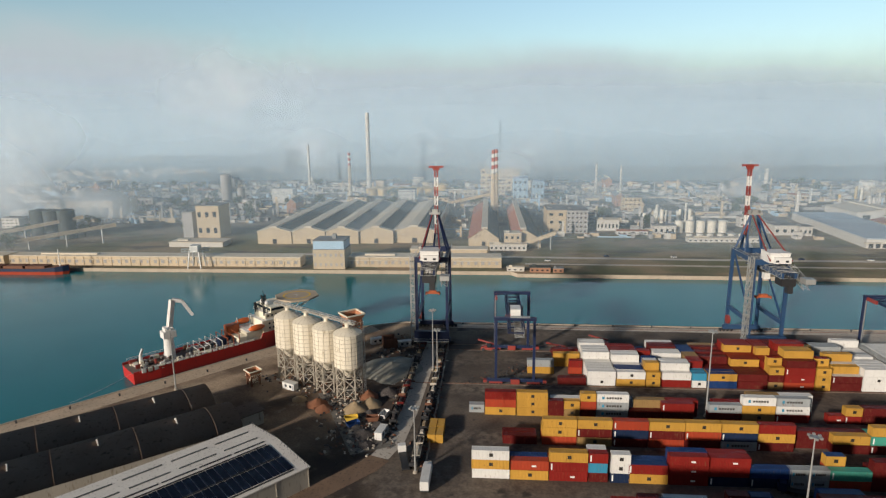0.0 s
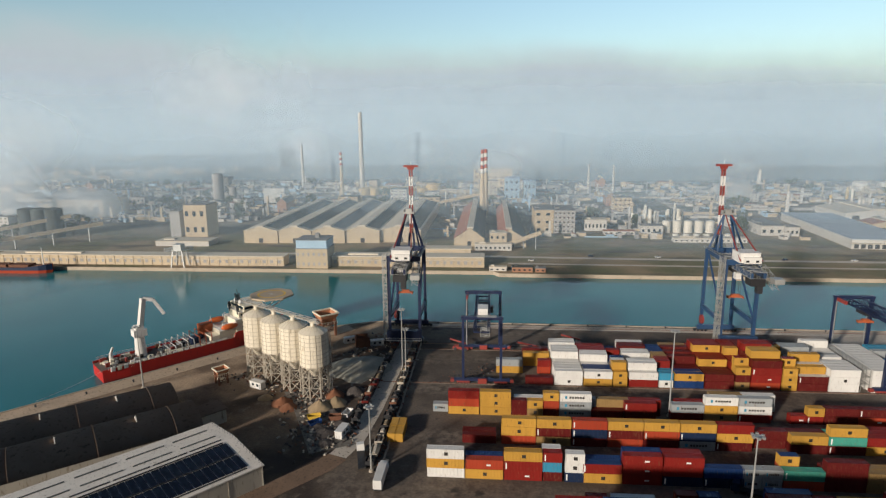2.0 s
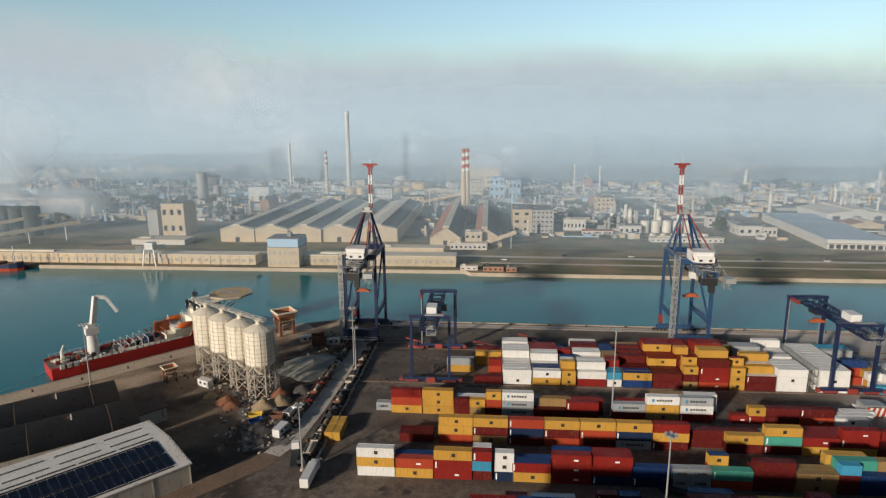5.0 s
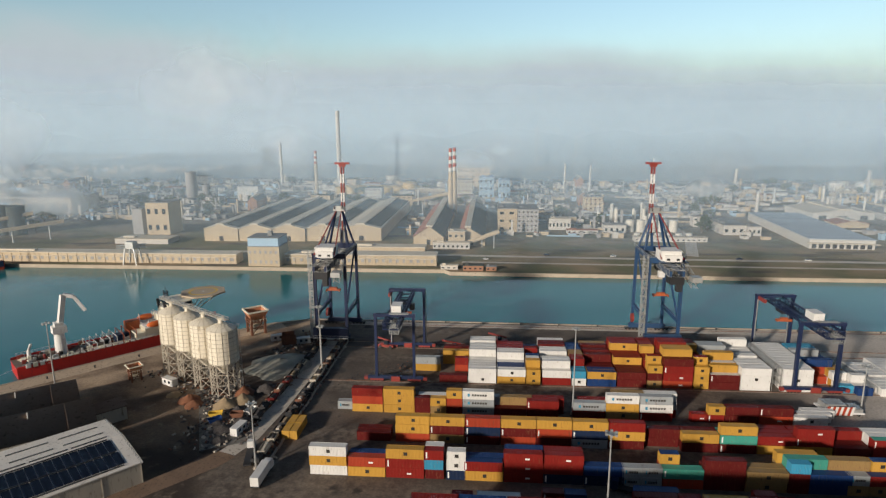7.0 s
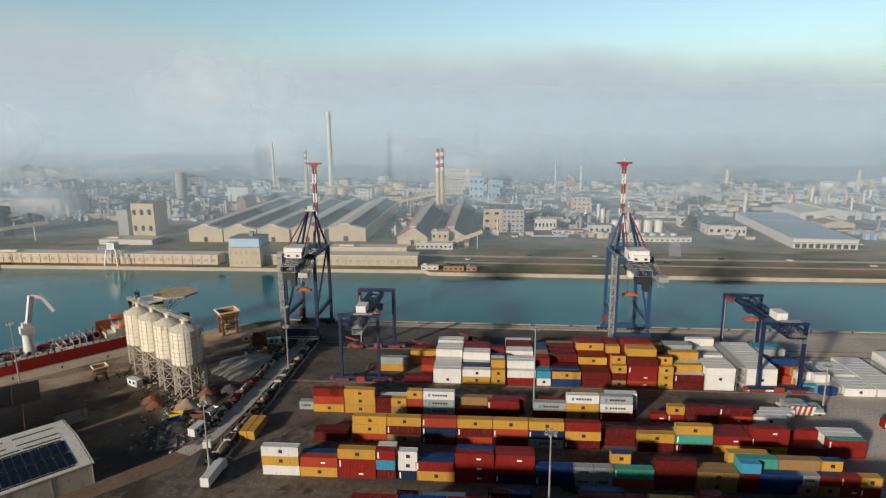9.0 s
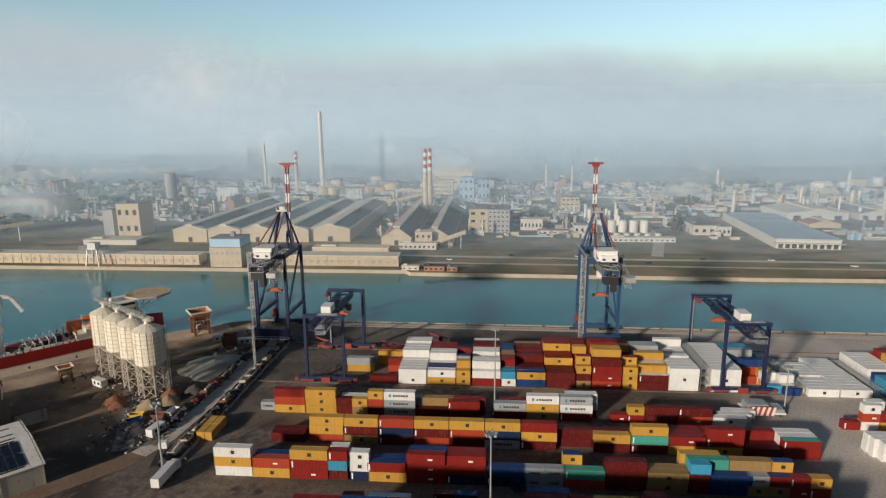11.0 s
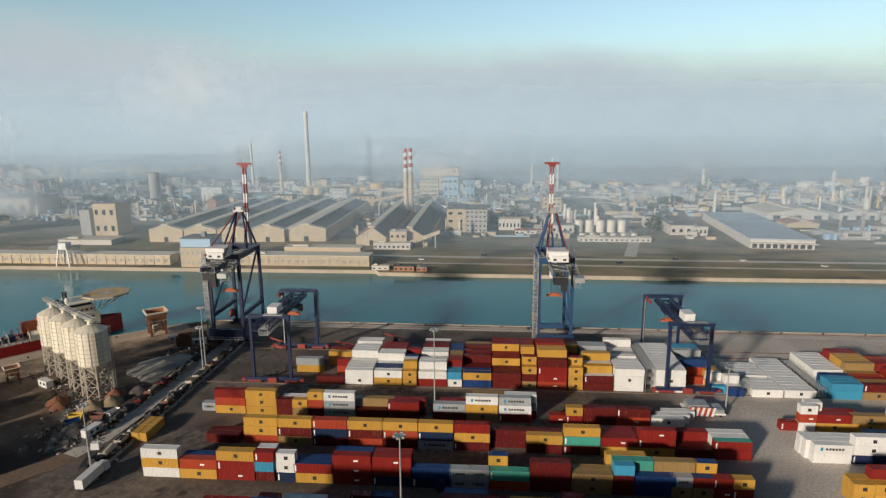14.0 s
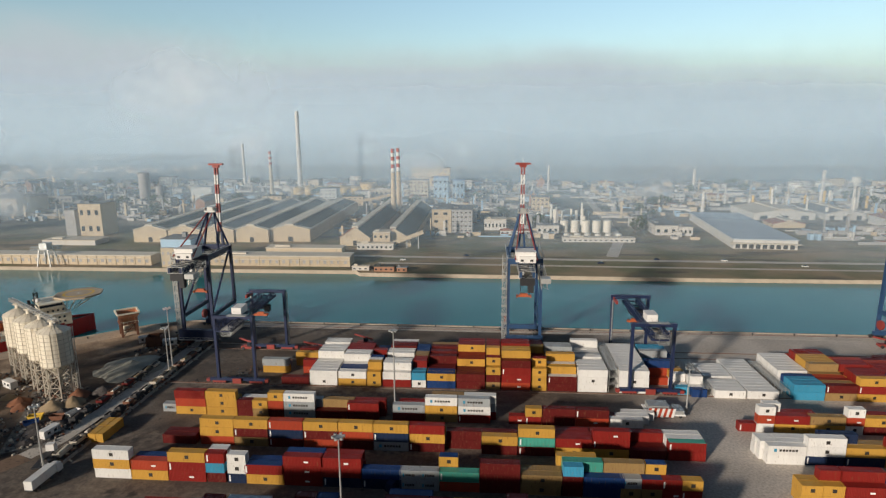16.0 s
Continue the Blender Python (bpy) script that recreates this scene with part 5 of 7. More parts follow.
def vault_shed(y0, y1, x0, label):
    ob = thing("vaulted_shed", label, "shed", SH @ pose(0, 48, 0, 0, 0, 8.5) @ pose(0, -48, 0), "black vaulted sheds")
    rise, eave, n, ln = 4.6, 4.4, 16, 150
    mid, half = (y0 + y1) / 2, (y1 - y0) / 2
    prof = [(mid + half * math.cos(a), eave + rise * math.sin(a)) for a in [math.pi * k / n for k in range(n + 1)]]
    bm = B()
    outer = [[bm.verts.new((x, y, z)) for y, z in prof] for x in (x0, x0 + ln)]
    inner = [[bm.verts.new((x, mid + (y - mid) * 0.97, z - 0.25)) for y, z in prof] for x in (x0, x0 + ln)]
    for k in range(n):
        bm.faces.new((outer[0][k], outer[0][k + 1], outer[1][k + 1], outer[1][k]))
        bm.faces.new((inner[0][k], inner[1][k], inner[1][k + 1], inner[0][k + 1]))
        bm.faces.new((outer[0][k], inner[0][k], inner[0][k + 1], outer[0][k + 1]))
    part("roof", bm, M_BLACKROOF, ob, smooth=True)
    for x in (x0 + 0.4,):
        bm = B()
        f = [bm.verts.new((x, mid + (y - mid) * 0.98, z - 0.1)) for y, z in prof] + [bm.verts.new((x, y0 + 0.3, 0)), bm.verts.new((x, y1 - 0.3, 0))]
        bm.faces.new(f)
        part("end_wall", bm, M_SHED_WALL, ob)
    for yy in (y0 + 0.1, y1 - 0.4):
        bm = B()
        box(bm, x0 + 0.4, yy, 0, x0 + ln, yy + 0.3, eave)
        part("side_wall", bm, M_SHED_WALL, ob)
    for k in range(7):
        x = x0 + 8 + k * 22
        bm = B()
        for i in range(n):
            (ya, za), (yb, zb) = prof[i], prof[i + 1]
            beam(bm, (x, ya, za + 0.04), (x, yb, zb + 0.04), 0.25, 0.18, (1, 0, 0))
        part("roof_seam", bm, M_BLACKROOF, ob)
        bm = B()
        v = [bm.verts.new((x + dx, mid + yy, eave + rise + zz)) for dx in (10.0, 10.3) for yy, zz in ((-2.6, -0.4), (2.6, -0.4), (0.0, 1.1))]
        bm.faces.new(v[:3]); bm.faces.new(v[3:][::-1])
        for i in range(3):
            bm.faces.new((v[i], v[(i + 1) % 3], v[3 + (i + 1) % 3], v[3 + i]))
        part("roof_fin", bm, M_SHED_ROOF, ob, "pale triangular roof fin")
    return ob


vault_shed(37.0, 56.5, 0.0, "long shed with a black vaulted roof")
vault_shed(57.0, 77.0, 3.0, "long shed with a black vaulted roof by the quay")

shed = thing("solar_shed", "pale low-pitched shed with roof solar panels", "shed", SH @ pose(0, 0, 0))
E0, RG, W = 6.4, 8.0, 35.0
bm = B()
ln = 150
q = [(0, E0), (W / 2, RG), (W, E0)]
for (ya, za), (yb, zb) in zip(q, q[1:]):
    v = [bm.verts.new(p) for p in ((-0.5, ya, za), (-0.5, yb, zb), (ln, yb, zb), (ln, ya, za), (-0.5, ya, za - 0.35), (-0.5, yb, zb - 0.35), (ln, yb, zb - 0.35), (ln, ya, za - 0.35))]
    for f in ((0, 1, 2, 3), (7, 6, 5, 4), (0, 4, 5, 1), (0, 3, 7, 4), (1, 5, 6, 2)):
        bm.faces.new([v[i] for i in f])
part("roof", bm, M_SHED_ROOF, shed)
for nm, yy in (("side_wall", 0.2), ("side_wall", W - 0.5)):
    bm = B()
    box(bm, 0, yy, 0, ln, yy + 0.3, E0 - 0.3)
    part(nm, bm, M_SHED_WALL, shed)
bm = B()
v = [bm.verts.new((0.0, y, z)) for y, z in ((0.2, 0), (W - 0.2, 0), (W - 0.2, E0 - 0.36), (W / 2, RG - 0.36), (0.2, E0 - 0.36))]
bm.faces.new(v)
part("gable_wall", bm, M_SHED_WALL, shed)
for k in range(14):
    bm = B()
    box(bm, k * 10.0, 0.08, 0, k * 10.0 + 0.25, 0.2, E0 - 0.36)
    part("wall_pilaster", bm, M_SHED_WALL, shed)
bm = B()
for k in range(20):
    y = k * W / 19
    z = E0 + (RG - E0) * (1 - abs(y - W / 2) / (W / 2))
    beam(bm, (0.2, y, z), (0.2, y, z + 1.0), 0.08)
for a, c in (((0.2, 0, E0 + 1.0), (0.2, W / 2, RG + 1.0)), ((0.2, W / 2, RG + 1.0), (0.2, W, E0 + 1.0))):
    beam(bm, a, c, 0.09)
part("roof_railing", bm, M_DARK, shed)


def roof_z(y):
    return E0 + (RG - E0) * (1 - abs(y - W / 2) / (W / 2))


for row, (ya, yb) in enumerate(((2.2, 8.9), (9.7, 16.4))):
    for k in range(27):
        bm = B()
        x = 3.4 + k * 2.15
        v = [bm.verts.new((xx, yy, roof_z(yy) + dz)) for dz in (0.06, 0.16) for xx, yy in ((x, ya), (x + 1.92, ya), (x + 1.92, yb), (x, yb))]
        for f in ((3, 2, 1, 0), (4, 5, 6, 7), (0, 1, 5, 4), (1, 2, 6, 5), (2, 3, 7, 6), (3, 0, 4, 7)):
            bm.faces.new([v[i] for i in f])
        part("solar_panel", bm, M_SOLAR, shed)
for ya in (1.4, 9.3, 16.9):
    bm = B()
    beam(bm, (4, ya, roof_z(ya) + 0.2), (62, ya, roof_z(ya) + 0.2), 0.3, 0.3)
    part("cable_tray", bm, M_DARK, shed)
for ya, ln2, gap, m in ((19.0, 9.4, 0.8, M_DARK), (23.2, 10.6, 2.4, M_ROOF["dark"]), (29.6, 10.6, 2.4, M_ROOF["dark"])):
    for k in range(11):
        bm = B()
        x = 3.4 + k * (ln2 + gap)
        box(bm, x, ya, roof_z(ya) - 0.1, x + ln2, ya + 0.55, roof_z(ya) + 0.16)
        part("skylight", bm, m, shed)

# annex between the sheds
ob = thing("shed_annex", "small dark flat-roofed annex beside the sheds", "building", SH @ pose(-9.0, 44.0, 0))
bm = B()
box(bm, 0, 0, 0, 9.4, 8, 4.8)
part("wall", bm, M_SHED_WALL, ob)
bm = B()
box(bm, -0.5, -0.5, 4.8, 9.9, 8.5, 5.2)
part("roof", bm, M_BLACKROOF, ob)
for k in range(3):
    bm = B()
    box(bm, -0.05, 1 + k * 2.4, 1.2, 0.02, 2.6 + k * 2.4, 3.0)
    part("window", bm, M_GLASS, ob)


# ---- bulk yard: heaps, skips, wagons, barriers ----
def heap(x, y, r, h, m, label, seed):
    rr = random.Random(seed)
    bm = B()
    rings = []
    for i in range(6):
        k = i / 5
        rings.append([bm.verts.new((r * (1 - k) * math.cos(a) * (1 + rr.uniform(-0.16, 0.16)), r * (1 - k) * math.sin(a) * (1 + rr.uniform(-0.16, 0.16)),
                                    h * k ** 0.9 * (1 + rr.uniform(-0.08, 0.08)) - 0.1 * (i == 0))) for a in [j * math.tau / 18 for j in range(18)]])
    for a, c in zip(rings, rings[1:]):
        for j in range(18):
            bm.faces.new((a[j], a[(j + 1) % 18], c[(j + 1) % 18], c[j]))
    ob = new("bulk_mound", mesh_of("bulk_mound", bm, m, smooth=True))
    ob.matrix_basis = pose(x, y, 0)
    return tagged(ob, label, "heap", "heaps in the bulk yard")


for i, (x, y, r, h, k) in enumerate(((-70, 192, 4.2, 2.6, "ore"), (-66.5, 188.5, 3.6, 2.0, "ore"), (-55, 189, 4.6, 3.2, "sand"), (-50, 193, 4.2, 3.0, "sand"), (-52, 199, 4.0, 3.2, "ore"), (-49, 186, 3.0, 1.6, "scrap"),
                                     (-48, 172, 4.2, 1.4, "scrap"), (-52, 176, 3.4, 1.2, "scrap"), (-44, 178, 3.6, 1.3, "scrap"), (-45, 203, 4.5, 2.6, "scrap"), (-46, 165, 3.2, 1.2, "scrap"), (-78, 196, 3.0, 1.4, "sand"))):
    heap(x, y, r, h, M_PILE[k], {"ore": "conical heap of red-brown ore on the dirt", "sand": "heap of pale brown sand on the dirt", "scrap": "low dark heap of scrap on the dirt"}[k], i)
heap(-47.5, 226, 14.0, 3.2, mat("grey_gravel", (0.30, 0.285, 0.235), 0.95, 0, 0.3, 0.3, 2, 0.05), "broad grey-green gravel heap beside the road", 99)
strip("pavement_bulk", [(-43, 162), (-50, 176), (-58, 192), (-66, 205)], 15.0, 0.06, mat("dusty_slab", (0.20, 0.18, 0.15), 0.9, 0, 0.5, 0.12, 0.8, 0.02, 0, (0.05, 0.045, 0.04), 0.5), "dusty patched slab in the bulk yard")


def skip_bin(x, y, turn, m, text):
    ob = thing("skip_bin", text, "skip", pose(x, y, 0, 0, 0, turn), "skips and bins")
    bm = B()
    lo, hi = [(-1.6, -1.0), (1.6, -1.0), (1.6, 1.0), (-1.6, 1.0)], [(-2.3, -1.2), (2.3, -1.2), (2.3, 1.2), (-2.3, 1.2)]
    a, c = [bm.verts.new((*p, 0.05)) for p in lo], [bm.verts.new((*p, 1.8)) for p in hi]
    bm.faces.new(a)
    for k in range(4):
        bm.faces.new((a[k], a[(k + 1) % 4], c[(k + 1) % 4], c[k]))
    part("tub", bm, m, ob)
    bm = B()
    for k in range(4):
        beam(bm, (*hi[k], 1.8), (*hi[(k + 1) % 4], 1.8), 0.14)
    part("rim", bm, m, ob)
    return ob


skip_bin(-54.5, 180.5, 20, M_YELLOW_LINE, "yellow open steel skip on the dirt")
skip_bin(-53.0, 176.5, 40, PAINT["b"], "blue open steel skip on the dirt")
skip_bin(-43.5, 184.0, 75, PAINT["w"], "white open steel skip beside the road")
skip_bin(-47.0, 181.0, 10, M_RUSTY, "rusty open steel skip on the dirt")


def office_cabin(x, y, turn, m, text):
    ob = thing("site_cabin", text, "cabin", pose(x, y, 0, 0, 0, turn), "site cabins")
    bm = B()
    box(bm, -3, -1.25, 0, 3, 1.25, 2.6)
    part("body", bm, m, ob)
    bm = B()
    box(bm, -3.1, -1.35, 2.6, 3.1, 1.35, 2.75)
    part("roof", bm, PAINT["w"], ob)
    for xx in (-1.8, 0.6):
        bm = B()
        box(bm, xx, -1.29, 1.0, xx + 1.1, -1.24, 2.0)
        part("window", bm, M_GLASS, ob)
    bm = B()
    box(bm, 2.0, -1.3, 0.1, 2.8, -1.24, 2.1)
    part("door", bm, PAINT["g"], ob)


office_cabin(-84.5, 205.0, -25, PAINT["w"], "white site cabin beneath the silos")
office_cabin(-42.2, 171.0, 80, PAINT["w"], "white site cabin beside the road")
office_cabin(-46.0, 253.0, 20, PAINT["g"], "grey site cabin near the quay crane")
office_cabin(-59.5, 256.0, 30, PAINT["w"], "long white cabin on the quay corner")


def wagon(x, y, ln, m, text):
    """A low open goods wagon standing along the road."""
    ob = thing("goods_wagon", text, "wagon", pose(x, y, 0), "wagons and trailers along the road")
    bm = B()
    box(bm, -1.25, 0, 1.0, 1.25, ln, 1.25)
    part("underframe", bm, M_DARK, ob)
    bm = B()
    for a in ((-1.25, 0, -1.15, ln), (1.15, 0, 1.25, ln), (-1.15, 0, 1.15, 0.1), (-1.15, ln - 0.1, 1.15, ln)):
        box(bm, a[0], a[1], 1.25, a[2], a[3], 2.3)
    part("side_board", bm, m, ob)
    bm = B()
    v = [bm.verts.new((i * 1.12, ln / 2 + j * (ln / 2 - 0.14), 1.3)) for i, j in ((-1, -1), (1, -1), (1, 1), (-1, 1))]
    t = [bm.verts.new((i * 0.4, ln / 2 + j * (ln / 2 - 0.9), 2.5 + wr.uniform(-0.4, 0.3))) for i, j in ((-1, -1), (1, -1), (1, 1), (-1, 1))]
    bm.faces.new(t)
    for k in range(4):
        bm.faces.new((v[k], v[(k + 1) % 4], t[(k + 1) % 4], t[k]))
    part("load", bm, wr.choice((M_PILE["scrap"], M_PILE["scrap"], M_SILO_LEG, M_PILE["sand"])), ob)
    for yy in (1.2, ln - 1.2):
        for xx in (-0.85, 0.85):
            bm = B()
            tube(bm, (xx - 0.1, yy, 0.5), (xx + 0.1, yy, 0.5), 0.5, n=12)
            part("wheel", bm, M_DARK, ob)


wr = random.Random(21)
y = 178.0
while y < 254:
    ln = wr.uniform(4.2, 6.2)
    wagon(-39.6 + 0.035 * (y - 178) + wr.uniform(-0.3, 0.3), y, ln, wr.choice((M_RUSTY, M_DARK, M_DARK, PAINT["m"], M_SILO_LEG)), "weathered open wagon standing beside the concrete road")
    y += ln + wr.uniform(0.6, 3.0)
y = 152.0
while y < 262:
    ln = wr.uniform(3.0, 6.0)
    wagon(-28.9 + 0.012 * (y - 152) + wr.uniform(-0.3, 0.3), y, ln, wr.choice((M_RUSTY, M_DARK, M_DARK, M_SILO_LEG, M_CONCRETE)), "low loaded trailer standing along the yard boundary")
    y += ln + wr.uniform(0.3, 2.2)


def barrier(x, y):
    bm = B()
    for a, c, z0, z1 in ((0.32, 1.5, 0.0, 0.25), (0.16, 1.5, 0.25, 0.9)):
        box(bm, -a, -c, z0, a, c, z1)
    ob = new("road_barrier", mesh_of("road_barrier", bm, M_CONCRETE))
    ob.matrix_basis = pose(x, y, 0)
    return tagged(ob, "grey concrete barrier block beside the yard", "barrier", "concrete barriers")


b0 = barrier(-25.6, 150.0)
for k in range(1, 34):
    copy_thing(b0, pose(-25.6 + wr.uniform(-0.15, 0.15), 150.0 + k * 3.3, 0, 0, 0, wr.uniform(-3, 3)))
for dy, cc in ((0, "y"), (5.6, "y")):
    for dx in (0, 2.6):
        o = container(-27.0 + dx + 2.4, 166.5 + dy, 0.02, 2, cc, "containers beside the road", "")
        o.matrix_basis = pose(-24.0 + dx, 167.5 + dy, 0.02, 0, 0, 90)


# ---- lorries ----
def lorry(x, y, turn, m, text, load=True):
    ob = thing("lorry", text, "lorry", pose(x, y, 0, 0, 0, turn), "lorries")
    bm = B()
    box(bm, -1.15, 0, 0.8, 1.15, 9.5, 1.15)
    part("chassis", bm, M_DARK, ob)
    bm = B()
    box(bm, -1.2, 9.7, 0.7, 1.2, 11.9, 2.2)
    box(bm, -1.15, 9.7, 2.2, 1.15, 11.5, 3.2)
    part("cab", bm, m, ob)
    bm = B()
    box(bm, -1.05, 11.5, 2.15, 1.05, 11.62, 2.95)
    part("windscreen", bm, M_GLASS, ob)
    for yy in (1.2, 2.5, 7.4, 10.6):
        for xx in (-1.0, 1.0):
            bm = B()
            tube(bm, (xx - 0.18, yy, 0.5), (xx + 0.18, yy, 0.5), 0.5, n=12)
            part("wheel", bm, M_DARK, ob)
    if load:
        bm = B()
        box(bm, -1.25, 0.0, 1.15, 1.25, 9.3, 3.9)
        bmesh.ops.bevel(bm, geom=bm.edges[:], offset=0.08, segments=1, affect="EDGES")
        part("box_body", bm, PAINT["w"] if m is not M_ORANGE else m, ob)


lorry(-24.5, 140.0, 0, PAINT["w"], "white box lorry parked at the yard edge")
lorry(-31.0, 150.5, 15, PAINT["w"], "white tractor unit parked by the road", False)
lorry(84.8, 144.0, 70, PAINT["n"], "dark lorry chassis waiting before the stacks", False)


# ---- straddle trailer with red and white striped end ----
ob = thing("striped_trailer", "low yard trailer with red and white striped board", "trailer", pose(155.6, 195.2, 0))
bm = B()
box(bm, 0, 0, 0.9, 13.0, 7.5, 1.4)
part("platform", bm, M_CRANE_WHITE, ob)
for k in range(10):
    bm = B()
    v = [bm.verts.new(p) for p in ((k * 0.9, -0.1, 0.4), (k * 0.9 + 0.9, -0.1, 0.4), (k * 0.9 + 1.6, -0.1, 3.6), (k * 0.9 + 0.7, -0.1, 3.6))]
    v += [bm.verts.new(p.co + Vector((0, 0.12, 0))) for p in v]
    for f in ((0, 1, 2, 3), (7, 6, 5, 4), (0, 4, 5, 1), (1, 5, 6, 2), (2, 6, 7, 3), (3, 7, 4, 0)):
        bm.faces.new([v[i] for i in f])
    part("striped_board", bm, (PAINT["o"], PAINT["w"])[k % 2], ob)
bm = B()
box(bm, 1.0, 2.0, 1.4, 8.0, 7.0, 3.4)
box(bm, 9.4, 0.4, 1.4, 12.6, 5.6, 2.6)
part("deck_gear", bm, M_GALV, ob)
for xx in (1.5, 4.5, 8.5, 11.5):
    bm = B()
    tube(bm, (xx, 0.3, 0.5), (xx, 7.2, 0.5), 0.5, n=12)
    part("wheel", bm, M_DARK, ob)


# ---- lattice reefer racks between white stacks ----
def rack(x, y0, levels, text):
    ob = thing("reefer_rack", text, "rack", pose(x, y0, 0), "service racks")
    h = levels * 3.0
    for i in range(12):
        y = i * 2.6
        for xx in (0.2, 3.1):
            bm = B()
            beam(bm, (xx, y, 0), (xx, y, h), 0.16)
            part("post", bm, M_GALV, ob)
    for k in range(levels):
        bm = B()
        z = (k + 1) * 3.0
        for i in range(44):
            box(bm, 0.2, i * 0.65, z - 0.08, 3.1, i * 0.65 + 0.22, z)
        for xx in (0.2, 3.1):
            beam(bm, (xx, 0, z), (xx, 28.6, z), 0.14)
            beam(bm, (xx, 0, z + 1.0), (xx, 28.6, z + 1.0), 0.08)
        part("grating_floor", bm, M_GALV, ob)


rack(146.3, 214.6, 3, "grey steel lattice rack between white containers")
rack(208.0, 213.4, 1, "low grey steel lattice rack between containers")
rack(180.6, 213.4, 1, "low grey steel lattice rack beside white containers")


# ---- reach stackers and small vehicles on the apron ----
def yard_tractor(x, y, turn, m, text):
    ob = thing("yard_vehicle", text, "yard vehicle", pose(x, y, 0, 0, 0, turn), "yard vehicles")
    bm = B()
    box(bm, -1.4, -3.6, 0.7, 1.4, 3.6, 1.7)
    part("body", bm, m, ob)
    bm = B()
    box(bm, -0.7, -1.0, 1.7, 0.7, 0.8, 3.3)
    part("cab", bm, M_GLASS, ob)
    bm = B()
    beam(bm, (0.9, -3.2, 2.6), (0.9, 5.4, 4.6), 0.7)
    part("boom", bm, m, ob)
    for yy in (-2.4, 2.4):
        for xx in (-1.4, 1.4):
            bm = B()
            tube(bm, (xx - 0.3, yy, 0.75), (xx + 0.3, yy, 0.75), 0.75, n=12)
            part("wheel", bm, M_DARK, ob)


yard_tractor(-6.5, 249.5, 80, M_CRANE_RED, "red reach stacker parked on the apron")
yard_tractor(24.5, 248.0, 95, M_CRANE_RED, "red reach stacker parked behind the stacks")
yard_tractor(45.0, 258.0, 85, M_CRANE_RED, "red reach stacker parked on the apron")
yard_tractor(279.0, 268.0, 85, M_CRANE_RED, "red reach stacker beside the quay")


# ---- loose debris on the dirt ----
def debris():
    rr = random.Random(9)
    verts, faces, idx = [], [], []
    mats = (M_DARK, M_SILO_LEG, M_CONCRETE, M_RUSTY, M_PILE["scrap"])
    def scatter(n, x0, y0, x1, y1, w, big, pick):
        for _ in range(n):
            k = rr.random()
            x, y = x0 + (x1 - x0) * k + rr.gauss(0, w), y0 + (y1 - y0) * k + rr.gauss(0, w * 0.6)
            a, c, h, t = rr.uniform(0.3, big), rr.uniform(0.2, big * 0.6), rr.uniform(0.15, big * 0.4), rr.uniform(0, 3.1)
            base = len(verts)
            for z in (-0.05, h):
                for i, j in ((-1, -1), (1, -1), (1, 1), (-1, 1)):
                    f = 1.0 if z < 0 else rr.uniform(0.55, 0.95)
                    px, py = i * a * f / 2, j * c * f / 2
                    verts.append((x + px * math.cos(t) - py * math.sin(t), y + px * math.sin(t) + py * math.cos(t), z))
            faces.extend(tuple(base + i for i in f) for f in ((4, 5, 6, 7), (0, 1, 5, 4), (1, 2, 6, 5), (2, 3, 7, 6), (3, 0, 4, 7)))
            idx.extend([rr.choice(pick)] * 5)
    scatter(420, -46, 163, -62, 202, 5.5, 1.8, (0, 1, 2, 3, 4, 4))
    scatter(220, -60, 196, -92, 215, 5.0, 1.6, (0, 1, 3, 4))
    scatter(260, -27.5, 150, -26.5, 262, 1.0, 1.6, (0, 1, 3, 3, 4))
    scatter(260, -40.5, 170, -38.0, 256, 1.3, 1.6, (0, 1, 2, 3, 4))
    scatter(160, -52, 240, -40, 268, 5.0, 1.6, (0, 1, 2, 3, 4))
    scatter(120, -14, 214, 30, 248, 4.0, 1.0, (0, 0, 3))
    me = bpy.data.meshes.new("debris")
    me.from_pydata(verts, [], faces)
    for m in mats:
        me.materials.append(m)
    me.polygons.foreach_set("material_index", idx)
    me.update()
    tagged(new("debris", me), "loose scrap and debris scattered over the dirt", "debris", kind="stuff")


debris()


# ---- bollards and fenders along the quays ----
def bollard(x, y):
    ob = thing("mooring_bollard", "dark cast-iron mooring bollard on the quay edge", "bollard", pose(x, y, 0), "mooring bollards")
    bm = B()
    tube(bm, (0, 0, 0), (0, 0, 0.75), 0.32, 0.26, 12)
    part("post", bm, M_DARK, ob)
    bm = B()
    tube(bm, (0, 0, 0.7), (0, 0, 0.98), 0.42, 0.36, 12)
    part("head", bm, M_DARK, ob)
    return ob


bol = bollard(-20, 285.3)
for k in range(1, 17):
    copy_thing(bol, pose(-20 + k * 19, 285.3 - 0.0135 * k * 19, 0))
for k in range(9):
    f = k / 8
    copy_thing(bol, pose(-78 - 94 * f, 271.6 - 99.5 * f - 3.0 * math.sin(f * math.pi), 0))
ob = thing("mooring_line", "pale mooring rope from ship to quay", "rope")
bm = B()
a, c = Vector((-152.0, 209.5, 2.9)), Vector((-162.6, 186.6, 0.7))
pts = [a.lerp(c, i / 10) - Vector((0, 0, 0.6 * math.sin(math.pi * i / 10))) for i in range(11)]
for p, q in zip(pts, pts[1:]):
    tube(bm, p, q, 0.06, n=5, caps=False)
part("rope_strand", bm, M_CRANE_WHITE, ob)


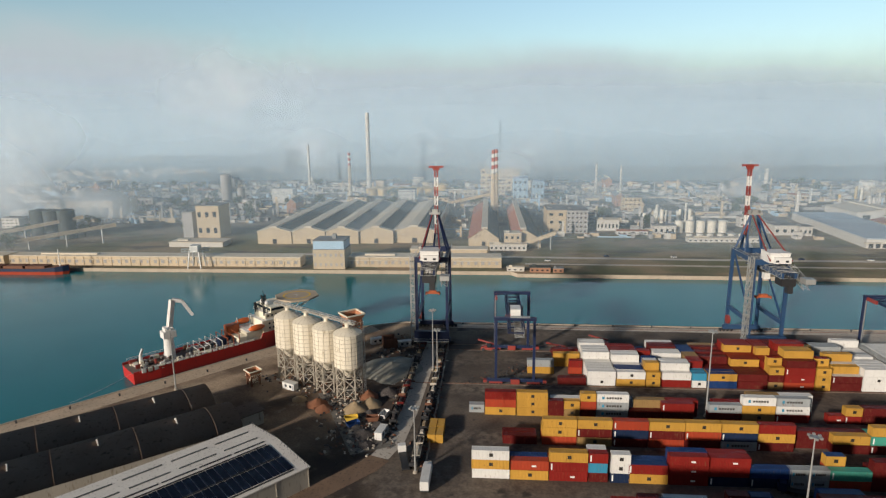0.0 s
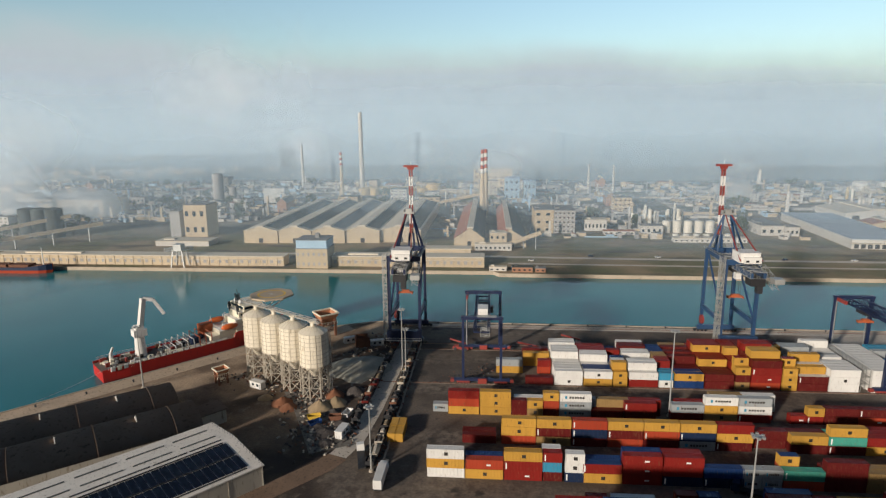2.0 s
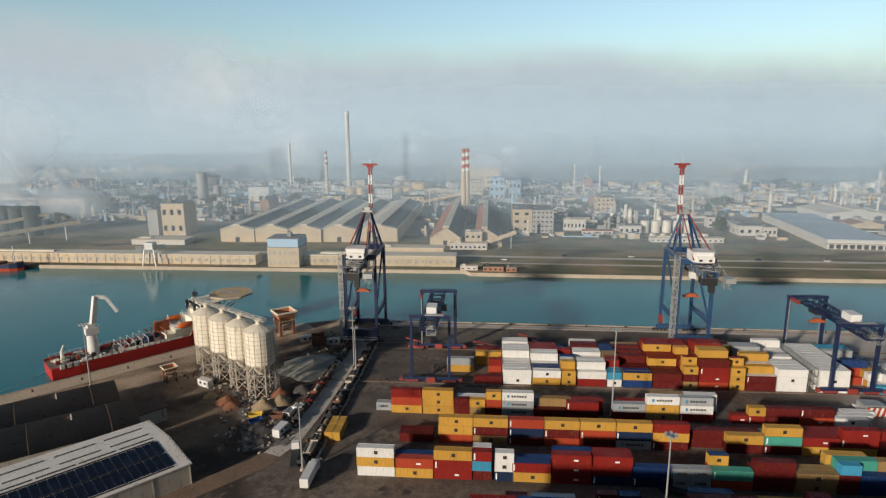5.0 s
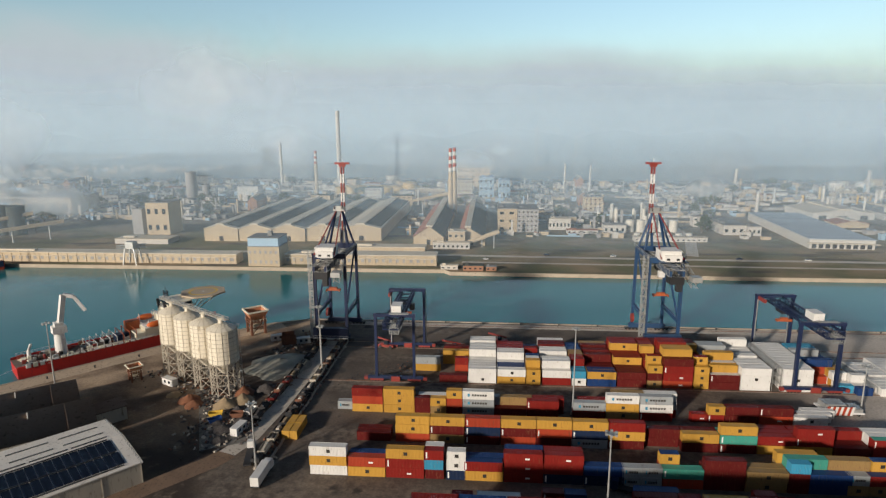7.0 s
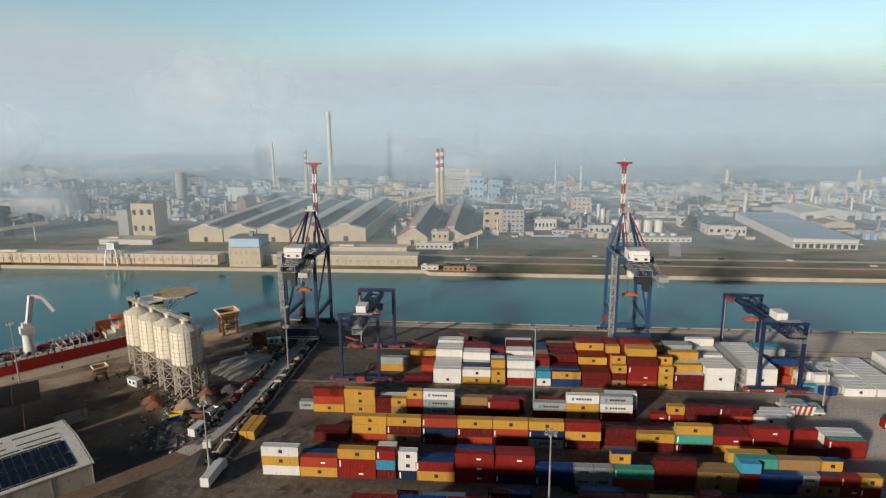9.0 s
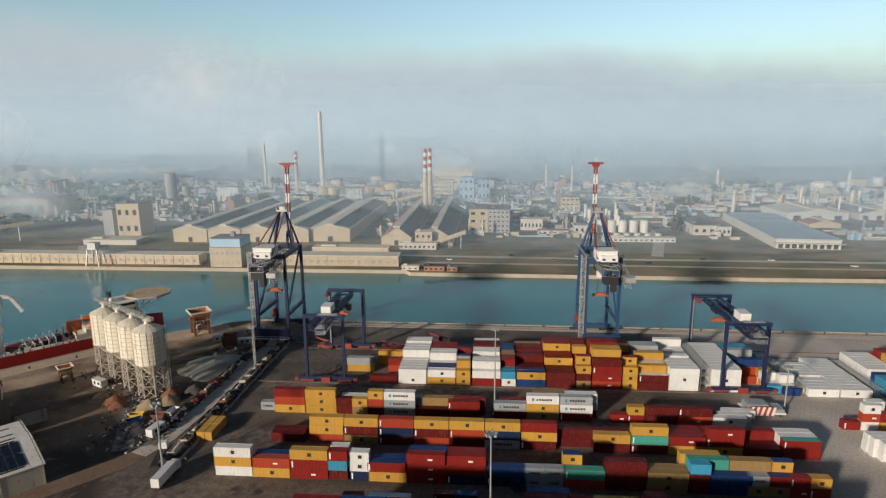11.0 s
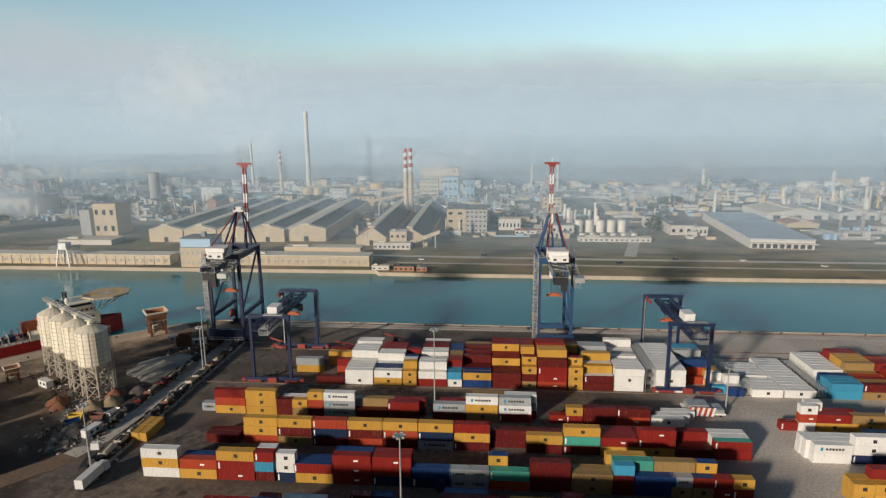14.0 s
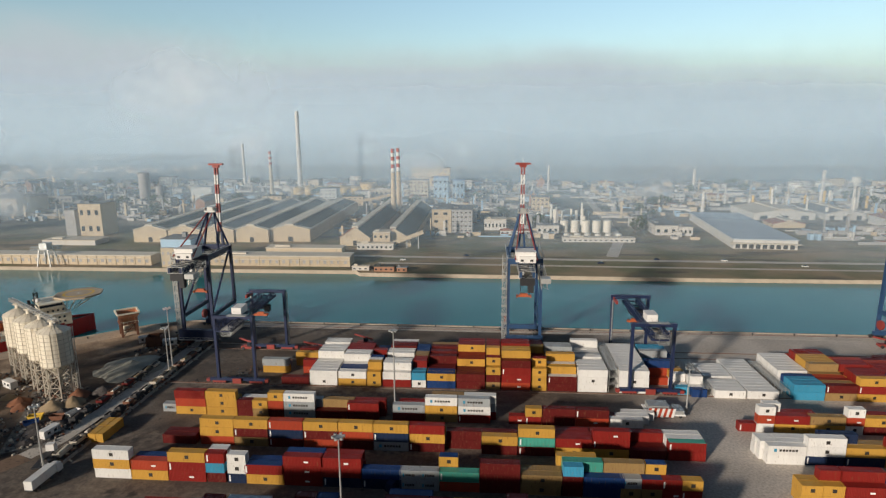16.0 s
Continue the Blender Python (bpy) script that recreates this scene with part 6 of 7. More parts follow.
# ---- far bank works ----
def gable_hall(x0, x1, y0, y1, eave, ridge, rx, wall, roof_l, roof_r, text, bays=0, panel=None):
    """A long hall along y, its gable towards the canal, the ridge at rx."""
    ob = thing("factory_hall", text, "factory hall", pose(x0, y0, 0), "far factory halls")
    w, ln, rx = x1 - x0, y1 - y0, rx - x0
    bm = B()
    for yy in (0.0, ln):
        v = [bm.verts.new((x, yy, z)) for x, z in ((0, 0), (w, 0), (w, eave), (rx, ridge - 0.1), (0, eave))]
        bm.faces.new(v)
    for x in (0.0, w):
        bm.faces.new([bm.verts.new(p) for p in ((x, 0, 0), (x, ln, 0), (x, ln, eave), (x, 0, eave))])
    part("wall", bm, wall, ob)
    for (xa, za, xb, zb), m in (((-0.6, eave - 0.1, rx, ridge), roof_l), ((rx, ridge, w + 0.6, eave - 0.1), roof_r)):
        bm = B()
        v = [bm.verts.new(p) for p in ((xa, -0.8, za), (xb, -0.8, zb), (xb, ln + 0.8, zb), (xa, ln + 0.8, za), (xa, -0.8, za + 0.4), (xb, -0.8, zb + 0.4), (xb, ln + 0.8, zb + 0.4), (xa, ln + 0.8, za + 0.4))]
        for f in ((3, 2, 1, 0), (4, 5, 6, 7), (0, 1, 5, 4), (1, 2, 6, 5), (2, 3, 7, 6), (3, 0, 4, 7)):
            bm.faces.new([v[i] for i in f])
        part("roof_slope", bm, m, ob)
    if panel:
        bm = B()
        k0, k1 = 0.07, 0.93
        xa, xb = rx + (w - rx) * k0, rx + (w - rx) * k1
        za, zb = ridge + (eave - ridge) * k0 + 0.46, ridge + (eave - ridge) * k1 + 0.46
        v = [bm.verts.new(p) for p in ((xa, 5, za), (xb, 5, zb), (xb, ln - 6, zb), (xa, ln - 6, za), (xa, 5, za + 0.2), (xb, 5, zb + 0.2), (xb, ln - 6, zb + 0.2), (xa, ln - 6, za + 0.2))]
        for f in ((3, 2, 1, 0), (4, 5, 6, 7), (0, 1, 5, 4), (1, 2, 6, 5), (2, 3, 7, 6), (3, 0, 4, 7)):
            bm.faces.new([v[i] for i in f])
        part("roof_light", bm, panel, ob, "dark glazed roof light strip")
    bm = B()
    box(bm, rx - 0.11 * w, -0.7, ridge - 0.6, rx + 0.11 * w, ln + 0.7, ridge + 0.9)
    part("ridge_vent", bm, M_ROOF["pale"], ob)
    for k in range(bays):
        bm = B()
        x = w * (k + 0.5) / bays
        box(bm, x - w * 0.06, -0.12, 0.2, x + w * 0.06, 0.02, 4.5)
        part("loading_door", bm, M_DARK, ob)
    return ob


edges = (-211, -180, -150, -120.5, -90, -54)
for i, (a, c) in enumerate(zip(edges, edges[1:])):
    gable_hall(a, c - 0.4, 494 + (0, 1, 2, 4, 8)[i], 694, 11.0, 15.0, a + (c - a) * 0.48, M_WALL["beige"], M_ROOF["pale"], M_ROOF["pale"],
               "beige factory hall with dark glazed roof strip", 1, (M_ROOF["dark"], M_ROOF["dark"], M_ROOF["grey"])[i % 3])
gable_hall(-24, 1.5, 486, 682, 7.0, 16.0, -10.5, M_WALL["beige"], M_ROOF["tile"], M_ROOF["dark"], "long hall with a red tile slope on the far bank", 1)
gable_hall(13.5, 36.5, 484, 670, 7.0, 16.0, 22.0, M_WALL["beige"], M_ROOF["tile"], M_ROOF["dark"], "long hall with a red tile slope beside its twin", 1)


def flat_building(x0, y0, x1, y1, h, wall, roof, text, floors=0, bays=0, name="works_building", cat="building", group="far buildings", glass=True, pane=None):
    ob = thing(name, text, cat, pose(x0, y0, 0), group)
    w, d = x1 - x0, y1 - y0
    bm = B()
    box(bm, 0, 0, 0, w, d, h)
    part("wall", bm, wall, ob)
    bm = B()
    box(bm, -0.4, -0.4, h, w + 0.4, d + 0.4, h + 0.5)
    box(bm, 0.1 * w, 0.3 * d, h + 0.5, 0.3 * w, 0.6 * d, h + 1.6)
    part("roof", bm, roof, ob)
    for f in range(floors):
        z = h * (f + 0.3) / floors
        for k in range(bays):
            bm = B()
            x = w * (k + 0.2) / bays
            box(bm, x, -0.1, z, x + w * 0.42 / bays, 0.03, z + h * 0.32 / floors)
            part("window", bm, pane or (M_GLASS if glass else M_DARK), ob)
    return ob


BW, RO = M_WALL, M_ROOF


def quay_front(ob, w, h, step, m):
    """Pilasters and a ledge along the front of a quay warehouse."""
    for k in range(int(w / step) + 1):
        bm = B()
        box(bm, k * step - 0.3, -0.35, 0, k * step + 0.3, 0.0, h - 0.4)
        part("pilaster", bm, m, ob)
    bm = B()
    box(bm, 0, -0.9, h * 0.66, w, 0.0, h * 0.66 + 0.35)
    part("ledge", bm, RO["pale"], ob)


quay_front(flat_building(-372, 408, -145, 420, 7.0, BW["beige"], RO["pale"], "long low beige quay warehouse on the far bank", 1, 40, pane=BW["grey"]), 227, 7.0, 7.4, BW["beige"])
flat_building(-133.5, 402, -110.3, 422, 14.3, BW["beige"], RO["grey"], "beige quay building below a blue cabin", 2, 6, pane=BW["grey"])
ob = thing("blue_cabin", "pale blue clad upper cabin on the quay building", "building", pose(-133.1, 402.3, 14.8))
bm = B()
box(bm, 0, 0, 0, 22.4, 19, 5.8)
part("wall", bm, BW["blue"], ob)
bm = B()
box(bm, -0.4, -0.4, 5.8, 22.8, 19.4, 6.2)
box(bm, 12, 8, 6.2, 15, 11, 9.5)
part("roof", bm, RO["grey"], ob)
quay_front(flat_building(-109, 410, 2, 424, 7.2, BW["beige"], RO["pale"], "long low beige quay warehouse with a pale roof", 1, 22, pane=BW["grey"]), 111, 7.2, 7.4, BW["beige"])
flat_building(-66, 428, -8, 440, 9.5, BW["beige"], RO["pale"], "beige store behind the quay warehouse", 1, 8)
quay_front(flat_building(-600, 409, -378, 424, 6.5, BW["beige"], RO["pale"], "long low quay warehouse on the far bank", 1, 34, pane=BW["grey"]), 222, 6.5, 7.4, BW["beige"])
flat_building(6, 478, 20, 490, 13.0, BW["beige"], RO["pale"], "beige plant house before the red halls", 2, 3)
flat_building(-6, 470, 24, 477, 5.0, BW["white"], RO["pale"], "low white loading bay before the red halls", 1, 8)
flat_building(48, 552, 66, 590, 22.0, BW["beige"], RO["grey"], "beige side of the office block", 3, 2)
flat_building(66.4, 552, 86, 588, 21.5, BW["grey"], RO["grey"], "grey open-framed office block on the far bank", 5, 5, glass=False)
flat_building(97, 566, 118, 580, 10.5, BW["white"], RO["pale"], "small white office building on the far bank", 1, 6)
flat_building(112, 545, 140, 552, 3.4, BW["white"], RO["tile"], "low white building with a reddish roof", 1, 6)
flat_building(146, 548, 166, 560, 8.0, BW["white"], RO["grey"], "white workshop on the far bank", 1, 4)
flat_building(152, 700, 172, 720, 16.0, BW["beige"], RO["grey"], "beige block among the far works", 3, 4)
flat_building(165, 510, 226, 518, 3.5, BW["white"], RO["pale"], "long low white shed on the far bank", 1, 14)
flat_building(252, 545, 272, 590, 9.0, BW["white"], RO["grey"], "white workshop with a grey roof", 1, 3)
flat_building(272.4, 542, 284, 556, 8.5, BW["white"], RO["grey"], "white workshop extension with grey roof", 1, 3)
flat_building(240, 590, 252, 600, 10.0, BW["white"], RO["grey"], "small white tower block", 2, 2)
flat_building(-300, 772, -271, 790, 20.0, BW["white"], RO["grey"], "plain white block among the far works", 0, 0)
flat_building(-294, 522, -284, 534, 24.0, BW["grey"], RO["grey"], "narrow pale concrete stair tower beside the process tower")
flat_building(-280, 522, -258, 545, 30.0, BW["beige"], RO["grey"], "tall beige process tower on the far bank", 2, 3)
flat_building(-284, 478, -236, 496, 4.0, BW["white"], RO["pale"], "low building with a wide white roof")
flat_building(-496, 640, -440, 690, 20.0, BW["beige"], RO["grey"], "beige hall in the mist", 1, 4)
flat_building(26, 806, 46, 830, 30.0, BW["blue"], RO["blue"], "blue clad process building", 3, 3)
flat_building(52, 806, 68, 826, 26.0, BW["blue"], RO["blue"], "pale blue clad process building", 2, 3)
flat_building(-10, 832, 16, 850, 24.0, BW["beige"], RO["grey"], "beige plant building beside the striped chimneys", 4, 5)
flat_building(-70, 850, 10, 862, 9.0, BW["beige"], RO["pale"], "long beige hall behind the tanks", 1, 12)
flat_building(-20, 930, 40, 945, 34.0, BW["beige"], RO["grey"], "tall beige boiler house behind the chimneys", 4, 6)

flat_building(22, 397.5, 36, 403, 3.4, BW["brick"], RO["dark"], "low brown shed at the far water edge", 1, 4)
flat_building(38, 397.5, 45, 402, 2.8, BW["brick"], RO["grey"], "small brown hut at the far water edge", 1, 2)
flat_building(6, 400, 18, 404, 2.6, BW["white"], RO["pale"], "low white shed at the far water edge", 1, 3)
# large warehouse by the east works
ware = thing("large_warehouse", "large low warehouse with a blue-grey roof", "warehouse", pose(298, 488, 0, 0, 0, -5.3))
for a, c, nm, m in (((0, 0, 0), (48.2, 150, 7.6), "wall", BW["white"]), ((-0.6, -0.6, 7.6), (48.8, 150.6, 8.3), "roof", mat("roof_blue_grey", (0.36, 0.41, 0.46), 0.6, 0, 0.25, 0.05, 0.4))):
    bm = B()
    box(bm, *a, *c)
    part(nm, bm, m, ware)
bm = B()
box(bm, -3, -4, 4.6, 50, -0.6, 5.2)
part("canopy", bm, RO["pale"], ware)
for k in range(9):
    bm = B()
    box(bm, 2 + k * 5.1, -0.12, 0.4, 5.4 + k * 5.1, 0.02, 4.2)
    part("loading_door", bm, M_DARK, ware)
gable_hall(378, 440, 640, 700, 7, 11, 410, BW["white"], RO["pale"], RO["pale"], "white hall with a pale pitched roof", 3)
gable_hall(450, 490, 640, 700, 7, 11, 470, BW["white"], RO["grey"], RO["grey"], "white hall with a grey pitched roof", 3)
gable_hall(480, 560, 560, 620, 9, 14, 520, BW["white"], RO["tile"], RO["tile"], "white hall with a reddish roof", 4)
gable_hall(375, 405, 590, 612, 4, 7, 390, BW["beige"], RO["tile"], RO["tile"], "low hall with a reddish roof")


def tank(x, y, r, h, m, text, dome=0.18):
    ob = thing("storage_tank", text, "tank", pose(x, y, 0), "far storage tanks")
    bm = B()
    tube(bm, (0, 0, 0), (0, 0, h), r, r, 24)
    part("shell", bm, m, ob)
    bm = B()
    tube(bm, (0, 0, h), (0, 0, h + r * dome), r * 1.01, r * 0.25, 24)
    part("roof", bm, m, ob)
    bm = B()
    tube(bm, (0, 0, h - 0.6), (0, 0, h - 0.2), r + 0.25, r + 0.25, 24)
    part("rim", bm, m, ob)
    return ob


t0 = tank(-182, 868, 8.4, 10, M_TANK, "ochre storage tank in a double row")
for i in range(7):
    for j in range(2):
        if i or j:
            copy_thing(t0, pose(-182 + i * 17.5 + j * 8, 868 + j * 17, 0))
tank(-78, 872, 11, 16, M_TANK, "large ochre storage tank")
for x, y in ((-232, 1165), (-203, 1165), (-330, 1060), (-300, 1065), (-345, 1080)):
    tank(x, y, 10, 24, M_TANK_W, "white storage tank in the mist")
for k in range(5):
    tank(172 + k * 10, 560, 3.8, 11, M_TANK_W, "small white process tank")
for k in range(6):
    tank(170 + k * 9, 524, 2.6, 5, M_TANK_W, "small white horizontal process tank")
for x, y, r, h in ((640, 1040, 16, 26), (690, 1020, 16, 24), (740, 1060, 16, 24), (590, 1120, 14, 20), (800, 1100, 16, 24), (560, 930, 10, 22), (600, 930, 10, 22), (700, 1160, 18, 22), (860, 1150, 18, 24)):
    tank(x, y, r, h * 0.55, M_TANK_W, "white storage tank at the far works")
for x, y, r, h in ((-430, 515, 7.5, 27), (-417, 515, 7.5, 27), (-404, 516, 7.5, 27)):
    tank(x, y, r, h, M_ROOF["dark"], "dark grey grain silo on the far bank")
tank(-358, 762, 7, 40, M_WALL["grey"], "tall grey concrete silo in the mist")
tank(-342, 770, 5, 22, M_WALL["grey"], "short grey concrete silo in the mist")


def chimney(x, y, r, h, bands, text, m=None):
    ob = thing("chimney", text, "chimney", pose(x, y, 0), "far chimneys")
    m = m or M_WALL["beige"]
    z0 = h * (1 - 0.055 * bands)
    bm = B()
    tube(bm, (0, 0, 0), (0, 0, z0), r, r * 0.72, 18)
    part("shaft", bm, m, ob)
    for k in range(bands):
        za, zb = z0 + (h - z0) * k / bands, z0 + (h - z0) * (k + 1) / bands
        ra, rb = r * (0.72 - 0.02 * k), r * (0.72 - 0.02 * (k + 1))
        bm = B()
        tube(bm, (0, 0, za), (0, 0, zb), ra, rb, 18)
        part("band", bm, PAINT["o"] if (bands - 1 - k) % 2 == 0 else M_TANK_W, ob)
    bm = B()
    zt = z0 if bands else h * 0.94
    tube(bm, (0, 0, zt - 0.5), (0, 0, zt + 0.4), r * 0.95, r * 0.95, 18)
    part("gallery", bm, M_GALV, ob)
    return ob


chimney(-2.5, 640, 3.0, 75, 6, "pale chimney banded red and white near the top")
chimney(1.0, 656, 3.0, 75, 6, "pale chimney banded red and white beside its twin")
chimney(-200, 806, 3.0, 66, 5, "slim chimney banded orange and white")
chimney(-196, 920, 4.0, 122, 0, "very tall pale concrete chimney", M_WALL["white"])
chimney(-309, 975, 2.6, 72, 0, "slim pale chimney in the mist", M_WALL["white"])
chimney(21, 1500, 3.0, 110, 0, "slim white far chimney", M_WALL["white"])
chimney(405, 910, 2.6, 34, 0, "slim pale chimney at the far works", M_WALL["white"])
chimney(412, 930, 2.0, 26, 0, "short pale chimney at the far works", M_WALL["white"])
chimney(344, 693, 2.0, 24, 0, "short white chimney behind the warehouse", M_WALL["white"])
chimney(559, 854, 3.0, 36, 0, "pale chimney at the far refinery", M_WALL["white"])
for x, y, h in ((412, 677, 20), (418, 680, 18), (470, 690, 26), (505, 690, 30), (515, 700, 28), (228, 1330, 70), (190, 900, 40), (300, 1500, 90), (150, 880, 44), (145, 1350, 95)):
    chimney(x, y, 1.9, h, 0, "small pale stack among the far works", M_WALL["white"])
ob = thing("cooling_tower", "grey hyperbolic cooling tower in the mist", "cooling tower", pose(-382, 1119, 0))
bm = B()
rings = []
for k in range(9):
    z = 60 * k / 8
    r = 22 * math.sqrt(0.42 + ((z - 45) / 55) ** 2)
    rings.append([bm.verts.new((r * math.cos(a), r * math.sin(a), z)) for a in [j * math.tau / 28 for j in range(28)]])
for a, c in zip(rings, rings[1:]):
    for j in range(28):
        bm.faces.new((a[j], a[(j + 1) % 28], c[(j + 1) % 28], c[j]))
part("shell", bm, M_WALL["grey"], ob, smooth=True)
# conveyor bridges
for a, c, text in (((-3, 690, 22), (-70, 690, 8), "inclined pale conveyor bridge"), ((20, 480, 3), (48, 476, 14), "inclined conveyor before the red halls"), ((-470, 470, 6), (-390, 520, 20), "inclined conveyor on the far bank"),
                   ((-410, 455, 8), (-345, 500, 16), "inclined conveyor beside the towers")):
    ob = thing("conveyor_bridge", text, "conveyor")
    bm = B()
    lattice(bm, a, c, 2.6, 2.6, 14, 0.2, 0.35)
    beam(bm, a, c, 2.2, 1.8)
    part("gallery", bm, BW["beige"], ob)
    for k in (0.15, 0.5, 0.85):
        p = Vector(a).lerp(Vector(c), k)
        bm = B()
        beam(bm, (p.x, p.y, 0), p, 0.8)
        part("trestle", bm, M_GALV, ob)

# process columns of the east refinery, and pale blocks on the skyline
prng = random.Random(3)
for k in range(22):
    tank(prng.uniform(420, 640), prng.uniform(640, 800), prng.uniform(0.8, 1.7), prng.uniform(8, 22), prng.choice((M_TANK_W, M_TANK_W, M_TANK)), "slim pale process column at the refinery")
for k in range(12):
    tank(prng.uniform(150, 205), prng.uniform(585, 640), prng.uniform(1.0, 2.0), prng.uniform(8, 20), M_TANK_W, "slim pale process column among pipes")
for k in range(26):
    x, y, wd = prng.uniform(420, 1150), prng.uniform(1080, 1330), prng.uniform(14, 34)
    flat_building(x, y, x + wd, y + 14, prng.uniform(8, 16), prng.choice((BW["white"], BW["white"], BW["beige"])), RO["grey"], "pale housing block on the skyline", 3, 5)
# a quay unloader at the far bank
ob = thing("bulk_unloader", "grey steel bulk unloader on the far quay", "quay machine", pose(-222, 404, 0))
for x in (-5, 5):
    for y in (-4, 4):
        bm = B()
        beam(bm, (x, y, 0), (x * 0.7, y * 0.7, 12), 0.8)
        part("leg", bm, M_GALV, ob)
bm = B()
lattice(bm, (-10, -2, 13), (8, 6, 13), 3, 2, 8, 0.2, 0.4)
box(bm, -3, -3, 12, 3, 3, 17)
part("upper_frame", bm, M_GALV, ob)


# ---- generic far works and town ----
crng2 = random.Random(77)
KEEP = ((-425, 455, -222, 600), (-215, 490, -50, 700), (-26, 480, 40, 690), (44, 548, 122, 592), (286, 478, 372, 650), (-500, 636, -435, 695), (-190, 855, -55, 900), (-145, 400, 5, 445), (340, 595, 475, 695), (478, 556, 562, 622), (190, 440, 232, 905))


def blocked(x, y, w, d):
    return any(x - w < c and x + w > a and y - d < e and y + d > b for a, b, c, e in KEEP)


PROTO = []
for i in range(16):
    w, d = crng2.uniform(10, 30), crng2.uniform(10, 24)
    tall = i % 5 == 0
    h = crng2.uniform(10, 17) if tall else crng2.uniform(4, 8)
    wall = crng2.choice(("beige", "white", "grey", "grey", "brick", "beige"))
    roof = crng2.choice(("grey", "pale", "dark", "tile", "grey"))
    if i % 3 == 1:
        p = gable_hall(0, w, 0, d * 1.8, h * 0.7, h, w / 2, BW[wall], RO[roof], RO[roof], f"{wall} industrial hall with a {roof} pitched roof", 2)
    else:
        p = flat_building(0, 0, w, d, h, BW[wall], RO[roof], f"{wall} walled building with a {roof} flat roof", 3 if tall else 1, 4, "town_building")
    PROTO.append((p, w, d))
spots = []
for n in range(3000):
    if len(spots) >= 330:
        break
    y = 470 + (crng2.random() ** 1.35) * 1250
    half = 0.80 * y + 60
    x = crng2.uniform(-half - 20, half + 40)
    if y < 560 and (x > -230 or crng2.random() < 0.6):
        continue
    if 20 < x < 420 and y < 520:
        continue
    if blocked(x, y, 24, 24) or any(abs(x - a) < 19 and abs(y - b) < 22 for a, b in spots):
        continue
    spots.append((x, y))
for k, (x, y) in enumerate(spots):
    p, w, d = PROTO[k % 16]
    m = pose(x, y, 0, 0, 0, crng2.choice((0, 0, 0, 4, -5, 90)))
    if k < 16:
        p.matrix_basis = m
    else:
        copy_thing(p, m)


def far_clutter():
    """Small sheds, pipe runs, vats and roofs too many to count."""
    rr = random.Random(31)
    verts, faces, idx = [], [], []
    mats = (BW["white"], BW["beige"], BW["grey"], RO["dark"], RO["tile"], RO["grey"], BW["blue"], RO["pale"])
    for _ in range(5200):
        y = 500 + rr.random() ** 1.3 * 1500
        x = rr.uniform(-0.85 * y, 0.85 * y + 40)
        if blocked(x, y, 5, 5) or (-120 < x < 420 and y < 525) or (x > -240 and y < 505):
            continue
        k = rr.random()
        g = 1 + (y - 500) / 1200
        if k < 0.72:
            a, c, h = rr.uniform(2, 9) * g, rr.uniform(2, 8) * g, rr.uniform(1.5, 5.5) * g
        elif k < 0.88:
            a, c, h = rr.uniform(14, 45) * g, rr.uniform(0.8, 2.0), rr.uniform(1.0, 4.0)
        else:
            a = c = rr.uniform(1.0, 2.6)
            h = rr.uniform(7, 20)
        base = len(verts)
        verts.extend((x + i * a / 2, y + j * c / 2, z) for z in (-0.1, h) for i, j in ((-1, -1), (1, -1), (1, 1), (-1, 1)))
        faces.extend(tuple(base + i for i in f) for f in ((4, 5, 6, 7), (0, 1, 5, 4), (1, 2, 6, 5), (2, 3, 7, 6), (3, 0, 4, 7)))
        m = rr.choice((0, 0, 1, 1, 2, 2, 2, 6))
        idx.extend([rr.choice((3, 4, 5, 5, 7))] + [m] * 4)
    me = bpy.data.meshes.new("far_clutter")
    me.from_pydata(verts, [], faces)
    for m in mats:
        me.materials.append(m)
    me.polygons.foreach_set("material_index", idx)
    me.update()
    tagged(new("far_clutter", me), "dense small sheds, pipes and roofs of the far works", "industrial area", kind="stuff")


far_clutter()


# ---- trees ----
def tree_proto(seed, h):
    rr = random.Random(seed)
    ob = thing("tree", "dusty green broadleaf tree on the far bank", "tree", None, "far trees")
    bm = B()
    tube(bm, (0, 0, 0), (0.2, 0.1, h * 0.45), h * 0.035, h * 0.02, 7)
    for k in range(5):
        a = k * 1.26 + rr.uniform(-0.3, 0.3)
        tube(bm, (0.1, 0.05, h * 0.3), (math.cos(a) * h * 0.25, math.sin(a) * h * 0.25, h * rr.uniform(0.55, 0.75)), h * 0.014, h * 0.005, 5)
    part("trunk", bm, M_BARK, ob)
    bm = B()
    lobes = [(rr.uniform(-0.25, 0.25) * h, rr.uniform(-0.25, 0.25) * h, rr.uniform(0.45, 0.85) * h, rr.uniform(0.14, 0.24) * h) for _ in range(7)]
    for k in range(230):
        cx, cy, cz, r = rr.choice(lobes)
        d = Vector((rr.gauss(0, 1), rr.gauss(0, 1), rr.gauss(0, 1))).normalized() * r * rr.uniform(0.6, 1.05)
        p = Vector((cx, cy, cz)) + d
        s = h * rr.uniform(0.03, 0.06)
        u = Vector((rr.gauss(0, 1), rr.gauss(0, 1), rr.gauss(0, 1))).normalized()
        v = u.orthogonal().normalized()
        bm.faces.new([bm.verts.new(p + e) for e in (u * s, v * s, -u * s, -v * s)])
    part("crown", bm, M_LEAF, ob)
    return ob


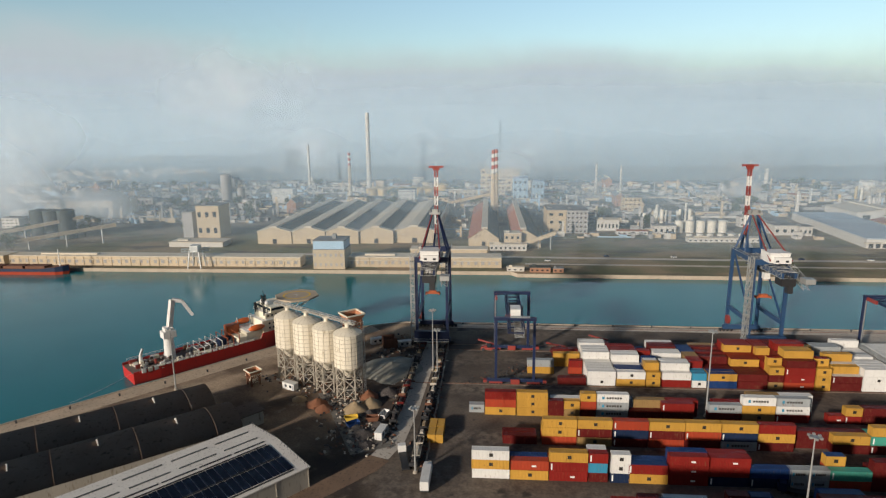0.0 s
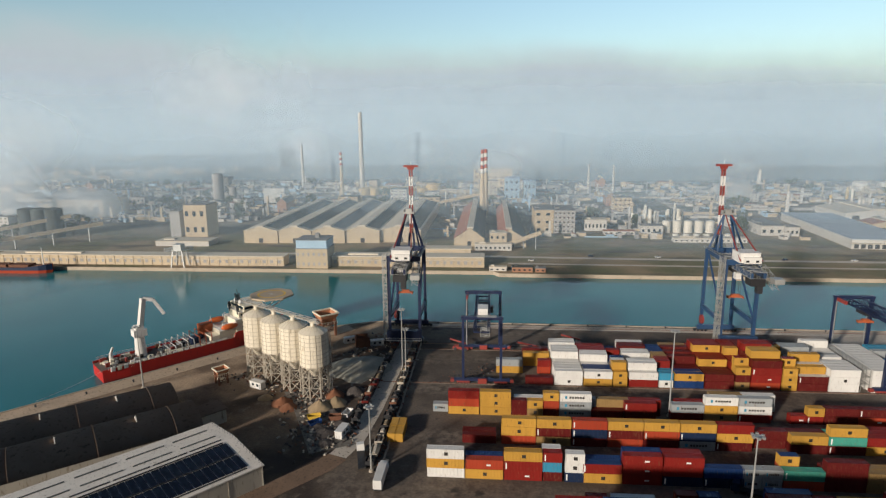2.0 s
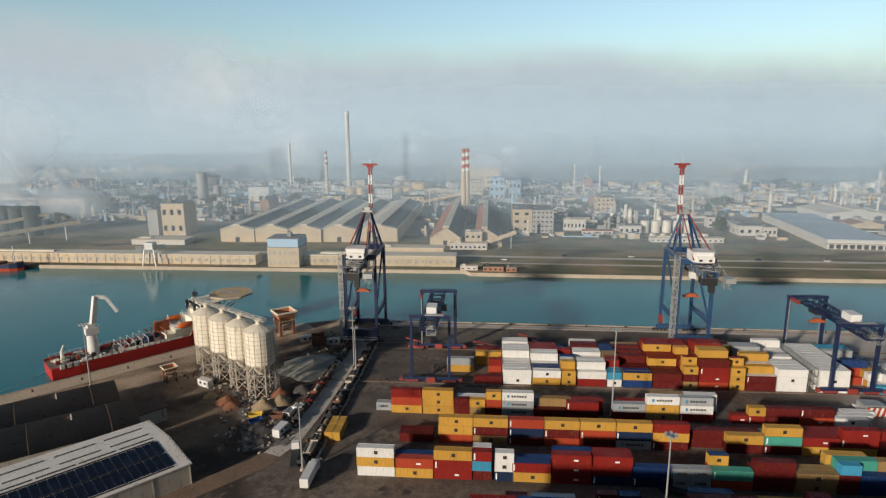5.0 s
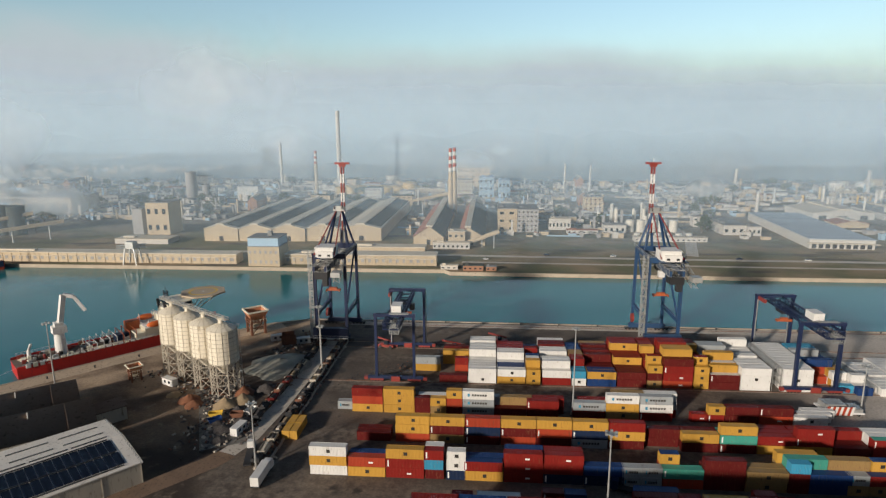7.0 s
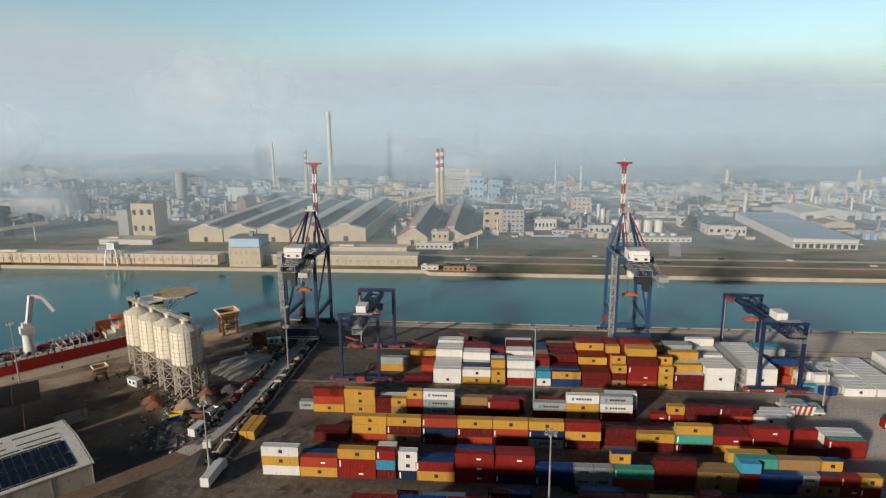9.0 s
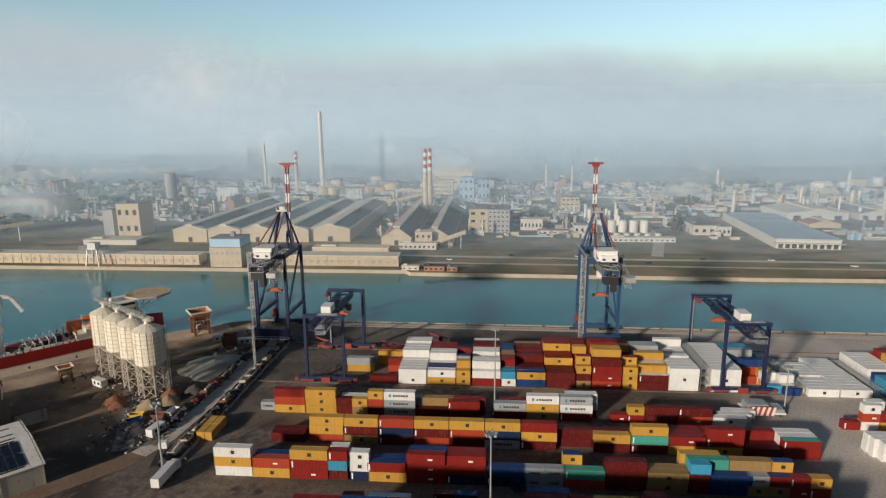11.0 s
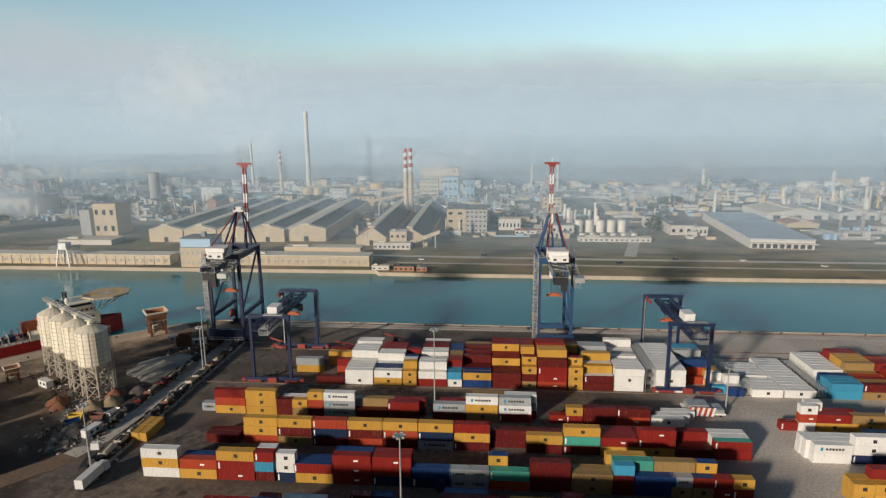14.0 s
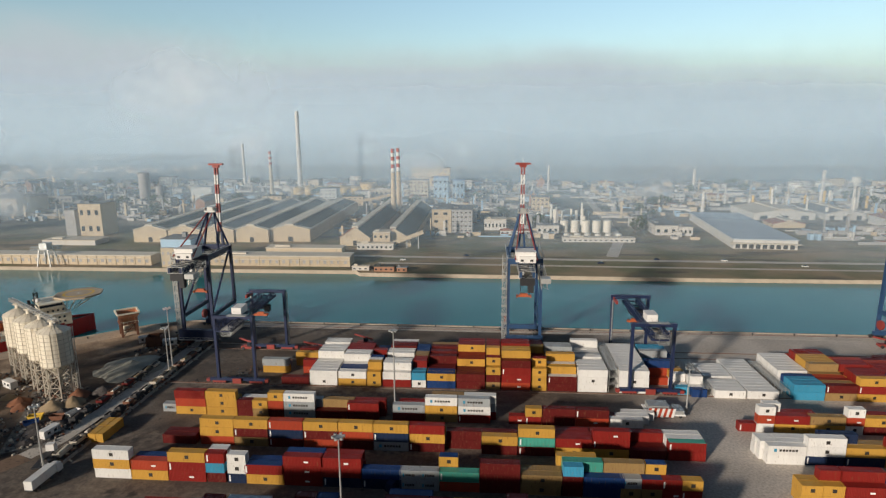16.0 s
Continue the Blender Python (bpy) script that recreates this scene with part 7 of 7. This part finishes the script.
trees = [tree_proto(40 + k, 9 + 2 * k) for k in range(4)]
tspots = []
for n in range(4000):
    if len(tspots) >= 260:
        break
    y = 432 + crng2.random() ** 1.5 * 650
    x = crng2.uniform(-0.8 * y - 60, 0.8 * y + 60)
    if -330 < x < 420 and y < 530:
        continue
    if (blocked(x, y, 3, 3) and not (-425 < x < -222 and y < 600 and crng2.random() < 0.8)) or y < 440 and x < 20:
        continue
    tspots.append((x, y))
    for _ in range(2):
        tspots.append((x + crng2.uniform(-9, 9), y + crng2.uniform(-7, 7)))
for k, (x, y) in enumerate(tspots):
    m = pose(x, y, -0.1, 0, 0, crng2.uniform(0, 360))
    if k < 4:
        trees[k].matrix_basis = m
    else:
        copy_thing(trees[k % 4], m)
# parked wagons and cars along the far field
for k in range(7):
    x = 40 + k * 47.0 + crng2.uniform(-3, 3)
    ob = thing("parked_car", "small parked car on the far bank", "car", pose(x, 440 - 0.03 * x + crng2.choice((-6, 9, 12)), 0, 0, 0, crng2.uniform(-8, 8)), "far parked cars")
    bm = B()
    box(bm, -2.1, -0.9, 0.3, 2.1, 0.9, 1.0)
    part("body", bm, crng2.choice((PAINT["w"], PAINT["g"], PAINT["n"], PAINT["w"])), ob)
    bm = B()
    box(bm, -1.1, -0.8, 1.0, 1.2, 0.8, 1.55)
    part("cabin", bm, M_GLASS, ob)
    for xx in (-1.3, 1.3):
        bm = B()
        tube(bm, (xx, -0.92, 0.33), (xx, 0.92, 0.33), 0.33, n=10)
        part("wheel", bm, M_DARK, ob)


# ---- tinted sheets standing in for haze over the far works ----
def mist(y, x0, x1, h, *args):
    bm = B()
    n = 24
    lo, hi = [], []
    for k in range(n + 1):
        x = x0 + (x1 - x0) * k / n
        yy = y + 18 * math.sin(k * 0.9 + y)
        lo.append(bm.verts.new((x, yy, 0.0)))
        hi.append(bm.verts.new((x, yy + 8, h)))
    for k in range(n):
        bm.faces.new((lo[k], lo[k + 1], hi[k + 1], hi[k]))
    ob = part("mist_bank", bm, haze_sheet_material("haze_tinted_sheet", *args))
    return tagged(ob, "translucent tinted sheet standing in for haze over the far works", "mist", kind="structure")


HAZE_TINT = (0.585, 0.745, 0.87)
# the wide puff at x = 500 is haze added to pale the eastern bank
mist(404, -1000, 1100, 220, HAZE_TINT, 0.10, 70, 40, 7, ((500, 20, 300, 0.42), (-420, 20, 200, 0.22)))
mist(470, -1200, 1200, 300, HAZE_TINT, 0.13, 95, 40, 1)
mist(600, -1500, 1500, 400, HAZE_TINT, 0.17, 105, 45, 2, ((-560, 38, 140, 0.85), (-420, 22, 70, 0.65), (-700, 70, 170, 0.8)))
mist(760, -1800, 1800, 480, HAZE_TINT, 0.24, 120, 50, 3, ((20, 52, 60, 0.5), (310, 22, 70, 0.6), (-640, 90, 180, 0.8)))
mist(1010, -2400, 2400, 640, HAZE_TINT, 0.36, 150, 80, 4, ((-330, 70, 110, 0.75), (-110, 60, 70, 0.6), (55, 56, 50, 0.5), (420, 30, 80, 0.5), (900, 50, 110, 0.6)))
mist(1400, -3200, 3200, 900, HAZE_TINT, 0.52, 170, 100, 5, ((1100, 180, 140, 0.8), (-600, 180, 300, 0.8)))
mist(2100, -4500, 4500, 1400, HAZE_TINT, 0.93, 180, 150, 6)
